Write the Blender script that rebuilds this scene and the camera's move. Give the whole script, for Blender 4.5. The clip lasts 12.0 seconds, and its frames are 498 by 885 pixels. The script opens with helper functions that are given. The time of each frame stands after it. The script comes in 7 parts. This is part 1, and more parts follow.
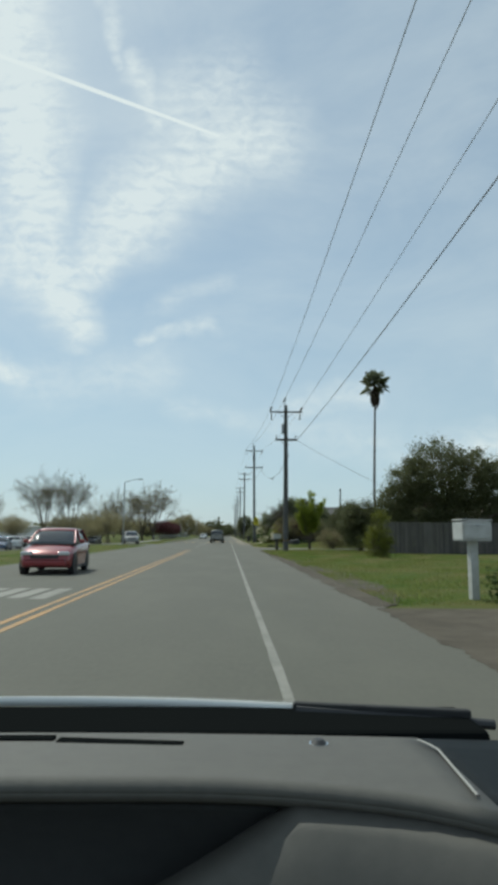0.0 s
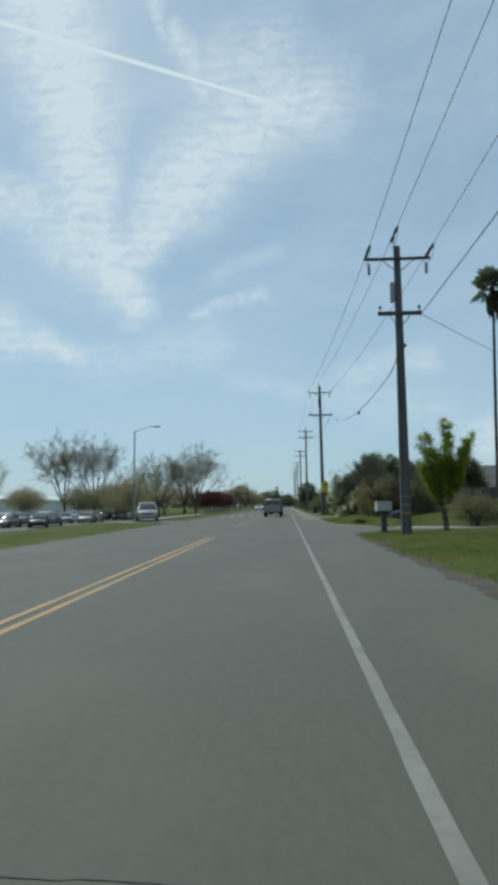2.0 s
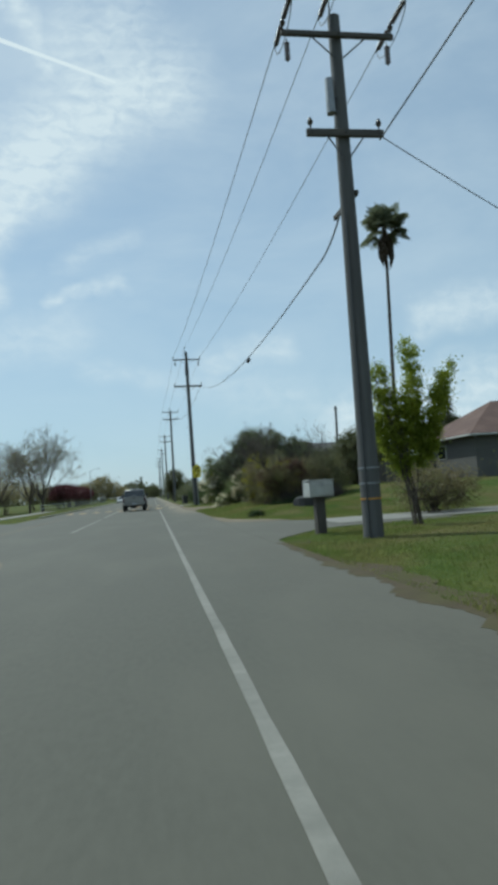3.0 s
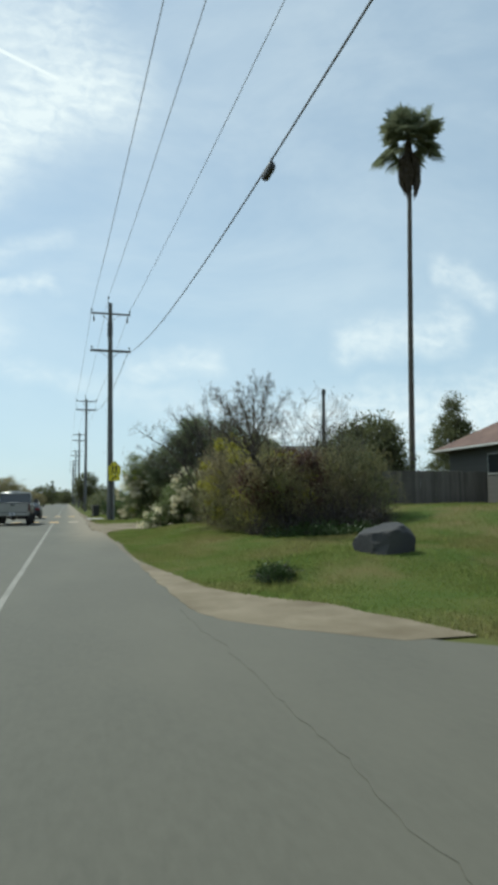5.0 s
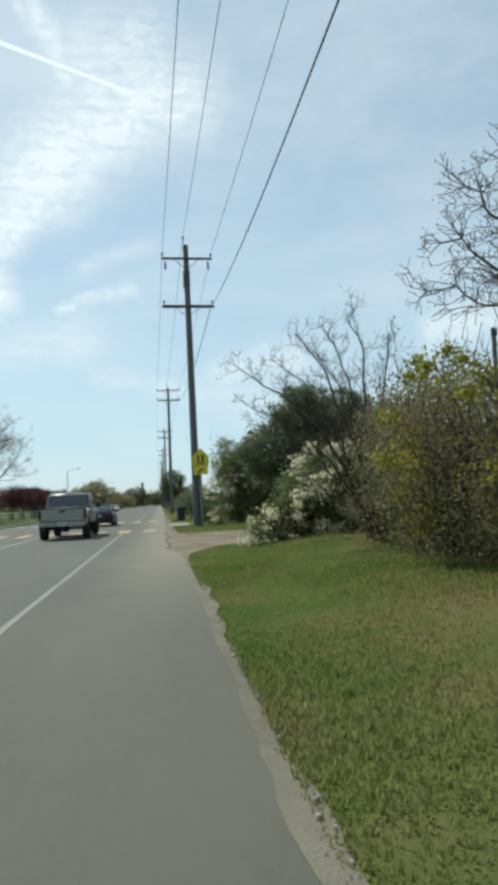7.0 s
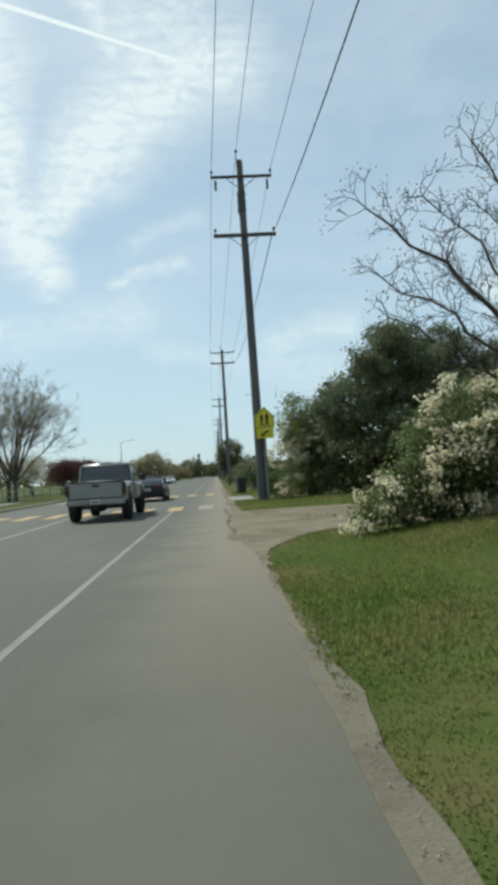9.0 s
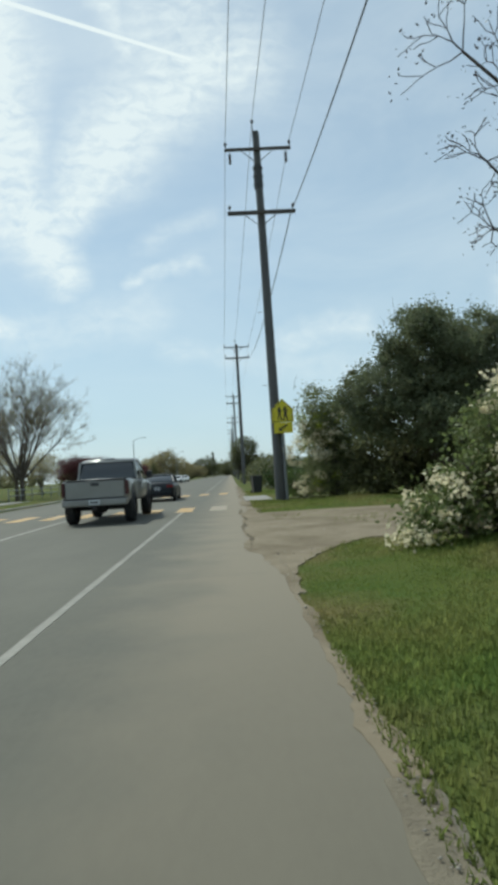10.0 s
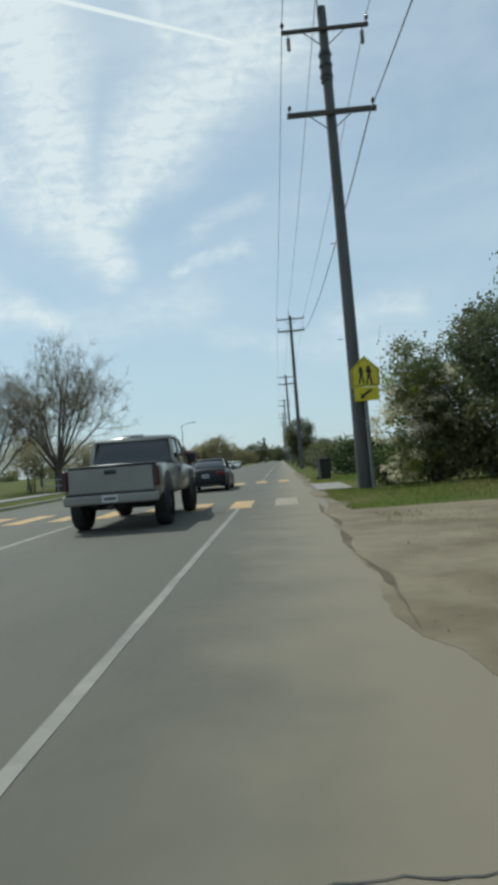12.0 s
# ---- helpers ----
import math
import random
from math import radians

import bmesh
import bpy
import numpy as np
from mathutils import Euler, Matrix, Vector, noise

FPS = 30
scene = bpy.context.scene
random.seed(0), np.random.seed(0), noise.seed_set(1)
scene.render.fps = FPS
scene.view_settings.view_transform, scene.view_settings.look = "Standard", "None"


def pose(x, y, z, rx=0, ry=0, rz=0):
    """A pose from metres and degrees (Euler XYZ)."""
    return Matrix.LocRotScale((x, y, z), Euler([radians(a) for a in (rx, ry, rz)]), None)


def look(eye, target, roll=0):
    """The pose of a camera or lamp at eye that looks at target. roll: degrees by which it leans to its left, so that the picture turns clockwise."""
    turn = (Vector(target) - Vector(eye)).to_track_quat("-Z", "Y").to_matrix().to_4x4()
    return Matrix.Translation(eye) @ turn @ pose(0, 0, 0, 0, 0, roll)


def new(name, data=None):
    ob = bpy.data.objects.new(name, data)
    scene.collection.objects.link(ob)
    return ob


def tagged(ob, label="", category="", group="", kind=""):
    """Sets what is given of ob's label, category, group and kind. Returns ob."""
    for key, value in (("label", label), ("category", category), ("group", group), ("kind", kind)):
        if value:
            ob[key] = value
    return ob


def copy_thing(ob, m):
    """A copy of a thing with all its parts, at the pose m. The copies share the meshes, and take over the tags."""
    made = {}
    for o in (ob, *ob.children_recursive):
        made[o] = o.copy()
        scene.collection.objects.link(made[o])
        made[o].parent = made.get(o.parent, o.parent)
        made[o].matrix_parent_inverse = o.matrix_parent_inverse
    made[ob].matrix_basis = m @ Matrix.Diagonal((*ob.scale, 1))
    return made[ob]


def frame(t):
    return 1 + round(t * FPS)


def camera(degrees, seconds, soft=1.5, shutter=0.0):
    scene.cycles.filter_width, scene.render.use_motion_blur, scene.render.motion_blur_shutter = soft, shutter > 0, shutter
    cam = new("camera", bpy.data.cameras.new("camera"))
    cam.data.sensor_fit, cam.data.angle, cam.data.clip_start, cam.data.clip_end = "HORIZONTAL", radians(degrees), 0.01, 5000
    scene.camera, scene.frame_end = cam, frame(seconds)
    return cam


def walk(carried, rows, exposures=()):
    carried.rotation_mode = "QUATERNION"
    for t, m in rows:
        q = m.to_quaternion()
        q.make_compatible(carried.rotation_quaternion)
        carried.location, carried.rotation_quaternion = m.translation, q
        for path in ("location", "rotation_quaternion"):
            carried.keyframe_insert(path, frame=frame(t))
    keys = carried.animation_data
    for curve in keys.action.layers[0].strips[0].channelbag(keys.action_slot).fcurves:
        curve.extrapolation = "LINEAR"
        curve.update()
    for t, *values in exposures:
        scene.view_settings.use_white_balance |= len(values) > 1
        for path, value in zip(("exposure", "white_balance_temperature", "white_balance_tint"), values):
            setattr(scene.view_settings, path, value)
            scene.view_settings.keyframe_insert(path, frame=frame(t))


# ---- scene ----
# ---- the camera and its drive along the road (road runs along +y, fog line at x = 0) ----
cam = camera(42.06, 12.0, soft=4.7)
PATH = [
    (0, (-0.518, -0.163, 1.327), (0.097, 19.628, 4.143), 0.49),
    (0.2, (-0.532, 2.812, 1.305), (-1.504, 22.638, 3.750), 0.27),
    (0.5, (-0.549, 6.940, 1.299), (-2.058, 26.841, 2.594), -3.29),
    (0.8, (-0.490, 10.903, 1.294), (-2.593, 30.691, 3.296), -1.96),
    (1, (-0.459, 13.456, 1.303), (-3.251, 33.116, 3.686), -0.31),
    (1.2, (-0.505, 16.450, 1.300), (-4.058, 35.997, 3.601), -0.87),
    (1.5, (-0.587, 20.717, 1.305), (-4.077, 40.281, 3.551), 0.14),
    (1.8, (-0.596, 24.706, 1.281), (-3.222, 44.417, 3.416), -1.45),
    (2, (-0.604, 27.286, 1.281), (-1.747, 47.158, 3.222), -0.71),
    (2.2, (-0.620, 29.833, 1.237), (-0.470, 49.784, 2.633), -1.93),
    (2.5, (-0.642, 34.050, 1.288), (0.238, 53.997, 2.452), -3.35),
    (2.7, (-0.619, 36.576, 1.219), (0.547, 56.457, 3.056), -1.53),
    (3, (-0.537, 40.753, 1.274), (2.487, 60.470, 2.719), -3.75),
    (3.2, (-0.498, 42.918, 1.217), (2.729, 62.563, 3.131), -3.45),
    (3.5, (-0.494, 46.392, 1.296), (3.085, 65.919, 3.726), -2.24),
    (5.3, (1.116, 62.652, 1.336), (6.983, 81.700, 3.000), -1.75),
    (5.5, (1.265, 64.447, 1.343), (7.245, 83.456, 3.042), -3.48),
    (6, (1.480, 67.120, 1.356), (6.292, 86.470, 2.916), -2.87),
    (6.5, (1.710, 69.568, 1.338), (5.635, 89.135, 2.654), -3.31),
    (7, (1.796, 72.071, 1.341), (4.586, 91.797, 3.099), -2.48),
    (8.8, (1.740, 77.870, 1.300), (3.114, 97.814, 1.886), -3.69),
    (9, (1.758, 78.404, 1.315), (2.827, 98.354, 2.242), -3.55),
    (9.5, (1.755, 79.889, 1.302), (2.446, 99.845, 2.443), -2.79),
    (10, (1.765, 80.823, 1.278), (2.396, 100.792, 2.195), -3.41),
    (10.5, (1.687, 82.193, 1.270), (2.025, 102.171, 2.142), -4.17),
    (11, (1.546, 83.490, 1.265), (1.310, 103.472, 2.076), -3.69),
    (11.5, (1.429, 85.189, 1.225), (0.167, 105.128, 2.131), -3.56),
    (12, (1.197, 87.169, 1.185), (0.252, 107.138, 1.772), -4.47),
]
EXPOSURES = [(0.0, -0.05, 6280, -2), (0.5, -0.15, 5850, -4), (1.5, -0.22, 5800, -4), (2.5, -0.15, 5800, -4), (3.5, 0.0, 5950, -4), (5.5, 0.25, 6250, -2), (6.0, 0.2, 6250, -2), (7.0, 0.26, 6250, -2), (9.0, 0.15, 6250, -2), (10.5, 0.10, 6200, -2), (12.0, -0.02, 6150, -2)]  # the phone's own exposure and white balance drift
walk(cam, [(t, look(eye, target, roll)) for t, eye, target, roll in PATH], exposures=EXPOSURES)

# ---- sky, sun ----
SUN_EL, SUN_AZ = 52.0, 38.0  # degrees up, degrees to the left of the road's direction


def build_world():
    world = bpy.data.worlds.new("sky")
    scene.world = world
    world.use_nodes = True
    nt = world.node_tree
    nt.nodes.clear()
    out = nt.nodes.new("ShaderNodeOutputWorld")
    bg = nt.nodes.new("ShaderNodeBackground")
    bg.inputs["Strength"].default_value = 0.10
    nt.links.new(bg.outputs[0], out.inputs[0])
    sky = nt.nodes.new("ShaderNodeTexSky")
    sky.sky_type = "NISHITA"
    sky.sun_disc = False
    sky.sun_elevation = radians(SUN_EL)
    sky.sun_rotation = radians(-SUN_AZ)
    sky.air_density, sky.dust_density, sky.ozone_density = 1.0, 0.5, 1.0
    coord = nt.nodes.new("ShaderNodeTexCoord")
    sep = nt.nodes.new("ShaderNodeSeparateXYZ")
    nt.links.new(coord.outputs["Generated"], sep.inputs[0])

    def m(op, a, b=None, c=None, clamp=False):
        n = nt.nodes.new("ShaderNodeMath")
        n.operation, n.use_clamp = op, clamp
        for i, v in enumerate((a, b, c)):
            if v is None:
                continue
            if isinstance(v, (int, float)):
                n.inputs[i].default_value = v
            else:
                nt.links.new(v, n.inputs[i])
        return n.outputs[0]

    def vm(op, a, b=None):
        n = nt.nodes.new("ShaderNodeVectorMath")
        n.operation = op
        for i, v in enumerate((a, b)):
            if v is None:
                continue
            if isinstance(v, tuple):
                n.inputs[i].default_value = v
            else:
                nt.links.new(v, n.inputs[i])
        return n.outputs["Value"] if op in ("DOT_PRODUCT", "LENGTH") else n.outputs[0]

    def noise_tex(vec, scale, detail, rough=0.55, distort=0.0):
        n = nt.nodes.new("ShaderNodeTexNoise")
        nt.links.new(vec, n.inputs["Vector"])
        n.inputs["Scale"].default_value, n.inputs["Detail"].default_value = scale, detail
        n.inputs["Roughness"].default_value, n.inputs["Distortion"].default_value = rough, distort
        return n

    def ramp(v, lo, hi, a=0.0, b=1.0):
        n = nt.nodes.new("ShaderNodeMapRange")
        n.interpolation_type = "SMOOTHSTEP"
        nt.links.new(v, n.inputs["Value"])
        for k, val in zip(("From Min", "From Max", "To Min", "To Max"), (lo, hi, a, b)):
            n.inputs[k].default_value = val
        return n.outputs[0]

    # a chart of the sky ahead: across and up, both over the distance along the road
    ahead = m("MAXIMUM", sep.outputs["Y"], 0.08)
    comb = nt.nodes.new("ShaderNodeCombineXYZ")
    nt.links.new(m("DIVIDE", sep.outputs["X"], ahead), comb.inputs[0])
    nt.links.new(m("DIVIDE", sep.outputs["Z"], ahead), comb.inputs[1])
    chart = comb.outputs[0]
    warp = noise_tex(chart, 7.0, 4.0)
    soft_warp = vm("SCALE", vm("SUBTRACT", warp.outputs["Color"], (0.5, 0.5, 0.5)))
    soft_warp.node.inputs["Scale"].default_value = 0.09
    bent = vm("ADD", chart, soft_warp)

    def stroke(a, b, r0, r1, vec, edge=0.0):
        ax, ay = a
        bx, by = b
        ba = (bx - ax, by - ay, 0.0)
        pa = vm("SUBTRACT", vec, (ax, ay, 0.0))
        h = m("DIVIDE", vm("DOT_PRODUCT", pa, ba), ba[0] ** 2 + ba[1] ** 2, clamp=True)
        back = vm("SCALE", ba)
        back.node.inputs[0].default_value = ba
        nt.links.new(h, back.node.inputs["Scale"])
        d = vm("LENGTH", vm("SUBTRACT", pa, back))
        r = m("MULTIPLY_ADD", h, r1 - r0, r0)
        return ramp(m("DIVIDE", d, r), 1.0, edge)

    streaks = [  # from, to, half widths, weight
        ((-0.44, 1.30), (-0.40, 0.86), 0.13, 0.10, 0.95), ((-0.41, 0.88), (-0.345, 0.66), 0.10, 0.085, 1.0),
        ((-0.35, 0.68), (-0.315, 0.47), 0.085, 0.075, 1.0), ((-0.315, 0.48), (-0.245, 0.328), 0.07, 0.045, 1.0),
        ((-0.62, 0.56), (-0.41, 0.49), 0.05, 0.07, 0.75), ((-0.41, 0.49), (-0.27, 0.385), 0.07, 0.05, 0.8),
        ((0.03, 0.66), (-0.145, 0.55), 0.10, 0.085, 0.75), ((-0.13, 0.56), (-0.23, 0.42), 0.085, 0.05, 0.9),
        ((-0.03, 0.74), (-0.10, 0.60), 0.10, 0.09, 0.55),
        ((-0.66, 0.335), (-0.46, 0.295), 0.07, 0.05, 0.95), ((-0.46, 0.295), (-0.31, 0.235), 0.05, 0.025, 0.8),
        ((-0.135, 0.312), (-0.035, 0.318), 0.012, 0.016, 0.6), ((-0.10, 0.37), (-0.02, 0.41), 0.025, 0.025, 0.3),
        ((-0.30, 0.225), (-0.13, 0.25), 0.05, 0.05, 0.35), ((-0.22, 0.90), (-0.19, 0.79), 0.02, 0.012, 0.5),
        ((-0.16, 0.78), (-0.13, 0.68), 0.025, 0.02, 0.6), ((0.10, 0.205), (0.22, 0.225), 0.03, 0.03, 0.5),
        ((0.46, 0.255), (0.66, 0.315), 0.035, 0.05, 0.6), ((0.65, 0.41), (0.74, 0.37), 0.03, 0.03, 0.5),
        ((0.30, 0.10), (0.90, 0.16), 0.05, 0.12, 0.8), ((-0.10, 0.20), (0.30, 0.12), 0.02, 0.05, 0.3),
    ]
    total = None
    for a, b, r0, r1, w in streaks:
        s = m("MULTIPLY", stroke(a, b, r0 * 1.45, r1 * 1.45, bent), w * 0.92)
        total = s if total is None else m("MAXIMUM", total, s)
    fine = noise_tex(vm("MULTIPLY", chart, (1.0, 1.5, 1.0)), 30.0, 7.0, 0.66, 0.6)
    ripple = nt.nodes.new("ShaderNodeTexWave")
    ripple.inputs["Scale"].default_value, ripple.inputs["Distortion"].default_value = 14.0, 5.0
    ripple.inputs["Detail"].default_value, ripple.bands_direction = 3.0, "Y"
    nt.links.new(chart, ripple.inputs["Vector"])
    body = m("MULTIPLY", total, m("ADD", ramp(fine.outputs["Fac"], 0.26, 0.72, 0.36, 1.02), m("MULTIPLY", ripple.outputs["Fac"], 0.17)))
    # thin veil over the whole sky, thicker towards the sun's side
    veil_map = vm("MULTIPLY", coord.outputs["Generated"], (1.0, 0.6, 2.2))
    veil = ramp(noise_tex(veil_map, 2.6, 6.0, 0.6, 0.5).outputs["Fac"], 0.28, 0.80, 0.18, 0.62)
    forward = ramp(sep.outputs["Y"], 0.05, 0.3)
    cloud = m("ADD", m("MULTIPLY", body, forward), m("MULTIPLY", veil, m("ADD", ramp(sep.outputs["Z"], 0.05, 0.5, 0.35, 0.85), 0.0)), clamp=True)
    trail = stroke((-1.05, 1.034), (-0.025, 0.659), 0.011, 0.0045, chart, 0.5)
    trail_fade = m("MULTIPLY", trail, forward)
    cloud = m("MAXIMUM", m("MULTIPLY", cloud, 0.9), trail_fade)

    mix = nt.nodes.new("ShaderNodeMix")
    mix.data_type = "RGBA"
    nt.links.new(cloud, mix.inputs["Factor"])
    haze = nt.nodes.new("ShaderNodeMix")
    haze.data_type = "RGBA"
    nt.links.new(ramp(sep.outputs["Z"], 0.0, 0.55, 0.72, 0.40), haze.inputs["Factor"])
    nt.links.new(sky.outputs[0], haze.inputs["A"])
    haze.inputs["B"].default_value = (4.5, 5.7, 6.9, 1)
    nt.links.new(haze.outputs["Result"], mix.inputs["A"])
    mix.inputs["B"].default_value = (8.1, 8.3, 8.55, 1)
    nt.links.new(mix.outputs["Result"], bg.inputs["Color"])
    return world


build_world()
sun_data = bpy.data.lights.new("sun", "SUN")
sun_data.energy, sun_data.angle, sun_data.color = 3.2, radians(0.6), (1.0, 0.95, 0.87)
sun = new("sun", sun_data)
sun_way = Vector((-math.sin(radians(SUN_AZ)) * math.cos(radians(SUN_EL)), math.cos(radians(SUN_AZ)) * math.cos(radians(SUN_EL)), math.sin(radians(SUN_EL))))
sun.matrix_world = look(sun_way * 100, (0, 0, 0))

# ---- materials ----
def material(name, color, rough=0.8, metal=0.0, color2=None, scale=4.0, color3=None, scale3=0.4, bump=0.0, bump_scale=None, spec=0.5, vary=0.0, translucent=0.0, coat=0.0, island=False, stretch=None, detail=6.0):
    """A surface with colour variation at two scales, and fine relief. Coordinates are in metres."""
    mat = bpy.data.materials.new(name)
    mat.use_nodes = True
    nt = mat.node_tree
    bsdf = nt.nodes["Principled BSDF"]
    geo = nt.nodes.new("ShaderNodeNewGeometry")
    vec = geo.outputs["Position"]
    if stretch:
        sc = nt.nodes.new("ShaderNodeVectorMath")
        sc.operation = "MULTIPLY"
        sc.inputs[1].default_value = stretch
        nt.links.new(vec, sc.inputs[0])
        vec = sc.outputs[0]

    def tex(s, d=detail):
        n = nt.nodes.new("ShaderNodeTexNoise")
        nt.links.new(vec, n.inputs["Vector"])
        n.inputs["Scale"].default_value, n.inputs["Detail"].default_value, n.inputs["Roughness"].default_value = s, d, 0.62
        return n.outputs["Fac"]

    def rgba(c):
        return (*c, 1.0)

    def spread(v, lo=0.32, hi=0.68):
        n = nt.nodes.new("ShaderNodeMapRange")
        nt.links.new(v, n.inputs["Value"])
        n.inputs["From Min"].default_value, n.inputs["From Max"].default_value = lo, hi
        return n.outputs[0]

    def mixed(f, a, b):
        n = nt.nodes.new("ShaderNodeMix")
        n.data_type = "RGBA"
        nt.links.new(f, n.inputs["Factor"])
        for v, key in ((a, "A"), (b, "B")):
            if isinstance(v, tuple):
                n.inputs[key].default_value = rgba(v)
            else:
                nt.links.new(v, n.inputs[key])
        return n.outputs["Result"]

    c = tuple(color)
    last = None
    if color2:
        last = mixed(spread(tex(scale)), c, tuple(color2))
    if color3:
        last = mixed(spread(tex(scale3, 4.0), 0.45, 0.7), last if last is not None else c, tuple(color3))
    if vary:
        if island:
            r = geo.outputs["Random Per Island"]
        else:
            info = nt.nodes.new("ShaderNodeObjectInfo")
            r = info.outputs["Random"]
        hsv = nt.nodes.new("ShaderNodeHueSaturation")
        val = nt.nodes.new("ShaderNodeMapRange")
        nt.links.new(r, val.inputs["Value"])
        val.inputs["To Min"].default_value, val.inputs["To Max"].default_value = 1 - vary, 1 + vary
        nt.links.new(val.outputs[0], hsv.inputs["Value"])
        if last is None:
            hsv.inputs["Color"].default_value = rgba(c)
        else:
            nt.links.new(last, hsv.inputs["Color"])
        last = hsv.outputs[0]
    if last is None:
        bsdf.inputs["Base Color"].default_value = rgba(c)
    else:
        nt.links.new(last, bsdf.inputs["Base Color"])
    bsdf.inputs["Roughness"].default_value, bsdf.inputs["Metallic"].default_value = rough, metal
    bsdf.inputs["Specular IOR Level"].default_value = spec
    bsdf.inputs["Coat Weight"].default_value = coat
    bsdf.inputs["Coat Roughness"].default_value = 0.06
    if bump:
        b = nt.nodes.new("ShaderNodeBump")
        b.inputs["Strength"].default_value, b.inputs["Distance"].default_value = min(1.0, bump), 0.02
        nt.links.new(tex(bump_scale or scale * 3), b.inputs["Height"])
        nt.links.new(b.outputs[0], bsdf.inputs["Normal"])
    if translucent:
        tr = nt.nodes.new("ShaderNodeBsdfTranslucent")
        if last is None:
            tr.inputs["Color"].default_value = rgba(c)
        else:
            nt.links.new(last, tr.inputs["Color"])
        mx = nt.nodes.new("ShaderNodeMixShader")
        mx.inputs[0].default_value = translucent
        nt.links.new(bsdf.outputs[0], mx.inputs[1])
        nt.links.new(tr.outputs[0], mx.inputs[2])
        nt.links.new(mx.outputs[0], nt.nodes["Material Output"].inputs[0])
    return mat


def glass(name, color=(0.03, 0.035, 0.04), rough=0.04):
    return material(name, color, rough=rough, spec=0.8)


ASPHALT = material("asphalt", (0.089, 0.086, 0.067), 0.85, color2=(0.073, 0.071, 0.0555), scale=18.0, color3=(0.099, 0.095, 0.074), scale3=0.5, bump=0.10, bump_scale=160.0, stretch=(1.0, 0.35, 1.0))
LOT = material("lot_asphalt", (0.12, 0.12, 0.115), 0.9, color2=(0.09, 0.09, 0.088), scale=3.0, color3=(0.15, 0.145, 0.135), scale3=0.1, bump=0.2, bump_scale=60.0)
CONCRETE = material("concrete", (0.24, 0.232, 0.208), 0.9, color2=(0.19, 0.183, 0.165), scale=5.0, color3=(0.27, 0.257, 0.228), scale3=0.6, bump=0.25, bump_scale=70.0)
DIRT = material("dirt", (0.235, 0.198, 0.142), 0.95, color2=(0.168, 0.138, 0.095), scale=1.6, color3=(0.118, 0.094, 0.060), scale3=0.55, bump=0.5, bump_scale=45.0, spec=0.2)
EARTH = material("brown_earth", (0.098, 0.078, 0.050), 0.95, color2=(0.070, 0.056, 0.036), scale=2.5, color3=(0.085, 0.080, 0.035), scale3=0.9, bump=0.4, bump_scale=30.0, spec=0.15)
RUT = material("rut_earth", (0.120, 0.100, 0.070), 0.95, color2=(0.085, 0.070, 0.048), scale=2.5, color3=(0.150, 0.125, 0.090), scale3=0.8, bump=0.4, bump_scale=30.0, spec=0.15)
DIRT_DARK = material("damp_dirt", (0.095, 0.080, 0.060), 0.95, color2=(0.060, 0.050, 0.038), scale=1.6, color3=(0.115, 0.098, 0.075), scale3=0.6, bump=0.25, bump_scale=30.0, spec=0.2)
GRAVEL = material("gravel", (0.165, 0.140, 0.100), 0.95, color2=(0.105, 0.088, 0.062), scale=9.0, color3=(0.20, 0.175, 0.125), scale3=0.5, bump=0.8, bump_scale=40.0)
STONE = material("stone", (0.34, 0.31, 0.26), 0.9, color2=(0.24, 0.22, 0.19), scale=30.0, vary=0.3, island=True)
DARK_STONE = material("dark_stone", (0.040, 0.040, 0.042), 0.9, color2=(0.025, 0.025, 0.027), scale=6.0, color3=(0.058, 0.056, 0.052), scale3=1.5, bump=0.6, bump_scale=18.0)
WALL_TEAL = material("grey_brown_siding", (0.105, 0.100, 0.092), 0.8, color2=(0.082, 0.080, 0.076), scale=3.0, bump=0.2, bump_scale=20.0, stretch=(0.1, 0.1, 4.0))
ROOF_RED = material("reddish_shingle", (0.125, 0.072, 0.057), 0.9, color2=(0.09, 0.055, 0.045), scale=9.0, color3=(0.15, 0.092, 0.073), scale3=0.7, bump=0.5, bump_scale=22.0)
TURF = material("turf", (0.052, 0.086, 0.020), 0.95, color2=(0.088, 0.100, 0.030), scale=0.55, color3=(0.135, 0.110, 0.052), scale3=0.36, bump=0.5, bump_scale=25.0, spec=0.05)
BLADE = material("grass_blade", (0.148, 0.216, 0.052), 0.85, color2=(0.228, 0.240, 0.080), scale=0.55, color3=(0.280, 0.245, 0.112), scale3=0.36, vary=0.12, island=True, translucent=0.62, spec=0.05)
WHITE_LINE = material("white_road_paint", (0.235, 0.226, 0.195), 0.7, color2=(0.175, 0.168, 0.144), scale=6.0, color3=(0.135, 0.130, 0.110), scale3=0.9, bump=0.2, bump_scale=80.0)
YELLOW_LINE = material("yellow_road_paint", (0.40, 0.215, 0.065), 0.7, color2=(0.31, 0.175, 0.065), scale=6.0, color3=(0.22, 0.15, 0.08), scale3=0.9, bump=0.2, bump_scale=80.0)
FAINT_YELLOW = material("worn_off_yellow_paint", (0.155, 0.118, 0.072), 0.8, color2=(0.10, 0.09, 0.068), scale=5.0, color3=(0.085, 0.082, 0.068), scale3=0.8)
BAR_YELLOW = material("crossing_paint_yellow", (0.50, 0.30, 0.085), 0.7, color2=(0.36, 0.235, 0.10), scale=4.0, color3=(0.30, 0.24, 0.16), scale3=1.2)
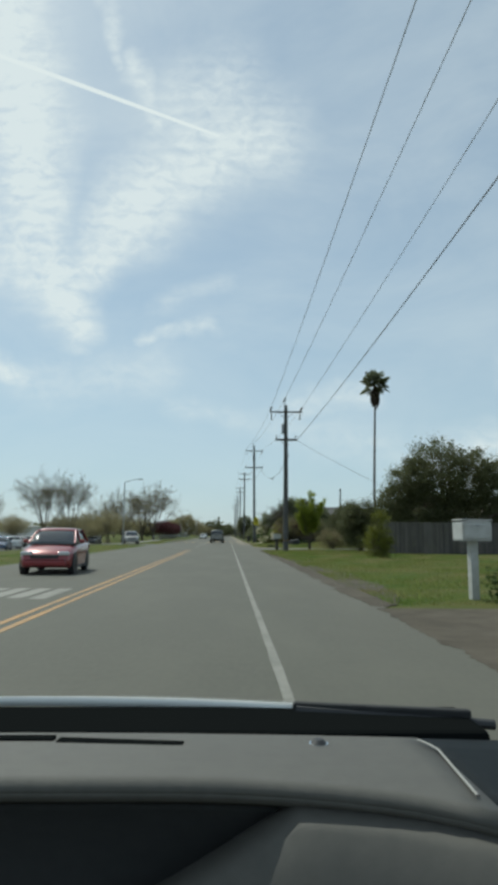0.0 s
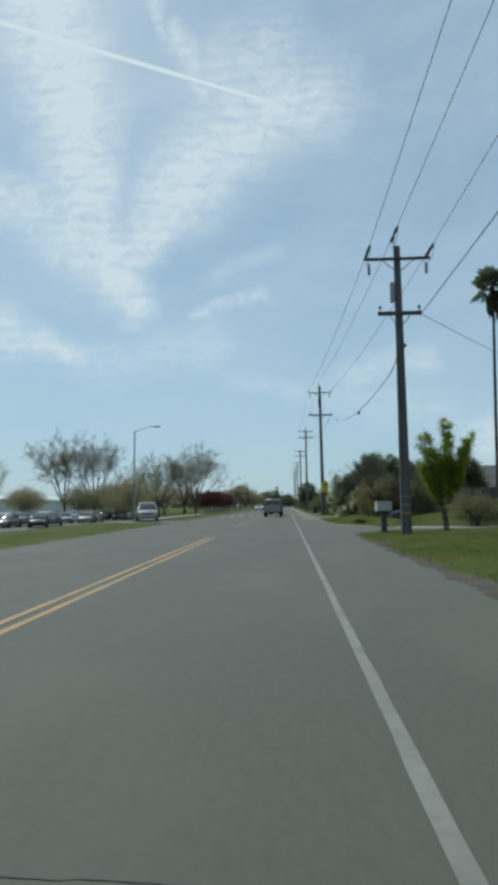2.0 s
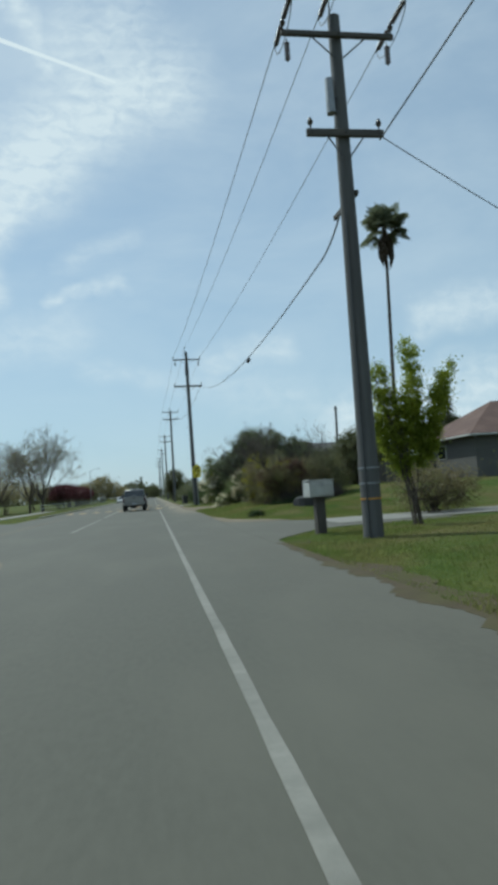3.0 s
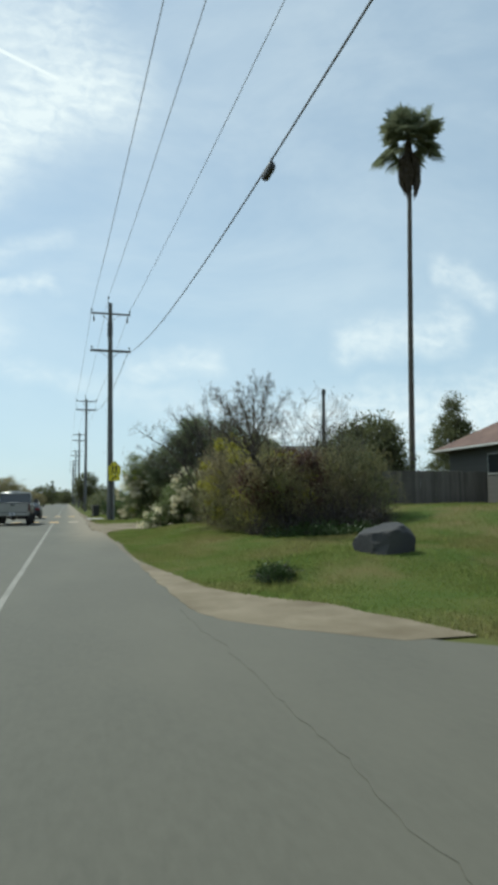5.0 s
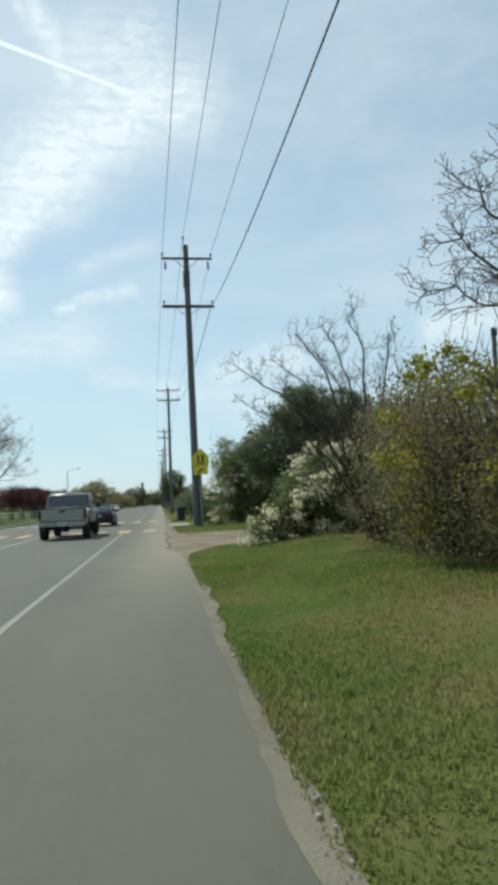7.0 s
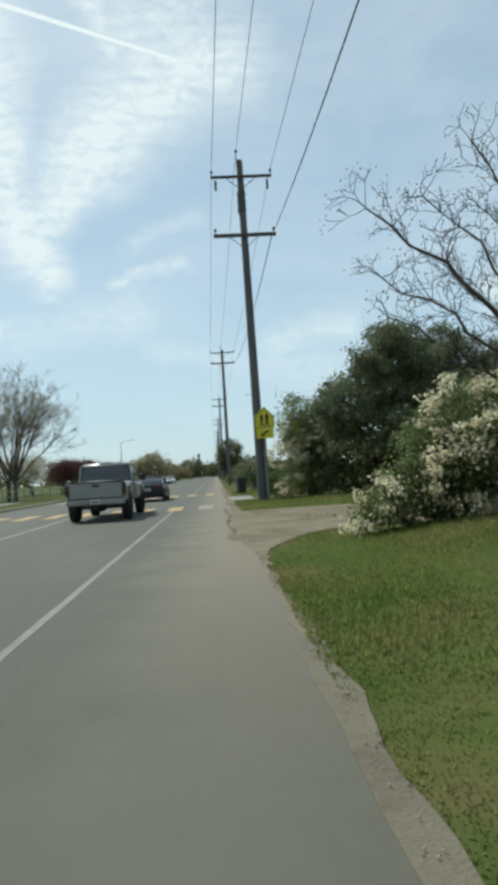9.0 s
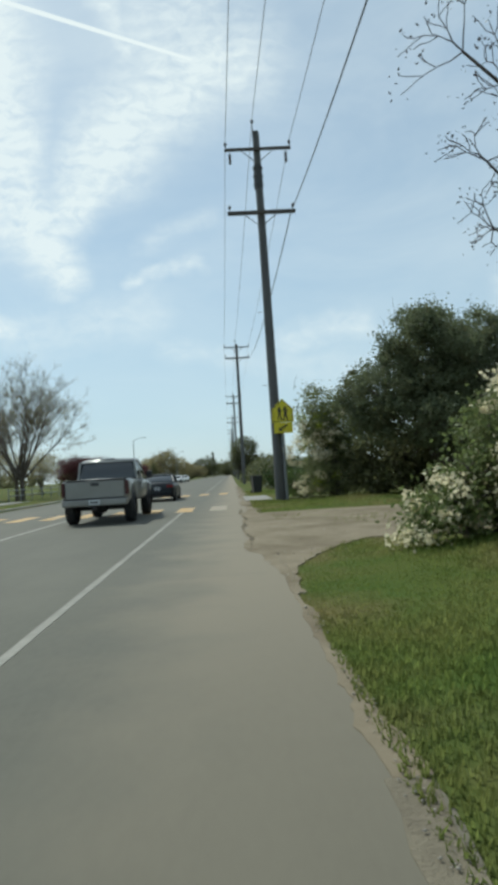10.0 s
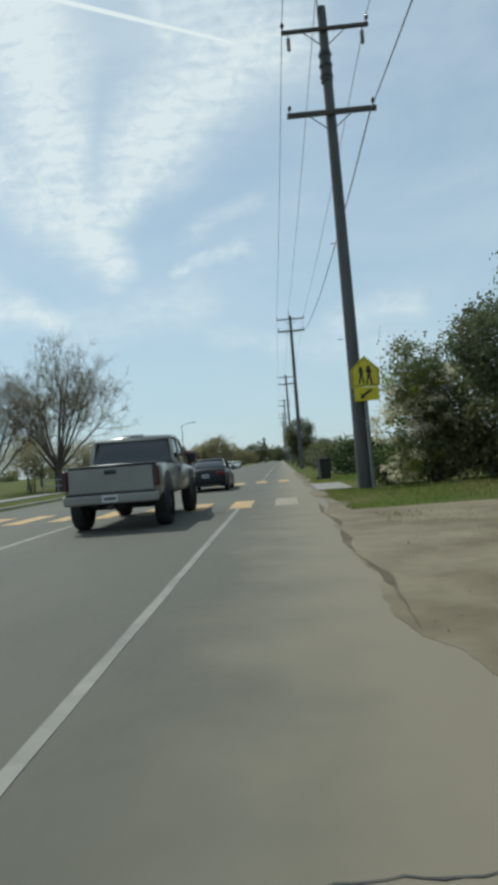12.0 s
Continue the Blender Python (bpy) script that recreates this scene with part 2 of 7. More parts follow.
BAR_WHITE = material("crossing_paint_white", (0.285, 0.235, 0.165), 0.7, color2=(0.21, 0.178, 0.13), scale=4.0, color3=(0.26, 0.225, 0.17), scale3=1.2)
POLE_WOOD = material("creosoted_pole", (0.082, 0.083, 0.084), 0.8, color2=(0.122, 0.122, 0.121), scale=9.0, color3=(0.070, 0.064, 0.058), scale3=0.7, bump=0.6, bump_scale=30.0, stretch=(1.0, 1.0, 0.08))
ARM_WOOD = material("weathered_arm", (0.10, 0.088, 0.075), 0.85, color2=(0.06, 0.055, 0.05), scale=12.0, bump=0.4, bump_scale=40.0, stretch=(0.15, 1.0, 1.0))
STEEL = material("galvanised_steel", (0.30, 0.31, 0.32), 0.5, 0.7, color2=(0.22, 0.23, 0.24), scale=12.0)
DARK_STEEL = material("dark_hardware", (0.05, 0.052, 0.055), 0.6, 0.3, color2=(0.09, 0.09, 0.09), scale=20.0)
WIRE = material("wire", (0.30, 0.305, 0.31), 0.6, 0.2)
CABLE = material("cable_sheath", (0.12, 0.123, 0.127), 0.6)
PORCELAIN = material("insulator", (0.07, 0.055, 0.05), 0.25)
SIGN_YELLOW = material("sign_yellow", (0.70, 0.60, 0.02), 0.45, color2=(0.62, 0.52, 0.02), scale=5.0)
SIGN_ORANGE = material("orange_band", (0.45, 0.22, 0.03), 0.5)
SIGN_BLACK = material("sign_black", (0.015, 0.015, 0.015), 0.5)
BARK = material("bark", (0.11, 0.090, 0.070), 0.9, color2=(0.065, 0.052, 0.042), scale=10.0, bump=0.8, bump_scale=25.0, stretch=(1, 1, 0.3))
PALE_BARK = material("pale_bark", (0.115, 0.100, 0.082), 0.9, color2=(0.070, 0.060, 0.050), scale=8.0, bump=0.6, bump_scale=25.0, stretch=(1, 1, 0.3))
TWIG = material("twig", (0.060, 0.050, 0.046), 0.9, color2=(0.042, 0.036, 0.034), scale=5.0)
PALE_TWIG = material("pale_twig", (0.150, 0.128, 0.100), 0.9, color2=(0.110, 0.092, 0.072), scale=5.0)
PALM_BARK = material("palm_bark", (0.105, 0.088, 0.075), 0.9, color2=(0.06, 0.052, 0.045), scale=6.0, bump=0.8, bump_scale=12.0, stretch=(0.5, 0.5, 3.0))


def leaf(name, color, color2, vary=0.25, translucent=0.42, rough=0.5, big=None):
    return material(name, color, rough, color2=color2, scale=1.6, color3=big, scale3=0.5, vary=vary * 0.7, island=True, translucent=translucent, spec=0.2)


LEAF_DARK = leaf("dark_leaf", (0.106, 0.116, 0.056), (0.148, 0.152, 0.074), translucent=0.45)
LEAF_OAK = leaf("oak_leaf", (0.130, 0.156, 0.086), (0.178, 0.198, 0.112), translucent=0.5)
LEAF_BLOSSOM = leaf("blossom_shrub_leaf", (0.125, 0.165, 0.058), (0.170, 0.205, 0.080), translucent=0.5)
LEAF_DEEP = leaf("deep_green_leaf", (0.030, 0.054, 0.014), (0.045, 0.072, 0.020), translucent=0.25)
LEAF_DEAD = leaf("dead_brush", (0.050, 0.042, 0.036), (0.072, 0.060, 0.050), translucent=0.15)
LEAF_SAGE = leaf("sage_leaf", (0.165, 0.190, 0.085), (0.220, 0.240, 0.118))
LEAF_OLIVE = leaf("olive_leaf", (0.140, 0.152, 0.080), (0.190, 0.192, 0.105), translucent=0.52)
LEAF_FRESH = leaf("fresh_leaf", (0.235, 0.290, 0.034), (0.300, 0.335, 0.052), translucent=0.6)
LEAF_YOUNG = leaf("young_olive_leaf", (0.140, 0.160, 0.026), (0.185, 0.190, 0.040), translucent=0.4)
LEAF_GREEN = leaf("green_leaf", (0.070, 0.112, 0.031), (0.109, 0.147, 0.045))
LEAF_BROWN = leaf("brown_leaf", (0.205, 0.178, 0.098), (0.245, 0.205, 0.115), big=(0.200, 0.212, 0.075), translucent=0.5, vary=0.14)
LEAF_YELLOW = leaf("yellow_leaf", (0.255, 0.245, 0.035), (0.31, 0.28, 0.05), translucent=0.5)
LEAF_PURPLE = leaf("purple_leaf", (0.085, 0.028, 0.034), (0.12, 0.045, 0.050))
LEAF_TAN = leaf("spring_bud_leaf", (0.262, 0.235, 0.122), (0.310, 0.270, 0.150), translucent=0.55)
LEAF_RED = leaf("red_leaf", (0.120, 0.066, 0.050), (0.100, 0.070, 0.050), vary=0.15)
PETAL = leaf("white_petal", (0.74, 0.68, 0.49), (0.66, 0.60, 0.41), vary=0.2, translucent=0.5)
FROND = leaf("palm_frond", (0.150, 0.175, 0.108), (0.200, 0.218, 0.140), rough=0.26, translucent=0.40)
DEAD_FROND = leaf("dead_frond", (0.120, 0.094, 0.066), (0.084, 0.066, 0.050))
RUBBER = material("rubber", (0.018, 0.018, 0.019), 0.85, color2=(0.03, 0.03, 0.03), scale=20.0)
MATTE_BLACK = material("matte_black_plastic", (0.008, 0.009, 0.009), 0.6, spec=0.0)
SEAM_GREY = material("seam_grey", (0.30, 0.29, 0.27), 0.6)
RIM = material("alloy_rim", (0.45, 0.46, 0.47), 0.3, 0.9)
DARK_RIM = material("dark_rim", (0.06, 0.06, 0.065), 0.4, 0.7)
CAR_GLASS = glass("car_glass")
CHROME = material("chrome", (0.75, 0.76, 0.78), 0.12, 1.0)
PLASTIC = material("black_plastic", (0.022, 0.022, 0.024), 0.55, color2=(0.032, 0.032, 0.034), scale=30.0)
TAIL_DARK = material("smoked_tail_lens", (0.060, 0.012, 0.012), 0.3, coat=0.2)
TAIL_RED = material("tail_lens", (0.15, 0.010, 0.010), 0.22, coat=0.3)
LENS = material("head_lens", (0.62, 0.64, 0.66), 0.1, 0.3, coat=0.6)
PLATE = material("plate_white", (0.55, 0.56, 0.58), 0.5)


def paint(name, c, metal=0.35, coat=0.9, spec=0.5):
    return material(name, c, 0.32, metal, color2=tuple(v * 0.86 for v in c), scale=1.5, coat=coat, color3=tuple(v * 0.8 + 0.006 for v in c), scale3=0.8, spec=spec)


PAINT_BLACK = paint("black_paint", (0.008, 0.010, 0.014), 0.0, 0.08, 0.3)
PAINT_RED = paint("red_paint", (0.24, 0.016, 0.022), 0.2)
PAINT_SILVER = paint("silver_paint", (0.285, 0.280, 0.262), 0.35, 0.6)
PAINT_WHITE = paint("white_paint", (0.72, 0.72, 0.70), 0.0)
PAINT_GREY = paint("grey_paint", (0.11, 0.115, 0.12), 0.5)
PAINT_BLUE = paint("blue_paint", (0.05, 0.08, 0.16), 0.4)
WALL_GREY = material("painted_boards", (0.17, 0.18, 0.18), 0.8, color2=(0.14, 0.145, 0.145), scale=3.0, bump=0.2, bump_scale=20.0)
WALL_TAN = material("tan_stucco", (0.24, 0.20, 0.16), 0.9, color2=(0.20, 0.165, 0.13), scale=3.0, bump=0.4, bump_scale=40.0)
WALL_WHITE = material("white_wall", (0.72, 0.73, 0.73), 0.8, color2=(0.62, 0.63, 0.64), scale=1.0)
ROOF_BROWN = material("roof_shingle_brown", (0.15, 0.11, 0.085), 0.9, color2=(0.10, 0.075, 0.06), scale=6.0, vary=0.18)
ROOF_GREY = material("roof_shingle_grey", (0.14, 0.135, 0.13), 0.9, color2=(0.10, 0.095, 0.092), scale=6.0, vary=0.18)
FENCE_WOOD = material("fence_wood", (0.115, 0.105, 0.095), 0.9, color2=(0.08, 0.072, 0.065), scale=5.0, vary=0.25, bump=0.4, bump_scale=25.0, stretch=(1, 1, 0.15))
MAILBOX_WHITE = material("mailbox_enamel", (0.52, 0.52, 0.50), 0.5, color2=(0.42, 0.42, 0.40), scale=5.0, color3=(0.35, 0.33, 0.30), scale3=2.0)
POST_DARK = material("weathered_post", (0.06, 0.052, 0.045), 0.9, color2=(0.09, 0.08, 0.07), scale=8.0, bump=0.5, bump_scale=25.0, stretch=(1, 1, 0.2))
POST_WHITE = material("white_post", (0.50, 0.50, 0.48), 0.7, color2=(0.38, 0.375, 0.35), scale=6.0)
TAR = material("tar", (0.035, 0.035, 0.033), 0.7, color2=(0.05, 0.05, 0.047), scale=9.0)
MARK_DARK = material("dark_marking", (0.12, 0.12, 0.12), 0.6)
DASH = material("dash_vinyl", (0.088, 0.083, 0.072), 0.65, color2=(0.074, 0.070, 0.061), scale=40.0, bump=0.25, bump_scale=900.0)
# dash vinyl coloured near black for the shade under the dash lip
DASH_SHADE = material("dash_shaded_vinyl", (0.016, 0.017, 0.018), 0.7, color2=(0.022, 0.022, 0.023), scale=40.0, bump=0.2, bump_scale=900.0)
DASH_BLUE = material("dash_end_vinyl", (0.014, 0.018, 0.021), 0.7, color2=(0.011, 0.014, 0.017), scale=40.0, spec=0.08, bump=0.2, bump_scale=900.0)


def dust_over(mat, color, x0, x1, y0, y1, amount):
    """Pale earth carried onto the asphalt from the verge: thicker to the edge and past y0, ragged."""
    nt = mat.node_tree
    bsdf = nt.nodes["Principled BSDF"]
    was = bsdf.inputs["Base Color"].links[0].from_socket
    geo = nt.nodes.new("ShaderNodeNewGeometry")
    sep = nt.nodes.new("ShaderNodeSeparateXYZ")
    nt.links.new(geo.outputs["Position"], sep.inputs[0])
    tex = nt.nodes.new("ShaderNodeTexNoise")
    tex.inputs["Scale"].default_value, tex.inputs["Detail"].default_value = 1.1, 8.0
    nt.links.new(geo.outputs["Position"], tex.inputs["Vector"])

    def math_node(op, a, b):
        n = nt.nodes.new("ShaderNodeMath")
        n.operation = op
        for i, v in enumerate((a, b)):
            if isinstance(v, float):
                n.inputs[i].default_value = v
            else:
                nt.links.new(v, n.inputs[i])
        return n.outputs[0]

    def step(v, lo, hi, a, b):
        n = nt.nodes.new("ShaderNodeMapRange")
        n.interpolation_type = "SMOOTHSTEP"
        nt.links.new(v, n.inputs["Value"])
        for k, val in zip(("From Min", "From Max", "To Min", "To Max"), (lo, hi, a, b)):
            n.inputs[k].default_value = val
        return n.outputs[0]

    wide = math_node("ADD", sep.outputs["X"], math_node("MULTIPLY", math_node("SUBTRACT", tex.outputs["Fac"], 0.5), 1.8))
    f = math_node("MULTIPLY", step(wide, x0, x1, 0.0, amount), step(sep.outputs["Y"], y0, y1, 0.06, 1.0))
    mix = nt.nodes.new("ShaderNodeMix")
    mix.data_type = "RGBA"
    nt.links.new(f, mix.inputs["Factor"])
    nt.links.new(was, mix.inputs["A"])
    mix.inputs["B"].default_value = (*color, 1)
    nt.links.new(mix.outputs["Result"], bsdf.inputs["Base Color"])


dust_over(ASPHALT, (0.188, 0.160, 0.115), 0.25, 1.9, 78.0, 90.0, 0.96)

# ---- mesh helpers ----
def mesh_object(name, verts, faces, mat, parent=None, label="", smooth=False):
    me = bpy.data.meshes.new(name)
    if isinstance(verts, np.ndarray) and isinstance(faces, np.ndarray):
        k = faces.shape[1]
        me.vertices.add(len(verts))
        me.vertices.foreach_set("co", verts.astype(np.float32).ravel())
        me.loops.add(faces.size)
        me.loops.foreach_set("vertex_index", faces.astype(np.int32).ravel())
        me.polygons.add(len(faces))
        me.polygons.foreach_set("loop_start", np.arange(0, faces.size, k, dtype=np.int32))
        me.update(calc_edges=True)
    else:
        me.from_pydata([tuple(map(float, v)) for v in verts], [], [tuple(map(int, f)) for f in faces])
    if mat is not None:
        me.materials.append(mat)
    if smooth:
        me.polygons.foreach_set("use_smooth", [True] * len(me.polygons))
    ob = new(name, me)
    if parent is not None:
        ob.parent = parent
    if label:
        ob["label"] = label
    return ob


def part(name, bm, mat, parent=None, label="", smooth=False):
    """Links a bmesh as one mesh object under a thing or a part."""
    me = bpy.data.meshes.new(name)
    bm.to_mesh(me)
    bm.free()
    me.materials.append(mat)
    if smooth:
        me.polygons.foreach_set("use_smooth", [True] * len(me.polygons))
    ob = new(name, me)
    if parent is not None:
        ob.parent = parent
    if label:
        ob["label"] = label
    return ob


def thing(name, label, category, x=0.0, y=0.0, z=0.0, turn=0.0, group="", kind=""):
    ob = new(name)
    ob.empty_display_size = 0.2
    ob.matrix_basis = pose(x, y, z, 0, 0, turn)
    return tagged(ob, label, category, group, kind)


def box(cx, cy, cz, sx, sy, sz, bevel=0.0, bm=None, turn=None):
    bm2 = bmesh.new()
    bmesh.ops.create_cube(bm2, size=1.0, matrix=Matrix.Diagonal((sx, sy, sz, 1)))
    if bevel:
        bmesh.ops.bevel(bm2, geom=bm2.edges[:], offset=bevel, segments=2, affect="EDGES", profile=0.5)
    m = Matrix.Translation((cx, cy, cz)) @ (turn if turn is not None else Matrix.Identity(4))
    bmesh.ops.transform(bm2, matrix=m, verts=bm2.verts)
    if bm is None:
        return bm2
    me = bpy.data.meshes.new("tmp")
    bm2.to_mesh(me)
    bm2.free()
    bm.from_mesh(me)
    bpy.data.meshes.remove(me)
    return bm


def cyl(p0, p1, r0, r1=None, sides=12, bm=None):
    r1 = r0 if r1 is None else r1
    p0, p1 = Vector(p0), Vector(p1)
    m = Matrix.Translation((p0 + p1) / 2) @ (p1 - p0).to_track_quat("Z", "Y").to_matrix().to_4x4()
    bm = bm or bmesh.new()
    bmesh.ops.create_cone(bm, cap_ends=True, segments=sides, radius1=r0, radius2=r1, depth=(p1 - p0).length, matrix=m)
    return bm


def tube(points, radii, sides=8):
    """One smooth tube along a line of points: verts and quads."""
    pts = np.array(points, float)
    n = len(pts)
    radii = np.full(n, radii) if np.isscalar(radii) else np.array(radii, float)
    tan = np.gradient(pts, axis=0)
    tan /= np.linalg.norm(tan, axis=1)[:, None] + 1e-9
    ref = np.where(np.abs(tan[:, 2:3]) < 0.9, np.array([[0, 0, 1.0]]), np.array([[1.0, 0, 0]]))
    u = np.cross(tan, ref)
    u /= np.linalg.norm(u, axis=1)[:, None]
    w = np.cross(tan, u)
    a = np.linspace(0, 2 * np.pi, sides, endpoint=False)
    ring = pts[:, None] + radii[:, None, None] * (np.cos(a)[None, :, None] * u[:, None] + np.sin(a)[None, :, None] * w[:, None])
    i, j = np.meshgrid(np.arange(n - 1), np.arange(sides), indexing="ij")
    k = (j + 1) % sides
    faces = np.stack([i * sides + j, i * sides + k, (i + 1) * sides + k, (i + 1) * sides + j], -1).reshape(-1, 4)
    return ring.reshape(-1, 3), faces


def frustums(segs, sides=4):
    """Many tapered twigs at once: rows of p0, p1, r0, r1."""
    s = np.array(segs, float)
    p0, p1, r0, r1 = s[:, :3], s[:, 3:6], s[:, 6], s[:, 7]
    d = p1 - p0
    d /= np.linalg.norm(d, axis=1)[:, None] + 1e-9
    ref = np.where(np.abs(d[:, 2:3]) < 0.9, np.array([[0, 0, 1.0]]), np.array([[1.0, 0, 0]]))
    u = np.cross(d, ref)
    u /= np.linalg.norm(u, axis=1)[:, None]
    w = np.cross(d, u)
    a = np.linspace(0, 2 * np.pi, sides, endpoint=False)
    rim = np.cos(a)[None, :, None] * u[:, None] + np.sin(a)[None, :, None] * w[:, None]
    v = np.concatenate([p0[:, None] + rim * r0[:, None, None], p1[:, None] + rim * r1[:, None, None]], 1)
    base = np.arange(len(s))[:, None, None] * 2 * sides
    j = np.arange(sides)
    k = (j + 1) % sides
    f = np.stack([j, k, sides + k, sides + j], -1)[None] + base
    return v.reshape(-1, 3), f.reshape(-1, 4)


def leaf_cards(rng, centres, size, aspect=0.55, droop=0.0):
    """A small pointed, slightly folded leaf at each centre."""
    n = len(centres)
    s = size * rng.uniform(0.6, 1.35, n)
    d = rng.normal(size=(n, 3))
    d[:, 2] -= droop
    d /= np.linalg.norm(d, axis=1)[:, None]
    q = rng.normal(size=(n, 3))
    side = np.cross(d, q)
    side /= np.linalg.norm(side, axis=1)[:, None] + 1e-9
    up = np.cross(side, d)
    a = centres - d * s[:, None] * 0.5
    b = centres + d * s[:, None] * 0.5
    mid = centres + up * s[:, None] * 0.12
    v = np.stack([a, mid + side * s[:, None] * aspect * 0.5, b, mid - side * s[:, None] * aspect * 0.5], 1).reshape(-1, 3)
    return v, np.arange(4 * n).reshape(-1, 4)


def clump_points(rng, blobs, clumps, per, clump_r, shell=0.55):
    """Points in clumps, spread unevenly over some rounded masses (x, y, z, rx, ry, rz)."""
    b = np.array(blobs, float)
    vol = (b[:, 3] * b[:, 4] * b[:, 5]) ** 0.67
    pick = rng.choice(len(b), clumps, p=vol / vol.sum())
    d = rng.normal(size=(clumps, 3))
    d /= np.linalg.norm(d, axis=1)[:, None]
    r = shell + (1.08 - shell) * rng.random(clumps) ** 0.6
    c = b[pick, :3] + d * r[:, None] * b[pick, 3:]
    spread = clump_r * rng.uniform(0.5, 1.4, (clumps, 1, 1))
    p = c[:, None] + rng.normal(size=(clumps, per, 3)) * spread * np.array([1, 1, 0.75])
    p = p.reshape(-1, 3)
    return p[p[:, 2] > 0.05]


def lobed(rng, blobs, count, r):
    """Breaks smooth masses into a core and many lesser lobes over its upper and outer side."""
    b = np.array(blobs, float)
    out = [(*q[:3], *(q[3:] * 0.80)) for q in b]
    area = b[:, 3] * b[:, 5]
    for i in rng.choice(len(b), count, p=area / area.sum()):
        d = rng.normal(size=3) + np.array([0, -0.3, 0.25])
        d /= np.linalg.norm(d)
        k = r * rng.uniform(0.55, 1.35)
        out.append((*(b[i, :3] + d * b[i, 3:] * rng.uniform(0.78, 1.05)), k, k, k * 0.8))
    return out


def grow(rng, p, d, length, r, level, top, out, tips, kids=(5, 6, 5, 4), lift=0.12, wander=0.22, spread=0.75):
    """A limb of some bent pieces that bears thinner ones."""
    steps = 4 if level < 2 else 3
    here, way = np.array(p, float), np.array(d, float)
    marks = []
    for i in range(steps):
        way = way + rng.normal(size=3) * wander + np.array([0, 0, lift])
        way /= np.linalg.norm(way)
        nxt = here + way * length / steps
        ra, rb = r * (1 - 0.55 * i / steps), r * (1 - 0.55 * (i + 1) / steps)
        out.append((*here, *nxt, ra, rb, level))
        marks.append((nxt, way.copy(), rb))
        here = nxt
    if level >= top:
        tips.append(here)
        return
    n = kids[min(level, len(kids) - 1)]
    for i in range(n):
        q, w, rr = marks[min(steps - 1, 1 + int(rng.integers(0, steps - 1)))] if i < n - 1 else marks[-1]
        side = rng.normal(size=3)
        side -= w * (side @ w)
        side /= np.linalg.norm(side)
        nd = w * (1 - spread * 0.5) + side * spread * rng.uniform(0.6, 1.2)
        nd /= np.linalg.norm(nd)
        grow(rng, q, nd, length * rng.uniform(0.5, 0.78), rr * 0.62, level + 1, top, out, tips, kids, lift, wander, spread)


def bare_tree(name, label, seed, height, mat, twig_mat, kids=(6, 6, 6, 4), thin=0.006, wander=0.2, buds=None, bud_count=0, bud_size=0.12, spread=0.75, trunk=0.35, lift=0.12, group="", r=0.16, bud_jit=0.22):
    rng = np.random.default_rng(seed)
    t = thing(name, label, "tree", group=group)
    out, tips = [], []
    th = height * trunk
    lean = rng.normal(size=2) * 0.04
    trunk_top = np.array([lean[0] * th, lean[1] * th, th])
    for i in range(4):
        a, b = trunk_top * i / 4, trunk_top * (i + 1) / 4
        out.append((*a, *b, r * (1.25 if i == 0 else 1.05) * (1 - 0.06 * i), r * (1 - 0.06 * (i + 1)), 0))
    for i in range(kids[0]):
        ang = 2 * math.pi * i / kids[0] + rng.uniform(-0.4, 0.4)
        tilt = rng.uniform(0.35, 0.95) * spread
        d = np.array([math.cos(ang) * math.sin(tilt), math.sin(ang) * math.sin(tilt), math.cos(tilt)])
        grow(rng, trunk_top * rng.uniform(0.75, 1.0), d, height * (1 - trunk) * rng.uniform(0.5, 0.7), r * 0.55, 1, 4, out, tips, kids, lift, wander, spread)
    segs = np.array(out)
    k = height / max(segs[:, 5].max(), 1e-3)
    segs[:, :6] *= k
    lv = segs[:, 8]
    v, f = frustums(segs[lv <= 2][:, :8], 6)
    mesh_object("trunk", v, f, mat, t, smooth=True)
    fine = segs[lv > 2][:, :8].copy()
    fine[:, 6:8] = np.maximum(fine[:, 6:8] * 0.7, thin)
    v, f = frustums(fine, 3)
    mesh_object("crown", v, f, twig_mat, t, "bare thin twigs")
    if buds is not None:
        tp = np.array(tips) * k
        c = tp[rng.integers(0, len(tp), bud_count)] + rng.normal(size=(bud_count, 3)) * bud_jit
        v, f = leaf_cards(rng, c, bud_size)
        mesh_object("foliage", v, f, buds, t, "sparse opening spring leaves")
    return t


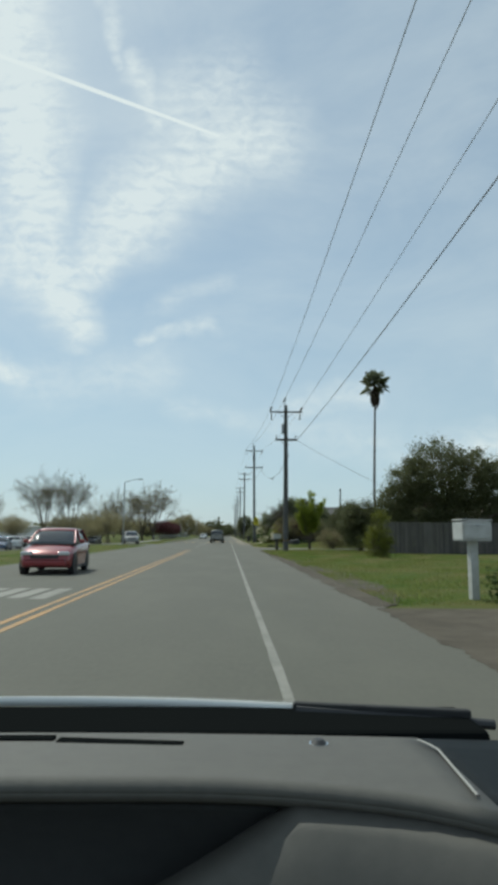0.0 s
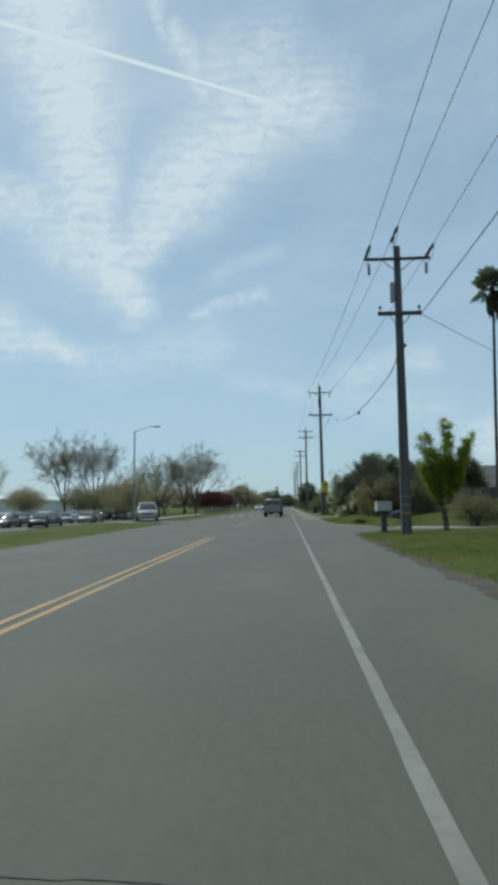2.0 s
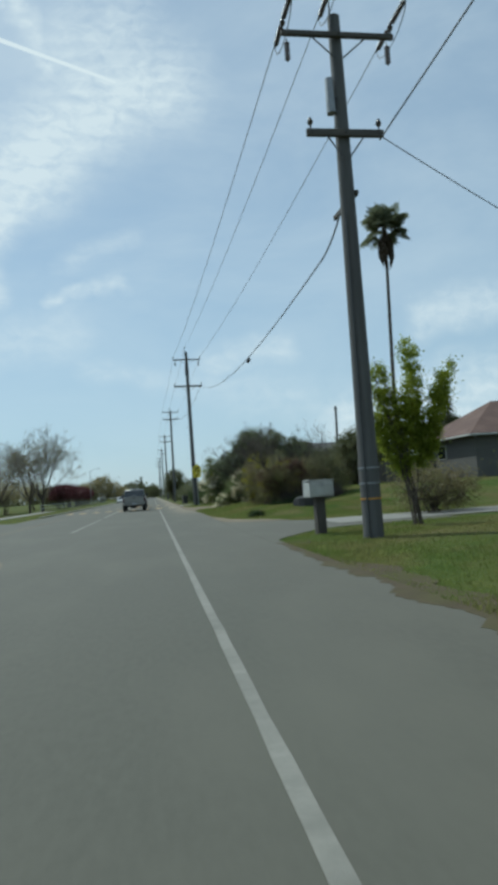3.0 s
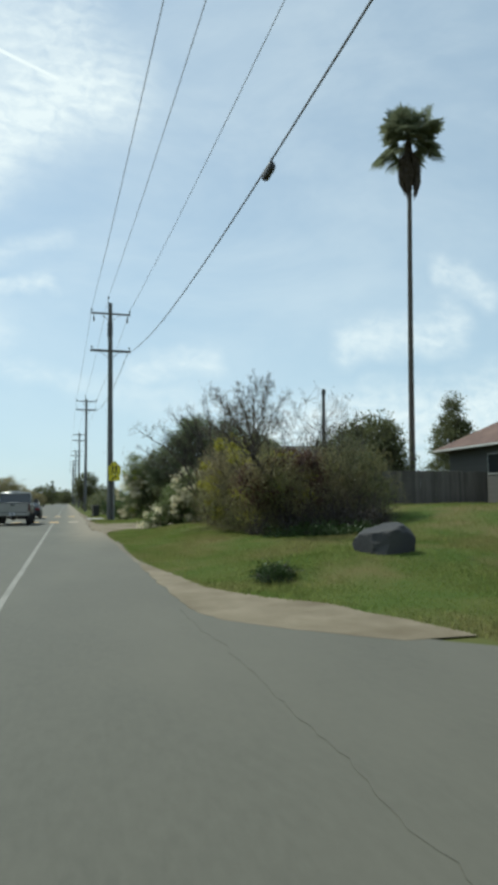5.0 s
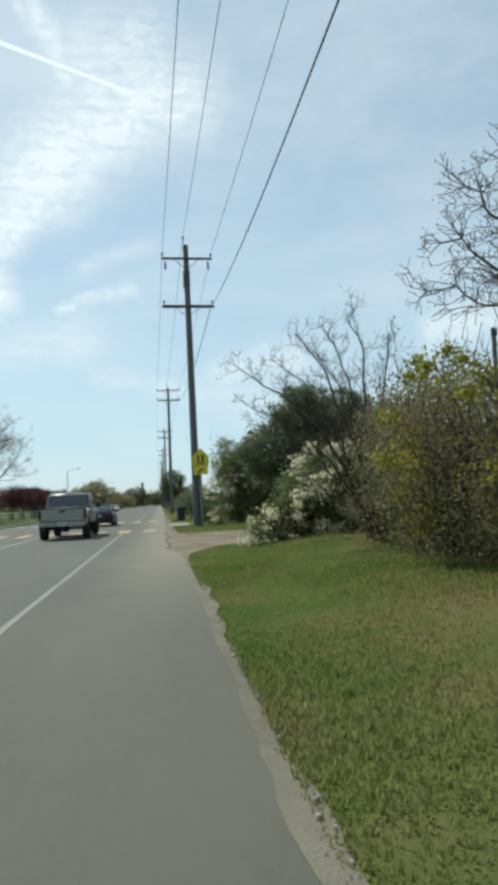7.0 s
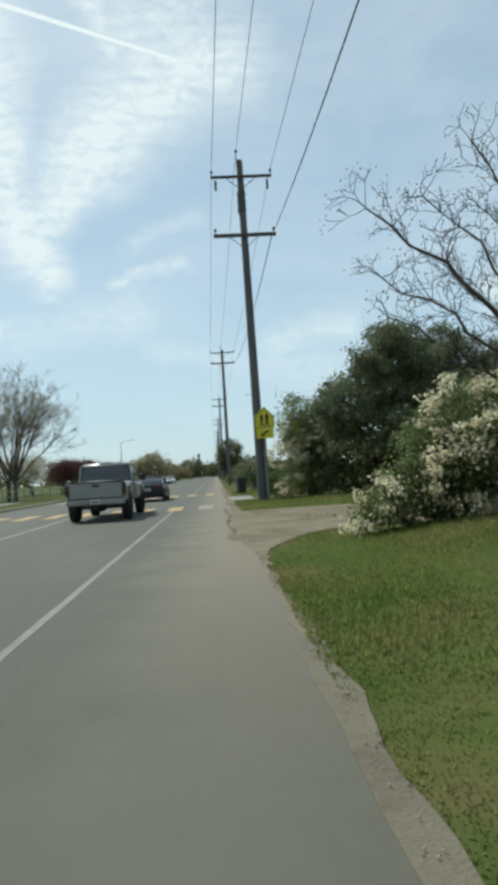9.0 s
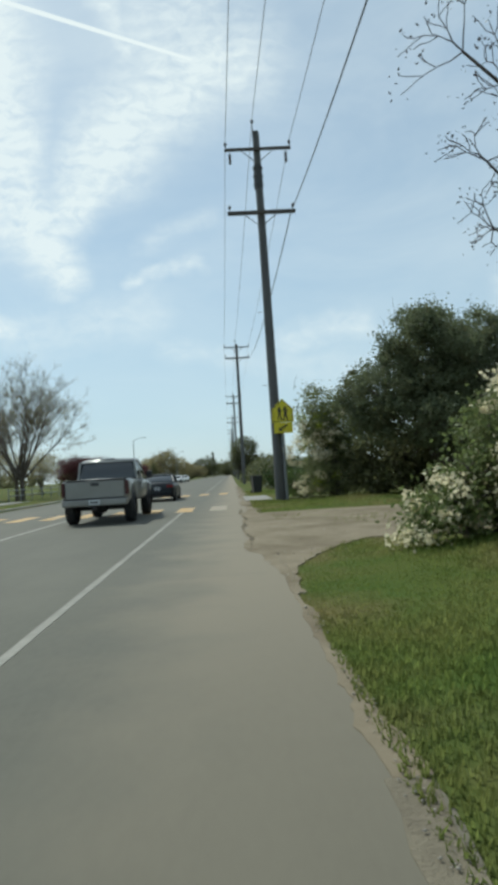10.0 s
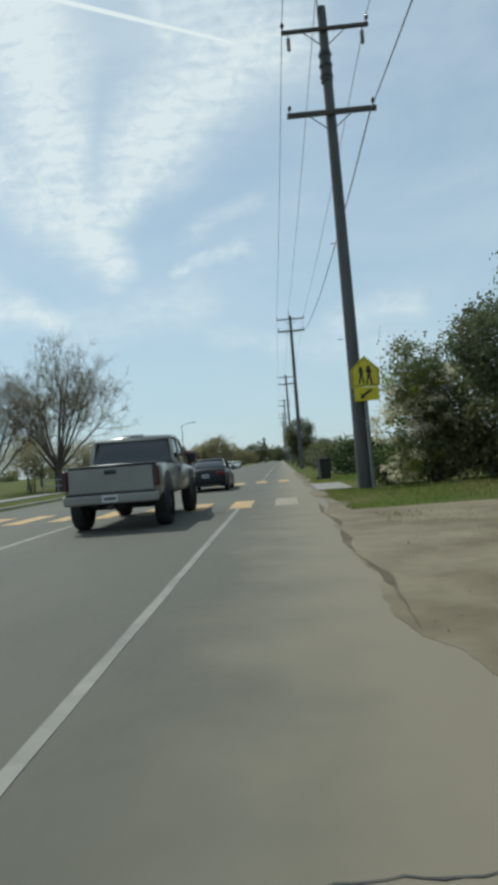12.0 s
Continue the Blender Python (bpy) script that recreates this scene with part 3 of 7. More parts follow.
def vase_tree(name, label, seed, height, mat, twig_mat, limbs=10, thin=0.008, buds=None, bud_count=6000, bud_size=0.08, r=0.2, group=""):
    """A leafless tree whose limbs fan up from a short trunk into an oval crown of fine twigs."""
    rng = np.random.default_rng(seed)
    t = thing(name, label, "tree", group=group)
    fork = height * 0.17
    thick = [(0, 0, -0.1, 0.02, 0.01, fork * 0.5, r * 1.2, r), (0.02, 0.01, fork * 0.5, 0, 0, fork, r, r * 0.85)]
    fine, tips = [], []

    def bough(p, d, length, r0, level):
        steps = 7 if level == 0 else 4
        here, way, marks = np.array(p, float), np.array(d, float), []
        for i in range(steps):
            way = way + rng.normal(size=3) * (0.05 if level == 0 else 0.15) + np.array([0, 0, 0.05 if level else 0.03])
            way /= np.linalg.norm(way)
            nxt = here + way * length / steps
            ra, rb = r0 * (1 - 0.8 * i / steps), r0 * (1 - 0.8 * (i + 1) / steps)
            (thick if level < 2 else fine).append((*here, *nxt, max(ra, thin), max(rb, thin)))
            marks.append((nxt, way.copy(), rb))
            here = nxt
        if level == 3:
            tips.append(here)
            return
        for i in range((11, 6, 4)[level]):
            q, w, rb = marks[int(rng.integers(3 if level == 0 else 1, steps))]
            side = rng.normal(size=3)
            side -= w * (side @ w)
            side /= np.linalg.norm(side)
            nd = w * 0.75 + side * rng.uniform(0.35, 0.75)
            bough(q, nd / np.linalg.norm(nd), height * (0.20, 0.095, 0.045)[level] * rng.uniform(0.6, 1.25), max(rb * 0.55, thin), level + 1)

    for i in range(limbs):
        ang = 2.4 * i + rng.uniform(-0.3, 0.3)
        lean = 0.10 + 0.80 * ((i + 0.5) / limbs) ** 0.8
        d = np.array([math.cos(ang) * math.sin(lean), math.sin(ang) * math.sin(lean), math.cos(lean)])
        reach = height * (0.68 - 0.14 * lean) * rng.uniform(0.85, 1.0)
        bough((0, 0, fork * rng.uniform(0.8, 1.0)), d, reach, r * rng.uniform(0.45, 0.6), 0)
    k = height / max(q[5] for q in fine)
    thick, fine = np.array(thick), np.array(fine)
    thick[:, :6] *= k
    fine[:, :6] *= k
    v, f = frustums(thick, 6)
    mesh_object("trunk", v, f, mat, t, smooth=True)
    v, f = frustums(fine, 3)
    mesh_object("crown", v, f, twig_mat, t, "bare thin twigs")
    if buds is not None:
        tp = np.array(tips) * k
        c = tp[rng.integers(0, len(tp), bud_count)] + rng.normal(size=(bud_count, 3)) * 0.16
        v, f = leaf_cards(rng, c, bud_size)
        mesh_object("foliage", v, f, buds, t, "sparse opening spring leaves")
    return t


def shrub(name, label, category, seed, x, y, blobs, mat, clumps=260, per=40, clump_r=0.22, size=0.12, extra=(), stems=7, stem_r=0.05, stem_mat=None, shell=0.5, group="", twigs=0):
    """A leafy bush or tree: stems that carry rounded, uneven masses of leaves. extra: further leaf kinds (material, clumps, blobs or None, size)."""
    rng = np.random.default_rng(seed)
    t = thing(name, label, category, x, y, 0.0, group=group)
    b = np.array(blobs, float)
    segs = []
    for i in range(stems):
        q = b[i % len(b)]
        foot = np.array([rng.normal() * min(0.25, stem_r * 3), rng.normal() * min(0.25, stem_r * 3), -0.05]) + np.array([b[:, 0].mean(), b[:, 1].mean(), 0]) * 0.6
        end = q[:3] + np.clip(rng.normal(size=3), -1.5, 1.5) * q[3:] * 0.25
        p = foot
        for s in range(5):
            nxt = foot + (end - foot) * ((s + 1) / 5) ** np.array([1.3, 1.3, 1.0]) + rng.normal(size=3) * 0.08
            segs.append((*p, *nxt, stem_r * (1 - s * 0.15), stem_r * (1 - (s + 1) * 0.15)))
            if s > 1:
                for _ in range(6):
                    e = nxt + np.clip(rng.normal(size=3), -1.3, 1.3) * q[3:] * 0.55
                    mid = (nxt + e) / 2 + rng.normal(size=3) * 0.1
                    segs.append((*nxt, *mid, stem_r * 0.35, stem_r * 0.25))
                    segs.append((*mid, *e, stem_r * 0.25, stem_r * 0.1))
            p = nxt
    v, f = frustums(segs, 5)
    mesh_object("trunk", v, f, stem_mat or BARK, t, smooth=True)
    pts = clump_points(rng, blobs, clumps, per, clump_r, shell)
    v, f = leaf_cards(rng, pts, size)
    mesh_object("crown", v, f, mat, t)
    for m2, n2, bl2, s2, nm, lb in extra:
        pts = clump_points(rng, bl2 or blobs, n2, int(per * 1.5), clump_r * 0.55, max(shell, 0.8))
        v, f = leaf_cards(rng, pts, s2, 0.7)
        mesh_object(nm, v, f, m2, t, lb)
    if twigs:
        pts = clump_points(rng, blobs, twigs, 1, 0.1, 0.7)
        segs = []
        for p in pts:
            e = p + rng.normal(size=3) * 0.25 + np.array([0, 0, rng.uniform(0.3, 0.9)])
            segs.append((*p, *((p + e) / 2 + rng.normal(size=3) * 0.08), 0.010, 0.008))
            segs.append((*((p + e) / 2), *e, 0.008, 0.004))
        v, f = frustums(segs, 3)
        tagged(mesh_object("twig_haze", v, f, TWIG, t), "bare brown twigs", kind="stuff")
    return t


# ---- ground, road, markings ----
def strip(name, left, right, y0, y1, z, mat, label, category, step=1.0, rough=0.06, seed=1, kind="structure", parent=None):
    """A flat sheet between two edges, each a number or a function of y, with slightly ragged rims and a thickness."""
    rng = np.random.default_rng(seed)
    ys = np.linspace(y0, y1, max(2, int((y1 - y0) / step)))
    lf = left if callable(left) else (lambda y: left)
    rf = right if callable(right) else (lambda y: right)
    if rough > 0.03:
        ys = np.linspace(y0, y1, max(2, int((y1 - y0) / min(step, 0.09 if y1 - y0 < 60 else 0.3))))
    wig = np.array([[sum(noise.noise(Vector((y * q, seed * 7.3 + e * 31.7, q))) / q ** 0.35 for q in (1.1, 3.3, 8.0)) for y in ys] for e in (0, 1)]) * rough * 1.3
    l = np.array([lf(y) for y in ys]) + wig[0]
    r = np.array([rf(y) for y in ys]) + wig[1]
    n = len(ys)
    v = np.concatenate([np.stack([l, ys, np.full(n, z)], 1), np.stack([r, ys, np.full(n, z)], 1), np.stack([l, ys, np.full(n, z - 0.06)], 1), np.stack([r, ys, np.full(n, z - 0.06)], 1)])
    i = np.arange(n - 1)
    f = np.concatenate([np.stack([i, n + i, n + i + 1, i + 1], 1), np.stack([2 * n + i, i, i + 1, 2 * n + i + 1], 1), np.stack([n + i, 3 * n + i, 3 * n + i + 1, n + i + 1], 1)])
    ob = mesh_object(name, v, f, mat, parent)
    ob.data.polygons.foreach_set("use_smooth", np.zeros(len(f), bool))
    return tagged(ob, label, category, kind=kind) if parent is None else ob


def ground_height(x, y):
    """Low swell of the verges beside the road."""
    right = np.clip((x - 3.0) / 3.0, 0, 1) * (0.10 + 0.22 * np.clip((y - 62) / 8, 0, 1) * np.clip((94 - y) / 5, 0, 1)) + 0.05 * np.sin(x * 1.1 + 0.4) * np.sin(y * 0.37) * np.clip((x - 3.0) / 2.0, 0, 1)
    left = np.clip((-x - 10.5) / 4.0, 0, 1) * 0.07
    lot = -0.74 * np.clip((-x - 15.5) / 9.0, 0, 1) * np.clip((y - 24) / 14, 0, 1) * np.clip((158 - y) / 14, 0, 1)
    far = np.clip((np.abs(x) - 40) / 60, 0, 1)
    flat = 1.0
    for y0, y1 in ((-4.5, 12.2), (56.4, 69.5), (91.5, 101.2), (109.0, 114.8)):
        flat = flat * np.clip(np.maximum(y0 - y, y - y1) / 1.6, 0, 1)
    # the lawn climbs to the hipped house
    a, b, c = np.clip((x - 7.5) / 7, 0, 1), np.clip((y - 70) / 13, 0, 1), np.clip((112 - y) / 8, 0, 1)
    inland = np.clip(np.maximum((x - 10.5) / 4, (90 - y) / 2), 0, 1)
    rise = 0.78 * a * a * (3 - 2 * a) * b * b * (3 - 2 * b) * c * inland
    return -0.015 + (right * flat + left + rise) * (1 - far) + lot


GROUND_X = np.concatenate([np.array([-3000, -1200, -500, -200, -100]), np.arange(-60, -9, 2.0), np.arange(-9, 2.0, 2.5), np.arange(2.0, 14, 0.5), np.arange(14, 60, 3.0), np.array([100, 200, 500, 1200, 3000])])
GROUND_Y = np.concatenate([np.array([-2000, -500, -150, -60]), np.arange(-30, 130, 0.9), np.arange(130, 400, 8.0), np.array([500, 800, 1500, 4000])])
GROUND_Z = ground_height(*np.meshgrid(GROUND_X, GROUND_Y))


def ground_at(x, y):
    """Height of the ground sheet between its grid points."""
    i = np.clip(np.searchsorted(GROUND_X, x) - 1, 0, len(GROUND_X) - 2)
    j = np.clip(np.searchsorted(GROUND_Y, y) - 1, 0, len(GROUND_Y) - 2)
    u = (x - GROUND_X[i]) / (GROUND_X[i + 1] - GROUND_X[i])
    w = (y - GROUND_Y[j]) / (GROUND_Y[j + 1] - GROUND_Y[j])
    return (GROUND_Z[j, i] * (1 - u) + GROUND_Z[j, i + 1] * u) * (1 - w) + (GROUND_Z[j + 1, i] * (1 - u) + GROUND_Z[j + 1, i + 1] * u) * w


def build_ground():
    xs, ys = GROUND_X, GROUND_Y
    X, Y = np.meshgrid(xs, ys)
    Z = ground_height(X, Y)
    v = np.stack([X, Y, Z], -1).reshape(-1, 3)
    w = len(xs)
    i, j = np.meshgrid(np.arange(len(ys) - 1), np.arange(w - 1), indexing="ij")
    a = (i * w + j).ravel()
    f = np.stack([a, a + 1, a + w + 1, a + w], 1)
    tagged(mesh_object("ground", v, f, TURF, smooth=True), "uneven green spring grass with dry yellowish patches", "ground", kind="structure")


def draped(name, left, right, y0, y1, mat, label, category, rough, seed, up=0.018):
    """A thin layer that follows the ground between two ragged edges."""
    lf = left if callable(left) else (lambda y: left)
    rf = right if callable(right) else (lambda y: right)
    ys, us = np.linspace(y0, y1, max(8, int((y1 - y0) / 0.12))), np.linspace(0, 1, 20)
    rag = [[sum(noise.noise(Vector((y * q, seed * 7.3 + e * 31.7, q))) for q in (1.1, 3.3, 8.0)) * rough for y in ys] for e in (0, 1)]
    L, R = np.array([lf(y) for y in ys]) + rag[0], np.array([rf(y) for y in ys]) + rag[1]
    X = L[:, None] + (np.maximum(R, L + 0.02) - L)[:, None] * us[None]
    Y = np.repeat(ys[:, None], len(us), 1)
    v = np.stack([X, Y, ground_at(X, Y) + up], -1).reshape(-1, 3)
    w = len(us)
    i, j = np.meshgrid(np.arange(len(ys) - 1), np.arange(w - 1), indexing="ij")
    a = (i * w + j).ravel()
    return tagged(mesh_object(name, v, np.stack([a, a + 1, a + w + 1, a + w], 1), mat, smooth=True), label, category, kind="structure")


build_ground()
tagged(strip("road", lambda y: -9.7 + 0.1 * math.sin(y * 0.05), lambda y: 2.42 + 0.05 * math.sin(y * 0.7) + 0.03 * math.sin(y * 1.9), -60, 1200, 0.0, ASPHALT, "worn grey asphalt road with ragged edge beside grass", "road", step=0.3, rough=0.031))


def side(base, amp, freq, phase=0.0):
    return lambda y: base + amp * math.sin(y * freq + phase) + amp * 0.5 * math.sin(y * freq * 2.7 + phase * 2)


# shoulders of gravel and dirt, driveways
strip("dirt_verge", lambda y: 2.2, lambda y: 2.75 + 0.9 * min(1, max(0, (y - 12) / 4)) * max(0, min(1, (40 - y) / 18)) - 0.25 * max(0.0, min(1.0, (y - 38) / 4)) + 0.14 * math.sin(y * 0.9), 12.3, 44.5, 0.004, DIRT_DARK, "grey-brown gravel and dirt strip beside the asphalt", "verge", step=0.5, rough=0.16, seed=3)
strip("dirt_verge", 2.2, lambda y: 2.72 + 0.22 * math.sin(y * 0.8) + 0.12 * math.sin(y * 2.3), 44.2, 55.6, 0.004, EARTH, "brown earth fringe between asphalt and grass", "verge", step=0.3, rough=0.14, seed=18)
strip("driveway", 2.2, 26.0, -4.0, 12.0, 0.004, DIRT_DARK, "bare brown packed dirt driveway off the road", "driveway", step=0.5, rough=0.12, seed=4)
FLARE = ((56.2, 2.35), (57.2, 2.8), (58.6, 3.76), (59.7, 5.0), (60.1, 9.0), (64.0, 9.0), (64.3, 5.4), (65.4, 4.3), (66.5, 3.4), (68.0, 2.5))
strip("driveway", 2.2, lambda y: float(np.interp(y, [a for a, b in FLARE], [b for a, b in FLARE])), 56.2, 68.0, 0.004, ASPHALT, "grey asphalt driveway apron flaring off the road", "driveway", step=0.2, rough=0.05, seed=6)
WORN = ((64.6, 4.9), (66.5, 4.5), (67.9, 4.05), (68.65, 3.45), (70.0, 2.9), (71.5, 2.75), (74.0, 2.45))
strip("dirt_verge", lambda y: float(np.interp(y, [65.0, 65.6, 66.4, 67.2, 68.0], [4.4, 3.9, 3.1, 2.5, 2.3])), lambda y: float(np.interp(y, [a for a, b in WORN], [b for a, b in WORN])), 65.6, 74.0, 0.006, DIRT, "pale bare dirt between driveway and grass", "verge", step=0.2, rough=0.05, seed=16)
strip("driveway", 5.4, 18.0, 61.2, 64.4, 0.016, CONCRETE, "pale concrete driveway leading to a house", "driveway", step=0.4, rough=0.02, seed=7)
strip("dirt_verge", 2.3, lambda y: 2.46 + 0.05 * math.sin(y * 0.63) + 0.03 * math.sin(y * 4.3), 73, 83.5, 0.004, GRAVEL, "crumbled asphalt and gravel along the grass", "verge", step=0.25, rough=0.03, seed=8)
strip("dirt_track", lambda y: 2.36 - 0.34 * min(1.0, max(0.0, (y - 89.0) / 3.0)) + 0.05 * math.sin(y * 0.6) + 0.04 * math.sin(y * 2.1), lambda y: 2.45 + 1.7 * max(0, (y - 87.8) / 4.6) ** 2.2 + max(0, min(1, (y - 92.4) / 0.5)) * 8.0, 87.6, 101.0, 0.004, DIRT, "trodden bare earth driveway with pale stones", "driveway", step=0.3, rough=0.06, seed=9)
strip("dirt_verge", lambda y: 2.2 + 0.1 * math.sin(y * 0.8), lambda y: 2.55 + 0.15 * math.sin(y), 100.8, 140, 0.008, DIRT, "sandy dirt over the asphalt shoulder", "verge", step=0.4, rough=0.10, seed=10)
strip("dirt_verge", 2.34, lambda y: 2.47 + 0.05 * math.sin(y * 0.63) + 0.03 * math.sin(y * 4.3), 83.5, 89.6, 0.005, DIRT, "sandy dirt along the broken asphalt edge", "verge", step=0.25, rough=0.04, seed=17)
# flat narrow strip, darker brown than the dirt beside it
strip("rut", lambda y: 2.02 + 0.06 * math.sin(y * 1.1), lambda y: 2.02 + 0.06 * math.sin(y * 1.1) + 0.11 * min(1.0, max(0.02, (y - 91.5) / 3.0)) * (0.6 + 0.4 * math.sin(y * 2.3)), 91.5, 103.5, 0.008, RUT, "dark brown rut between asphalt and bare earth", "rut", step=0.15, rough=0.03, seed=19)
strip("sidewalk", 2.35, 3.55, 109.2, 114.5, 0.05, CONCRETE, "short pale concrete slab beside the wooden pole", "pavement", step=0.6, rough=0.015, seed=11)
strip("sidewalk", -14.9, -13.3, 88, 130, 0.085, CONCRETE, "pale concrete sidewalk between grass strips", "pavement", step=1.5, rough=0.01, seed=12)
draped("driveway", -26.0, -9.75, 78.0, 86.0, LOT, "pale grey asphalt drive into the parking lot", "driveway", 0.05, 15)
strip("kerb", -9.95, -9.65, 96, 260, 0.12, CONCRETE, "low pale concrete kerb along the far road edge", "kerb", step=2.0, rough=0.01, seed=13)
strip("parking_lot", -98, -24.3, 38.5, 143.5, -0.665, LOT, "grey asphalt parking lot behind the grass", "parking lot", step=4, rough=0.02, seed=14)

# painted lines
strip("road_line", -0.048, 0.048, -40, 104.2, 0.004, WHITE_LINE, "worn white edge line on asphalt", "road marking", step=0.6, rough=0.008, seed=20)
strip("road_line", -0.048, 0.048, 124.5, 420, 0.004, WHITE_LINE, "worn white edge line on asphalt", "road marking", step=2, rough=0.008, seed=21)
for off in (-0.13, 0.13):
    strip("road_line", -3.72 + off - 0.055, -3.72 + off + 0.055, -40, 53.6, 0.004, YELLOW_LINE, "worn orange-yellow double centre line on asphalt", "road marking", step=0.6, rough=0.008, seed=22)
    strip("road_line", lambda y, off=off: -3.72 + off - 0.055 - 3.4 * ((y - 53.6) / 9.0) ** 1.6, lambda y, off=off: -3.72 + off + 0.055 - 3.4 * ((y - 53.6) / 9.0) ** 1.6, 53.6, 62.6, 0.004, FAINT_YELLOW, "worn yellow line bending away to a turn lane", "road marking", step=0.4, rough=0.008, seed=23)
    strip("road_line", -7.12 + off - 0.055, -7.12 + off + 0.055, 62.6, 104.0, 0.004, FAINT_YELLOW, "worn yellow line beside the turn lane", "road marking", step=0.8, rough=0.008, seed=24)
strip("road_line", -3.87, -3.75, 67.5, 82.5, 0.004, WHITE_LINE, "worn white turn lane line on asphalt", "road marking", step=0.6, rough=0.008, seed=25)
strip("road_line", -3.90, -3.74, 86.0, 104.2, 0.004, WHITE_LINE, "worn white turn lane line on asphalt", "road marking", step=0.6, rough=0.008, seed=26)


def crossing_bars(y0, y1, xs, mats, seed):
    rng = np.random.default_rng(seed)
    for x, mt in zip(xs, mats):
        w = 0.56 + rng.uniform(-0.05, 0.05)
        strip("crossing_bar", x - w / 2, x + w / 2, y0 + rng.uniform(-0.1, 0.1), y1 + rng.uniform(-0.1, 0.1), 0.006, mt, "worn %s crossing bar painted on asphalt" % ("yellow" if mt is BAR_YELLOW else "whitish"), "road marking", step=0.3, rough=0.02, seed=int(rng.integers(1e6)))


xs = [0.03 + 1.22 * k for k in range(1, -8, -1)]
crossing_bars(103.9, 106.8, xs, [BAR_WHITE] + [BAR_YELLOW] * 8, 31)
crossing_bars(121.0, 124.0, xs, [BAR_YELLOW] * 4 + [BAR_WHITE] * 5, 32)
# a worn lettered legend on the other lane: plain bars of its size
for k in range(5):
    strip("road_legend", -6.55 + 0.50 * k, -6.22 + 0.50 * k, 13.4 + 0.1 * (k % 2), 15.9, 0.004, WHITE_LINE, "worn white painted legend on the other lane", "road marking", step=0.5, rough=0.012, seed=40 + k)


def patch_crack(seed, x0, y0, dx, dy, n):
    rng = np.random.default_rng(seed)
    pts = [(x0, y0, 0.004)]
    for i in range(n):
        pts.append((pts[-1][0] + dx / n + rng.normal() * 0.004, pts[-1][1] + dy / n + rng.normal() * 0.007, 0.004))
    c = np.array(pts)
    w = 0.005 * (0.6 + 0.8 * rng.random((len(c), 1)))
    v = np.concatenate([c - np.array([[0.2, 1, 0]]) * w, c + np.array([[0.2, 1, 0]]) * w])
    i = np.arange(len(c) - 1)
    f = np.stack([i, i + 1, len(c) + i + 1, len(c) + i], 1)
    tagged(mesh_object("crack", v, f[:, ::-1], TAR), "dark tar-sealed crack across the asphalt", "road crack", kind="structure")


patch_crack(1, -3.4, 88.6, 5.6, 0.5, 110)
patch_crack(2, -9.0, 60.5, 11.2, 0.8, 180)
patch_crack(3, -9.2, 30.0, 11.4, -0.6, 180)


# ---- grass blades and stones on the verge ----
def blades(name, seed, count, area, h, label, mat=BLADE):
    rng = np.random.default_rng(seed)
    x0, x1, y0, y1 = area
    p = np.stack([x0 + (x1 - x0) * rng.random(count) ** 1.35, rng.uniform(y0, y1, count)], 1)
    # bare where the aprons and worn dirt reach into the verge
    for edge in (FLARE, WORN):
        reach = np.interp(p[:, 1], [a for a, b in edge], [b for a, b in edge], left=-99, right=-99)
        p = p[(p[:, 0] > reach + rng.normal(size=len(p)) * 0.06) | (p[:, 0] < 0)]
    corner = 2.45 + 1.7 * np.clip((p[:, 1] - 87.8) / 4.6, 0, None) ** 2.2
    ragged = 0.9 * rng.random(len(p)) ** 2 * np.clip((p[:, 1] - 87.0) / 3.0, 0, 1)
    p = p[(p[:, 0] > corner - np.abs(rng.normal(size=len(p))) * 0.12 + ragged) | (p[:, 1] > 95) | (p[:, 0] < 0)]
    n = len(p)
    hh = h * rng.uniform(0.4, 1.3, n) * (0.6 + 0.8 * np.clip(np.sin(p[:, 0] * 1.3 + 1) * np.sin(p[:, 1] * 0.8) + 0.4, 0, 1))
    a = rng.uniform(0, 2 * np.pi, n)
    w = rng.uniform(0.004, 0.009, n)[:, None] * (1 + h * 2)
    base = np.concatenate([p, ground_at(p[:, 0], p[:, 1])[:, None] - 0.008], 1)
    s = np.stack([np.cos(a), np.sin(a), np.zeros(n)], 1)
    lean = np.stack([np.cos(a + 1.3), np.sin(a + 1.3), np.zeros(n)], 1) * (hh * rng.uniform(0.1, 0.7, n))[:, None]
    mid = base + lean * 0.35 + np.array([0, 0, 1.0]) * (hh * 0.6)[:, None]
    tip = base + lean + np.array([0, 0, 1.0]) * hh[:, None]
    v = np.stack([base - s * w, base + s * w, mid + s * w * 0.7, tip, mid - s * w * 0.7], 1).reshape(-1, 3)
    f = np.arange(5 * n).reshape(-1, 5)
    return tagged(mesh_object(name, v, f, mat), label, "grass", kind="stuff")


LONG_GRASS = "fresh green uncut grass on the roadside verge"
blades("grass", 51, 230000, (2.40, 11.0, 64.4, 92.7), 0.045, LONG_GRASS)
blades("grass", 52, 60000, (2.42, 12.0, 42.5, 60.0), 0.07, LONG_GRASS)
blades("grass", 53, 60000, (2.7, 14.0, 12.6, 46.5), 0.07, LONG_GRASS)
blades("weeds", 59, 2600, (2.9, 9.0, 90.8, 100.0), 0.06, "thin scattered weeds on bare earth")
blades("grass", 54, 14000, (2.55, 9.0, 101.3, 109.0), 0.07, LONG_GRASS)
blades("grass", 55, 9000, (2.7, 8.0, 114.0, 124.0), 0.10, LONG_GRASS)
blades("grass", 56, 24000, (-13.2, -10.0, -5.0, 130.0), 0.06, "short green lawn strip along the far kerb")
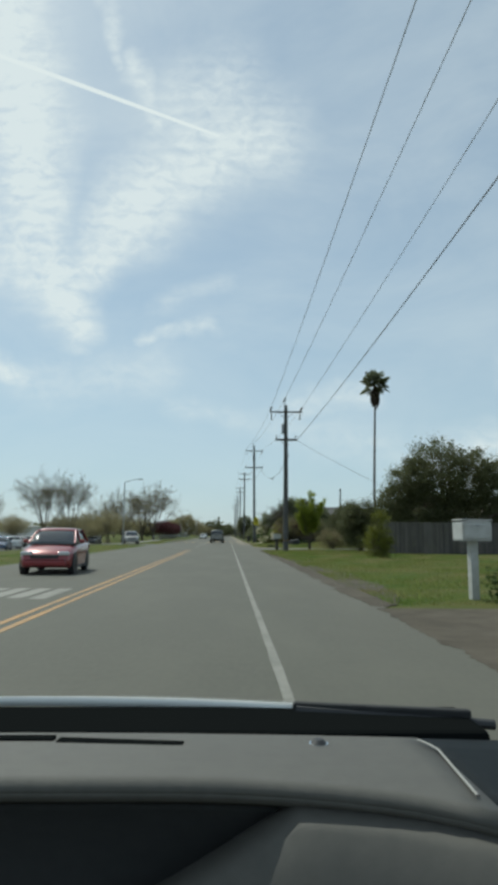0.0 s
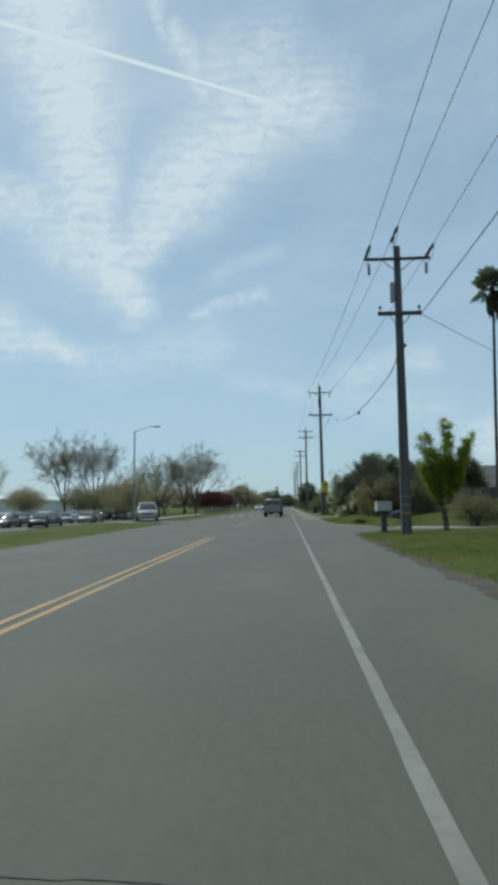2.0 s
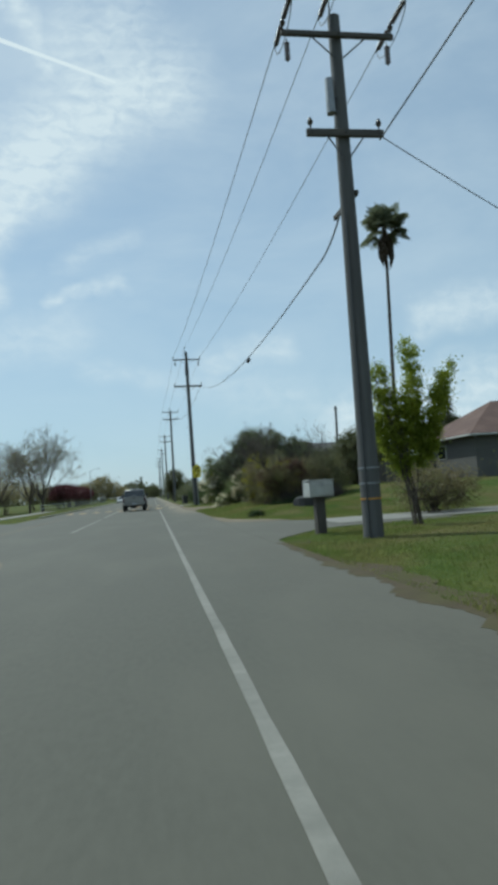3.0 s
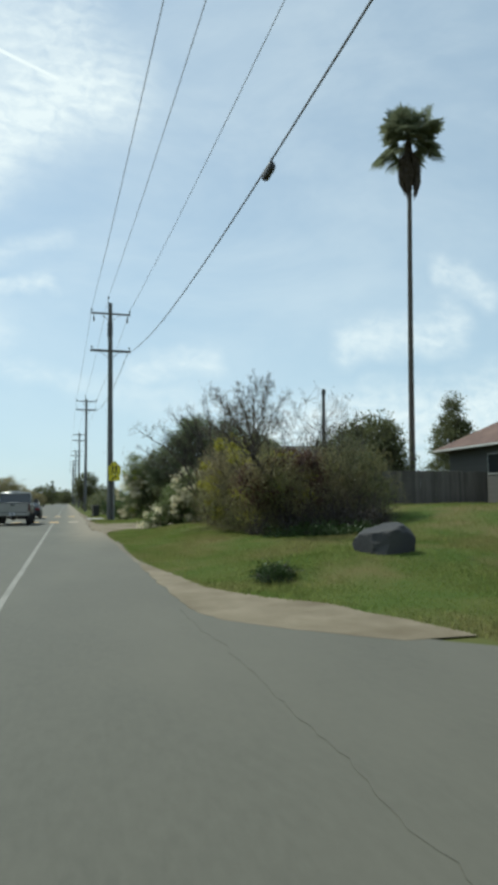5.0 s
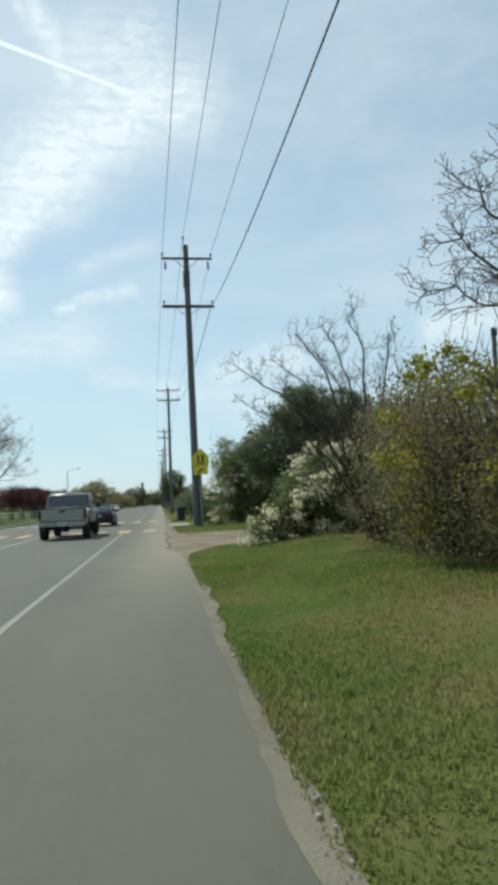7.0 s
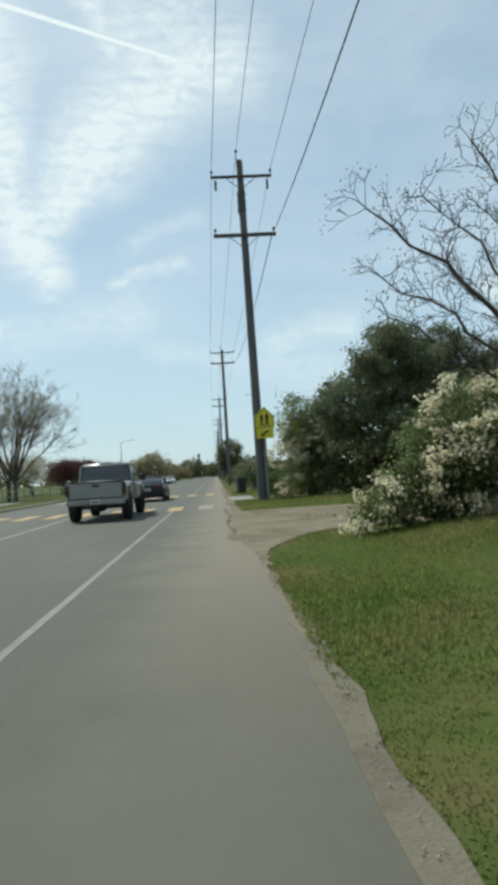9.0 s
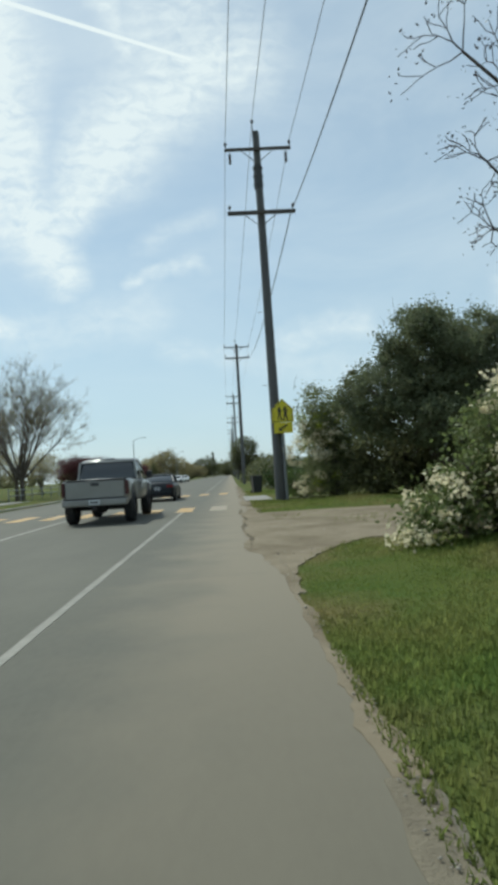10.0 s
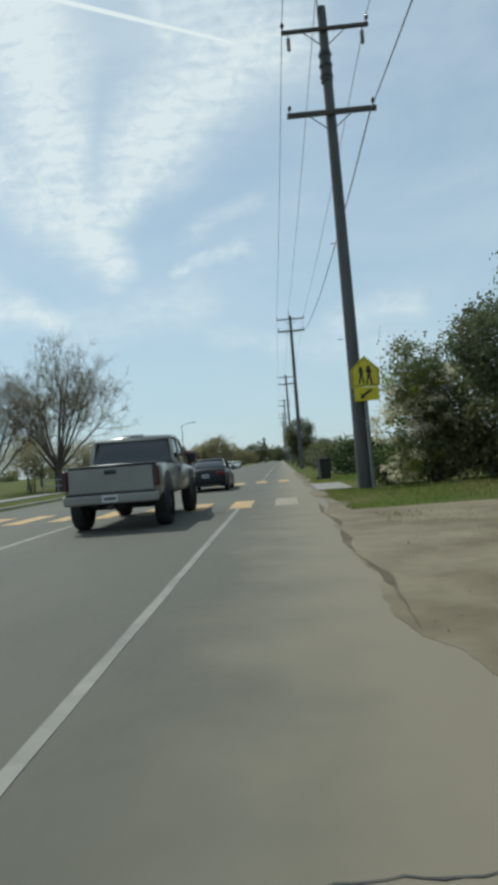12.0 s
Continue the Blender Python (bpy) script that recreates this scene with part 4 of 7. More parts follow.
blades("grass", 57, 50000, (9.0, 24.0, 64.0, 90.0), 0.07, LONG_GRASS)
blades("weeds", 58, 900, (3.9, 5.2, 68.8, 71.0), 0.10, "tall dark green weeds in the grass")


def stones(seed, count, area, big=1.0):
    rng = np.random.default_rng(seed)
    x0, x1, y0, y1 = area
    vs, fs = [], []
    octa = np.array([[1, 0, 0], [-1, 0, 0], [0, 1, 0], [0, -1, 0], [0, 0, 1], [0, 0, -1]], float)
    tri = np.array([[0, 2, 4], [2, 1, 4], [1, 3, 4], [3, 0, 4], [2, 0, 5], [1, 2, 5], [3, 1, 5], [0, 3, 5]])
    for i in range(count):
        s = big * rng.uniform(0.004, 0.012) * (2.0 if rng.random() < 0.05 else 1)
        c = np.array([rng.uniform(x0, x1), rng.uniform(y0, y1), s * 0.3 + 0.012])
        vs.append(octa * s * rng.uniform(0.6, 1.3, (6, 3)) * np.array([1, 1, 0.6]) + c)
        fs.append(tri + 6 * i)
    return tagged(mesh_object("pebbles", np.concatenate(vs), np.concatenate(fs), STONE), "loose pale pebbles and broken asphalt crumbs", "gravel", kind="stuff")


stones(61, 300, (2.36, 2.47, 74, 91))
stones(62, 420, (2.1, 7.5, 89.5, 100), 1.1)
stones(63, 1200, (2.4, 4.0, 12, 46))

# ---- utility poles, wires ----
def insulator(parent, x, y, z, up=True):
    """A pin insulator above an arm, or a string of bells hanging below it, turned as one body."""
    if up:
        prof = [(0.0, 0.016), (0.12, 0.016), (0.13, 0.06), (0.175, 0.042), (0.185, 0.075), (0.23, 0.052), (0.24, 0.05), (0.285, 0.035), (0.29, 0.004)]
    else:
        prof = [(0.0, 0.016), (-0.10, 0.016)]
        for k in range(5):
            prof += [(-0.13 - 0.09 * k, 0.075), (-0.18 - 0.09 * k, 0.035)]
        prof += [(-0.58, 0.004)]
    v, f = tube([(x, y, z + dz) for dz, r in prof], [r for dz, r in prof], 10)
    return mesh_object("insulator", v, f, PORCELAIN, parent)


def crossarm(parent, x, y, z, half, off=0.0, sect=0.12, brace=True):
    bm = box(x + off, y, z, half * 2, 0.10, sect, 0.012)
    part("crossarm", bm, ARM_WOOD, parent)
    if brace:
        for s in (-1, 1):
            bm = cyl((x + s * half * 0.5, y - 0.02, z - 0.05), (x + s * 0.1, y + 0.02, z - 0.55), 0.018, 0.018, 6)
            part("brace", bm, DARK_STEEL, parent)


def utility_pole(x, y, top, r_base, r_top, arms, label, hang=(), gear=None, bend=0.0, pins=True):
    """arms: rows of height, half length, sideways shift."""
    t = thing("utility_pole", label, "utility pole", x, y, -0.03, group="utility poles along the road")
    zs = np.linspace(-0.05, top, 14)
    pts = [(bend * (1 - z / top), 0, z) for z in zs]
    v, f = tube(pts, np.linspace(r_base, r_top, 14), 16)
    mesh_object("pole", v, f, POLE_WOOD, t, smooth=True)
    part("cap", cyl((pts[-1][0], 0, top - 0.02), (pts[-1][0], 0, top + 0.03), r_top, r_top * 0.8, 16), POLE_WOOD, t)
    for n, (z, half, off) in enumerate(arms):
        crossarm(t, 0, -r_top - 0.07, z, half, off, sect=0.17 if n else 0.12)
        if n and pins:
            for s in (-1, 1):
                part("end_bolt", cyl((off + s * (half - 0.12), -r_top - 0.16, z), (off + s * (half - 0.12), -r_top + 0.02, z), 0.016, 0.016, 6), DARK_STEEL, t)
                insulator(t, off + s * (half - 0.10), -r_top - 0.07, z + 0.07)
        part("through_bolt", cyl((0, -r_top - 0.16, z), (0, r_top + 0.05, z), 0.02, 0.02, 6), DARK_STEEL, t)
        if n == 0 and pins:
            for s in (-1, 1):
                insulator(t, off + s * (half - 0.05), -r_top - 0.07, z + 0.06)
    for xx, z in hang:
        insulator(t, xx, -r_top - 0.07, z - 0.06, up=False)
    if pins:
        part("top_pin", cyl((-0.14, -r_top, top - 0.35), (-0.14, -r_top, top + 0.28), 0.022, 0.018, 8), DARK_STEEL, t)
        insulator(t, -0.14, -r_top, top + 0.22)
    if gear:
        z0, z1, rr = gear
        bm = cyl((0, 0, z0), (0, 0, z1), rr, rr * 0.92, 14)
        for k in range(3):
            zz = z0 + (z1 - z0) * (0.15 + 0.35 * k)
            cyl((0, 0, zz), (0, 0, zz + 0.06), rr * 1.12, rr * 1.12, 14, bm)
        part("splice_clamp", bm, DARK_STEEL, t, "dark steel bands round the pole top")
    return t


POLE_A, POLE_B, POLE_C = (4.37, 55.0), (3.74, 108.7), (3.31, 155.0)
pole_a = utility_pole(*POLE_A, 12.48, 0.235, 0.145, [(11.88, 1.37, 0.0), (9.46, 0.93, 0.0)], "dark weathered wooden utility pole beside the driveway", hang=[(-1.25, 11.8), (1.2, 11.8)])
part("arrester", cyl((-0.26, -0.1, 10.0), (-0.26, -0.1, 10.85), 0.11, 0.10, 14), STEEL, pole_a, "pale grey canister strapped to the pole")
part("arrester_strap", box(-0.17, -0.06, 10.4, 0.18, 0.16, 0.06, 0.01), DARK_STEEL, pole_a)
part("buck_arm", box(0.16, 0.65, 8.1, 0.09, 1.5, 0.11, 0.01, turn=pose(0, 0, 0, 0, 0, 4)), ARM_WOOD, pole_a)
part("conduit", cyl((-0.16, -0.20, 0.0), (-0.13, -0.17, 7.6), 0.022, 0.022, 8), DARK_STEEL, pole_a)
for z in (0.9, 1.25, 1.6):
    part("band", cyl((0, 0, z), (0, 0, z + 0.04), 0.238, 0.237, 16), SIGN_ORANGE if z < 1 else STEEL, pole_a, "thin band round the pole")
pole_b = utility_pole(*POLE_B, 16.25, 0.23, 0.15, [(15.39, 1.45, 0.03), (12.56, 1.48, 0.04)], "tall grey-brown wooden utility pole carrying a school sign", hang=[(-1.2, 15.35), (1.25, 15.35)], gear=(13.7, 14.75, 0.20), bend=0.14)
part("conduit", cyl((0.40, -0.16, 0.0), (0.37, -0.14, 3.0), 0.07, 0.07, 10), STEEL, pole_b, "grey metal riser pipe")
for z in (1.8, 5.0, 8.2):
    part("step_bolt", cyl((-0.2, -0.1, z), (-0.36, -0.12, z), 0.012, 0.012, 6), DARK_STEEL, pole_b)
pole_c = utility_pole(*POLE_C, 16.1, 0.22, 0.14, [(15.75, 1.45, 0.0), (14.5, 1.4, 0.0)], "distant dark wooden utility pole on the verge")
FAR_POLES = [(3.2, 203.0), (3.1, 250.0), (3.0, 298.0), (3.0, 346.0)]
for p in FAR_POLES:
    copy_thing(pole_c, pose(p[0], p[1], -0.03))


def wire(name, a, b, sag, r, mat, label, n=30, wobble=0.0):
    a, b = np.array(a), np.array(b)
    s = np.linspace(0, 1, n)
    pts = a[None] + (b - a)[None] * s[:, None]
    pts[:, 2] -= 4 * sag * s * (1 - s)
    v, f = tube(pts, r, 6)
    return tagged(mesh_object(name, v, f, mat, smooth=True), label, "wire", group="overhead wires")


def wires_between(p, q, zs_p, zs_q, sag=0.55):
    (px, py), (qx, qy) = p, q
    for (dx0, z0), (dx1, z1) in zip(zs_p, zs_q):
        wire("power_line", (px + dx0, py - 0.2, z0), (qx + dx1, qy - 0.2, z1), sag, 0.013, WIRE, "thin grey overhead power line between poles")


A_PINS = [(-1.32, 12.15), (-0.14, 12.95), (1.32, 12.15)]
B_PINS = [(-1.37, 15.68), (-0.14, 16.7), (1.43, 15.68)]
C_PINS = [(-1.4, 16.05), (-0.14, 16.55), (1.4, 16.05)]
wires_between((4.75, 3.0), POLE_A, [(-1.45, 12.6), (-0.02, 13.1), (1.6, 12.6)], A_PINS, 0.25)
wires_between(POLE_A, POLE_B, A_PINS, B_PINS, 0.5)
wires_between(POLE_B, POLE_C, B_PINS, C_PINS, 0.45)
prev = POLE_C
for p in FAR_POLES:
    wires_between(prev, p, C_PINS, C_PINS, 0.45)
    prev = p

def strain_string(parent, a, b):
    """A string of insulator bells at the end of a wire, turned as one body."""
    a, b = np.array(a), np.array(b)
    prof = [(0.0, 0.02), (0.10, 0.02)]
    for k in range(6):
        prof += [(0.12 + 0.13 * k, 0.07), (0.19 + 0.13 * k, 0.03)]
    prof += [(1.0, 0.015)]
    v, f = tube([a + (b - a) * u for u, r in prof], [r for u, r in prof], 10)
    return mesh_object("strain_insulator", v, f, PORCELAIN, parent, "dark string of insulator bells")


for dx, z in A_PINS:
    for s, dz in ((1, 0.06), (-1, -0.02)):
        strain_string(pole_a, (dx, -0.2 + s * 0.08, z + 0.0), (dx + 0.02, -0.2 + s * 1.0, z + dz))
    loop = [(dx + 0.03, -0.2 + 0.95 * math.cos(u), z - 0.42 * math.sin(u)) for u in np.linspace(0.05, math.pi - 0.05, 12)]
    v, f = tube(loop, 0.012, 6)
    mesh_object("jumper", v, f, CABLE, pole_a, smooth=True)
CAB = "thick dark bundled cable strung below the power lines"
wire("cable", (5.6, 3.0, 9.7), (5.25, 54.9, 9.35), 0.3, 0.019, CABLE, CAB)
wire("cable", (4.06, 56.5, 7.0), (5.05, 108.5, 12.45), 1.2, 0.019, CABLE, CAB)
wire("cable", (4.45, 55.8, 8.0), (4.06, 56.5, 7.0), 0.12, 0.022, CABLE, "short dark cable pigtail at the pole")
wire("cable", (5.05, 108.5, 12.45), (4.7, 154.8, 14.4), 0.9, 0.024, CABLE, CAB)
wire("service_drop", (5.28, 54.85, 9.40), (19.4, 56.4, 3.0), 0.35, 0.012, CABLE, "thin service cable running to the house")
splice = thing("cable_splice", "small dark splice case hanging on the cable", "splice case", 4.335, 71.0, 7.42)
part("case", box(0, 0, 0, 0.14, 0.5, 0.16, 0.05), PLASTIC, splice)
part("clip", cyl((0, -0.2, 0.05), (0, -0.2, 0.16), 0.02, 0.02, 6), DARK_STEEL, splice)


# ---- school crossing sign on the pole ----
def school_sign(x, y, z):
    t = thing("school_sign", "bright yellow pentagon school crossing sign on the pole", "road sign", x, y, z)

    def plate(name, outline, depth, mat, off, parent, label=""):
        bm = bmesh.new()
        vs = [bm.verts.new((px, off, pz)) for px, pz in outline]
        face = bm.faces.new(vs)
        ext = bmesh.ops.extrude_face_region(bm, geom=[face])
        bmesh.ops.translate(bm, vec=(0, -depth, 0), verts=[g for g in ext["geom"] if isinstance(g, bmesh.types.BMVert)])
        bmesh.ops.recalc_face_normals(bm, faces=bm.faces[:])
        return part(name, bm, mat, parent, label)

    h = 0.46
    pent = plate("pentagon_plate", [(-h, -h), (h, -h), (h, 0.10), (0, h + 0.10), (-h, 0.10)], 0.006, SIGN_YELLOW, 0, t)
    e = h - 0.035
    rim = [(-e, -e), (e, -e), (e, 0.085), (0, e + 0.085), (-e, 0.085)]
    inn = [(px * 0.95, pz * 0.95) for px, pz in rim]
    for i in range(5):
        j = (i + 1) % 5
        plate("border", [rim[i], rim[j], inn[j], inn[i]], 0.003, SIGN_BLACK, -0.0065, pent)
    for cx, s in ((-0.13, 0.92), (0.12, 1.0)):
        fig = [(-0.035, 0.24), (0.035, 0.24), (0.05, 0.16), (0.10, 0.02), (0.06, 0.0), (0.05, -0.08), (0.11, -0.36), (0.05, -0.37), (0.0, -0.12), (-0.06, -0.36), (-0.12, -0.35), (-0.05, -0.06), (-0.06, 0.02), (-0.10, 0.04), (-0.07, 0.15)]
        plate("symbol", [(cx + a * s, b * s - 0.02) for a, b in fig], 0.003, SIGN_BLACK, -0.0065, pent, "plain black walking symbol")
    sub = plate("arrow_plate", [(-0.40, -0.92), (0.40, -0.92), (0.40, -0.468), (-0.40, -0.468)], 0.006, SIGN_YELLOW, 0, t)
    plate("arrow", [(-0.2, -0.85), (-0.02, -0.82), (-0.08, -0.77), (0.2, -0.6), (0.13, -0.54), (-0.13, -0.71), (-0.18, -0.66)], 0.003, SIGN_BLACK, -0.0065, sub, "black slanted arrow")
    part("bracket", box(-0.2, 0.10, 0.0, 0.5, 0.18, 0.04, 0.005), STEEL, t)
    part("bracket", box(-0.2, 0.10, -0.7, 0.5, 0.18, 0.04, 0.005), STEEL, t)
    return t


school_sign(4.14, 108.35, 3.78)


# ---- mailboxes ----
def mailbox(x, y, w, d, h, z_top, post_w, post_mat, turn, label, lean=0.0):
    t = thing("mailbox", label, "mailbox", x, y, -0.03, turn, group="roadside mailboxes")
    zb = z_top - h
    bm = bmesh.new()
    n = 12
    prof = [(-w / 2, zb), (w / 2, zb), (w / 2, zb + h * 0.88)]
    prof += [(w / 2 * math.cos(a), zb + h * 0.88 + h * 0.12 * math.sin(a)) for a in np.linspace(0.35, math.pi - 0.35, n)]
    prof += [(-w / 2, zb + h * 0.88)]
    front = [bm.verts.new((px, -d / 2, pz)) for px, pz in prof]
    back = [bm.verts.new((px, d / 2, pz)) for px, pz in prof]
    bm.faces.new(front[::-1])
    bm.faces.new(back)
    for i in range(len(prof)):
        j = (i + 1) % len(prof)
        bm.faces.new((front[i], front[j], back[j], back[i]))
    bmesh.ops.recalc_face_normals(bm, faces=bm.faces[:])
    body = part("box", bm, MAILBOX_WHITE, t)
    part("door", box(0, -d / 2 - 0.012, zb + h * 0.42, w * 0.9, 0.02, h * 0.72, 0.008), MAILBOX_WHITE, t)
    part("door_pull", box(0, -d / 2 - 0.035, zb + h * 0.72, 0.08, 0.03, 0.02, 0.004), STEEL, t)
    part("flag", box(w / 2 + 0.012, 0.05, zb + h * 0.55, 0.008, 0.04, 0.2, 0.002), TAIL_RED, t)
    part("lid", box(0, 0, z_top + 0.008, w * 1.04, d * 1.04, 0.03, 0.008), POST_WHITE, t, "white weathered top")
    part("shelf", box(0, 0, zb - 0.015, w * 0.95, d * 0.95, 0.03, 0.004), post_mat, t)
    part("post", box(lean, 0, zb / 2 - 0.02, post_w, post_w, zb + 0.02, 0.012), post_mat, t)
    return t


mailbox(4.60, 13.4, 0.64, 0.46, 0.40, 1.69, 0.17, POST_WHITE, 6, "weathered white roadside mailbox on a white post")
mailbox(3.80, 57.5, 0.68, 0.46, 0.42, 1.42, 0.25, POST_DARK, 8, "pale grey mailbox on a thick dark wooden post")

# ---- rubbish bin by the kerb ----
def wheelie_bin(x, y, turn):
    t = thing("wheelie_bin", "dark grey plastic wheeled bin standing by the road", "bin", x, y, -0.03, turn)
    bm = box(0, 0, 0.55, 0.58, 0.66, 0.95, 0.03)
    for v in bm.verts:
        k = 0.82 + 0.18 * (v.co.z / 1.0)
        v.co.x *= k
        v.co.y *= k
    part("body", bm, PLASTIC, t)
    part("lid", box(0, 0.0, 1.06, 0.64, 0.74, 0.06, 0.025), PLASTIC, t)
    part("handle", cyl((-0.25, 0.40, 1.0), (0.25, 0.40, 1.0), 0.018, 0.018, 8), PLASTIC, t)
    for s in (-1, 1):
        part("wheel", cyl((s * 0.25, 0.30, 0.11), (s * 0.31, 0.30, 0.11), 0.11, 0.11, 14), RUBBER, t)
    return t


wheelie_bin(3.3, 119.6, 10)

# ---- street lamps on the far side ----
def street_lamp(x, y, h, reach, label):
    t = thing("street_lamp", label, "street lamp", x, y, 0.0, group="street lamps")
    v, f = tube([(0, 0, z) for z in np.linspace(0, h, 8)], np.linspace(0.09, 0.055, 8), 10)
    mesh_object("pole", v, f, STEEL, t, smooth=True)
    pts = [(reach * s, 0, h - 0.05 + 0.45 * math.sin(s * math.pi / 2)) for s in np.linspace(0, 1, 8)]
    v, f = tube(pts, 0.035, 8)
    mesh_object("arm", v, f, STEEL, t, smooth=True)
    part("lamp_head", box(reach + 0.22, 0, h + 0.39, 0.62, 0.26, 0.10, 0.04), STEEL, t)
    part("diffuser", box(reach + 0.25, 0, h + 0.335, 0.36, 0.2, 0.03, 0.01), LENS, t)
    part("base_plate", cyl((0, 0, -0.02), (0, 0, 0.12), 0.17, 0.14, 12), CONCRETE, t)
    return t


street_lamp(-13.6, 82.0, 7.75, 1.7, "slim grey metal street lamp with curved arm")
street_lamp(-14.2, 190.0, 7.75, 1.7, "distant slim grey metal street lamp")
street_lamp(-13.0, 262.0, 7.75, 1.7, "distant slim grey metal street lamp")


# ---- vehicles ----
def loft(stations, ring, mat, name, parent, label="", smooth=True, caps=True):
    """stations: rows whose ring(row) gives the same number of points round a section."""
    rings = [ring(s) for s in stations]
    n, k = len(rings), len(rings[0])
    v = [p for r in rings for p in r]
    f = [(i * k + j, i * k + (j + 1) % k, (i + 1) * k + (j + 1) % k, (i + 1) * k + j) for i in range(n - 1) for j in range(k)]
    if caps:
        f += [tuple(range(k))[::-1], tuple((n - 1) * k + j for j in range(k))]
    return mesh_object(name, v, f, mat, parent, label, smooth)


def section(y, w, z0, z1, soft=0.12, top_in=0.06):
    """A rounded car section, half width w, from z0 to z1."""
    return [(-w * 0.93, y, z0), (-w, y, z0 + soft), (-w, y, (z0 + z1) * 0.5), (-w * 0.985, y, z1 - soft), (-w * (1 - top_in), y, z1 - soft * 0.35), (-w * 0.72, y, z1), (0, y, z1 + 0.025),
            (w * 0.72, y, z1), (w * (1 - top_in), y, z1 - soft * 0.35), (w * 0.985, y, z1 - soft), (w, y, (z0 + z1) * 0.5), (w, y, z0 + soft), (w * 0.93, y, z0)]


def wheel(parent, x, y, r, width, rim_mat, out):
    n = 24
    bm = bmesh.new()
    prof = [(0.0, r * 0.62), (0.10, r * 0.66), (0.06, r * 0.93), (0.2, r), (0.8, r), (0.94, r * 0.93), (0.9, r * 0.66), (1.0, r * 0.62)]
    rows = []
    for a in np.linspace(0, 2 * math.pi, n, endpoint=False):
        rows.append([bm.verts.new((x + (u - 0.5) * width, y + math.cos(a) * q, r + math.sin(a) * q)) for u, q in prof])
    for i in range(n):
        for j in range(len(prof) - 1):
            bm.faces.new((rows[i][j], rows[(i + 1) % n][j], rows[(i + 1) % n][j + 1], rows[i][j + 1]))
    w = part("wheel", bm, RUBBER, parent, smooth=True)
    bm = cyl((x - width * 0.30, y, r), (x + width * 0.30, y, r), r * 0.64, r * 0.64, 20)
    for k in range(6):
        a = k * math.pi / 3
        box(x + out * width * 0.33, y + math.cos(a) * r * 0.33, r + math.sin(a) * r * 0.33, 0.03, r * 0.5, r * 0.13, 0.008, bm, turn=Matrix.Rotation(a, 4, "X"))
    part("rim", bm, rim_mat, w)
    return w


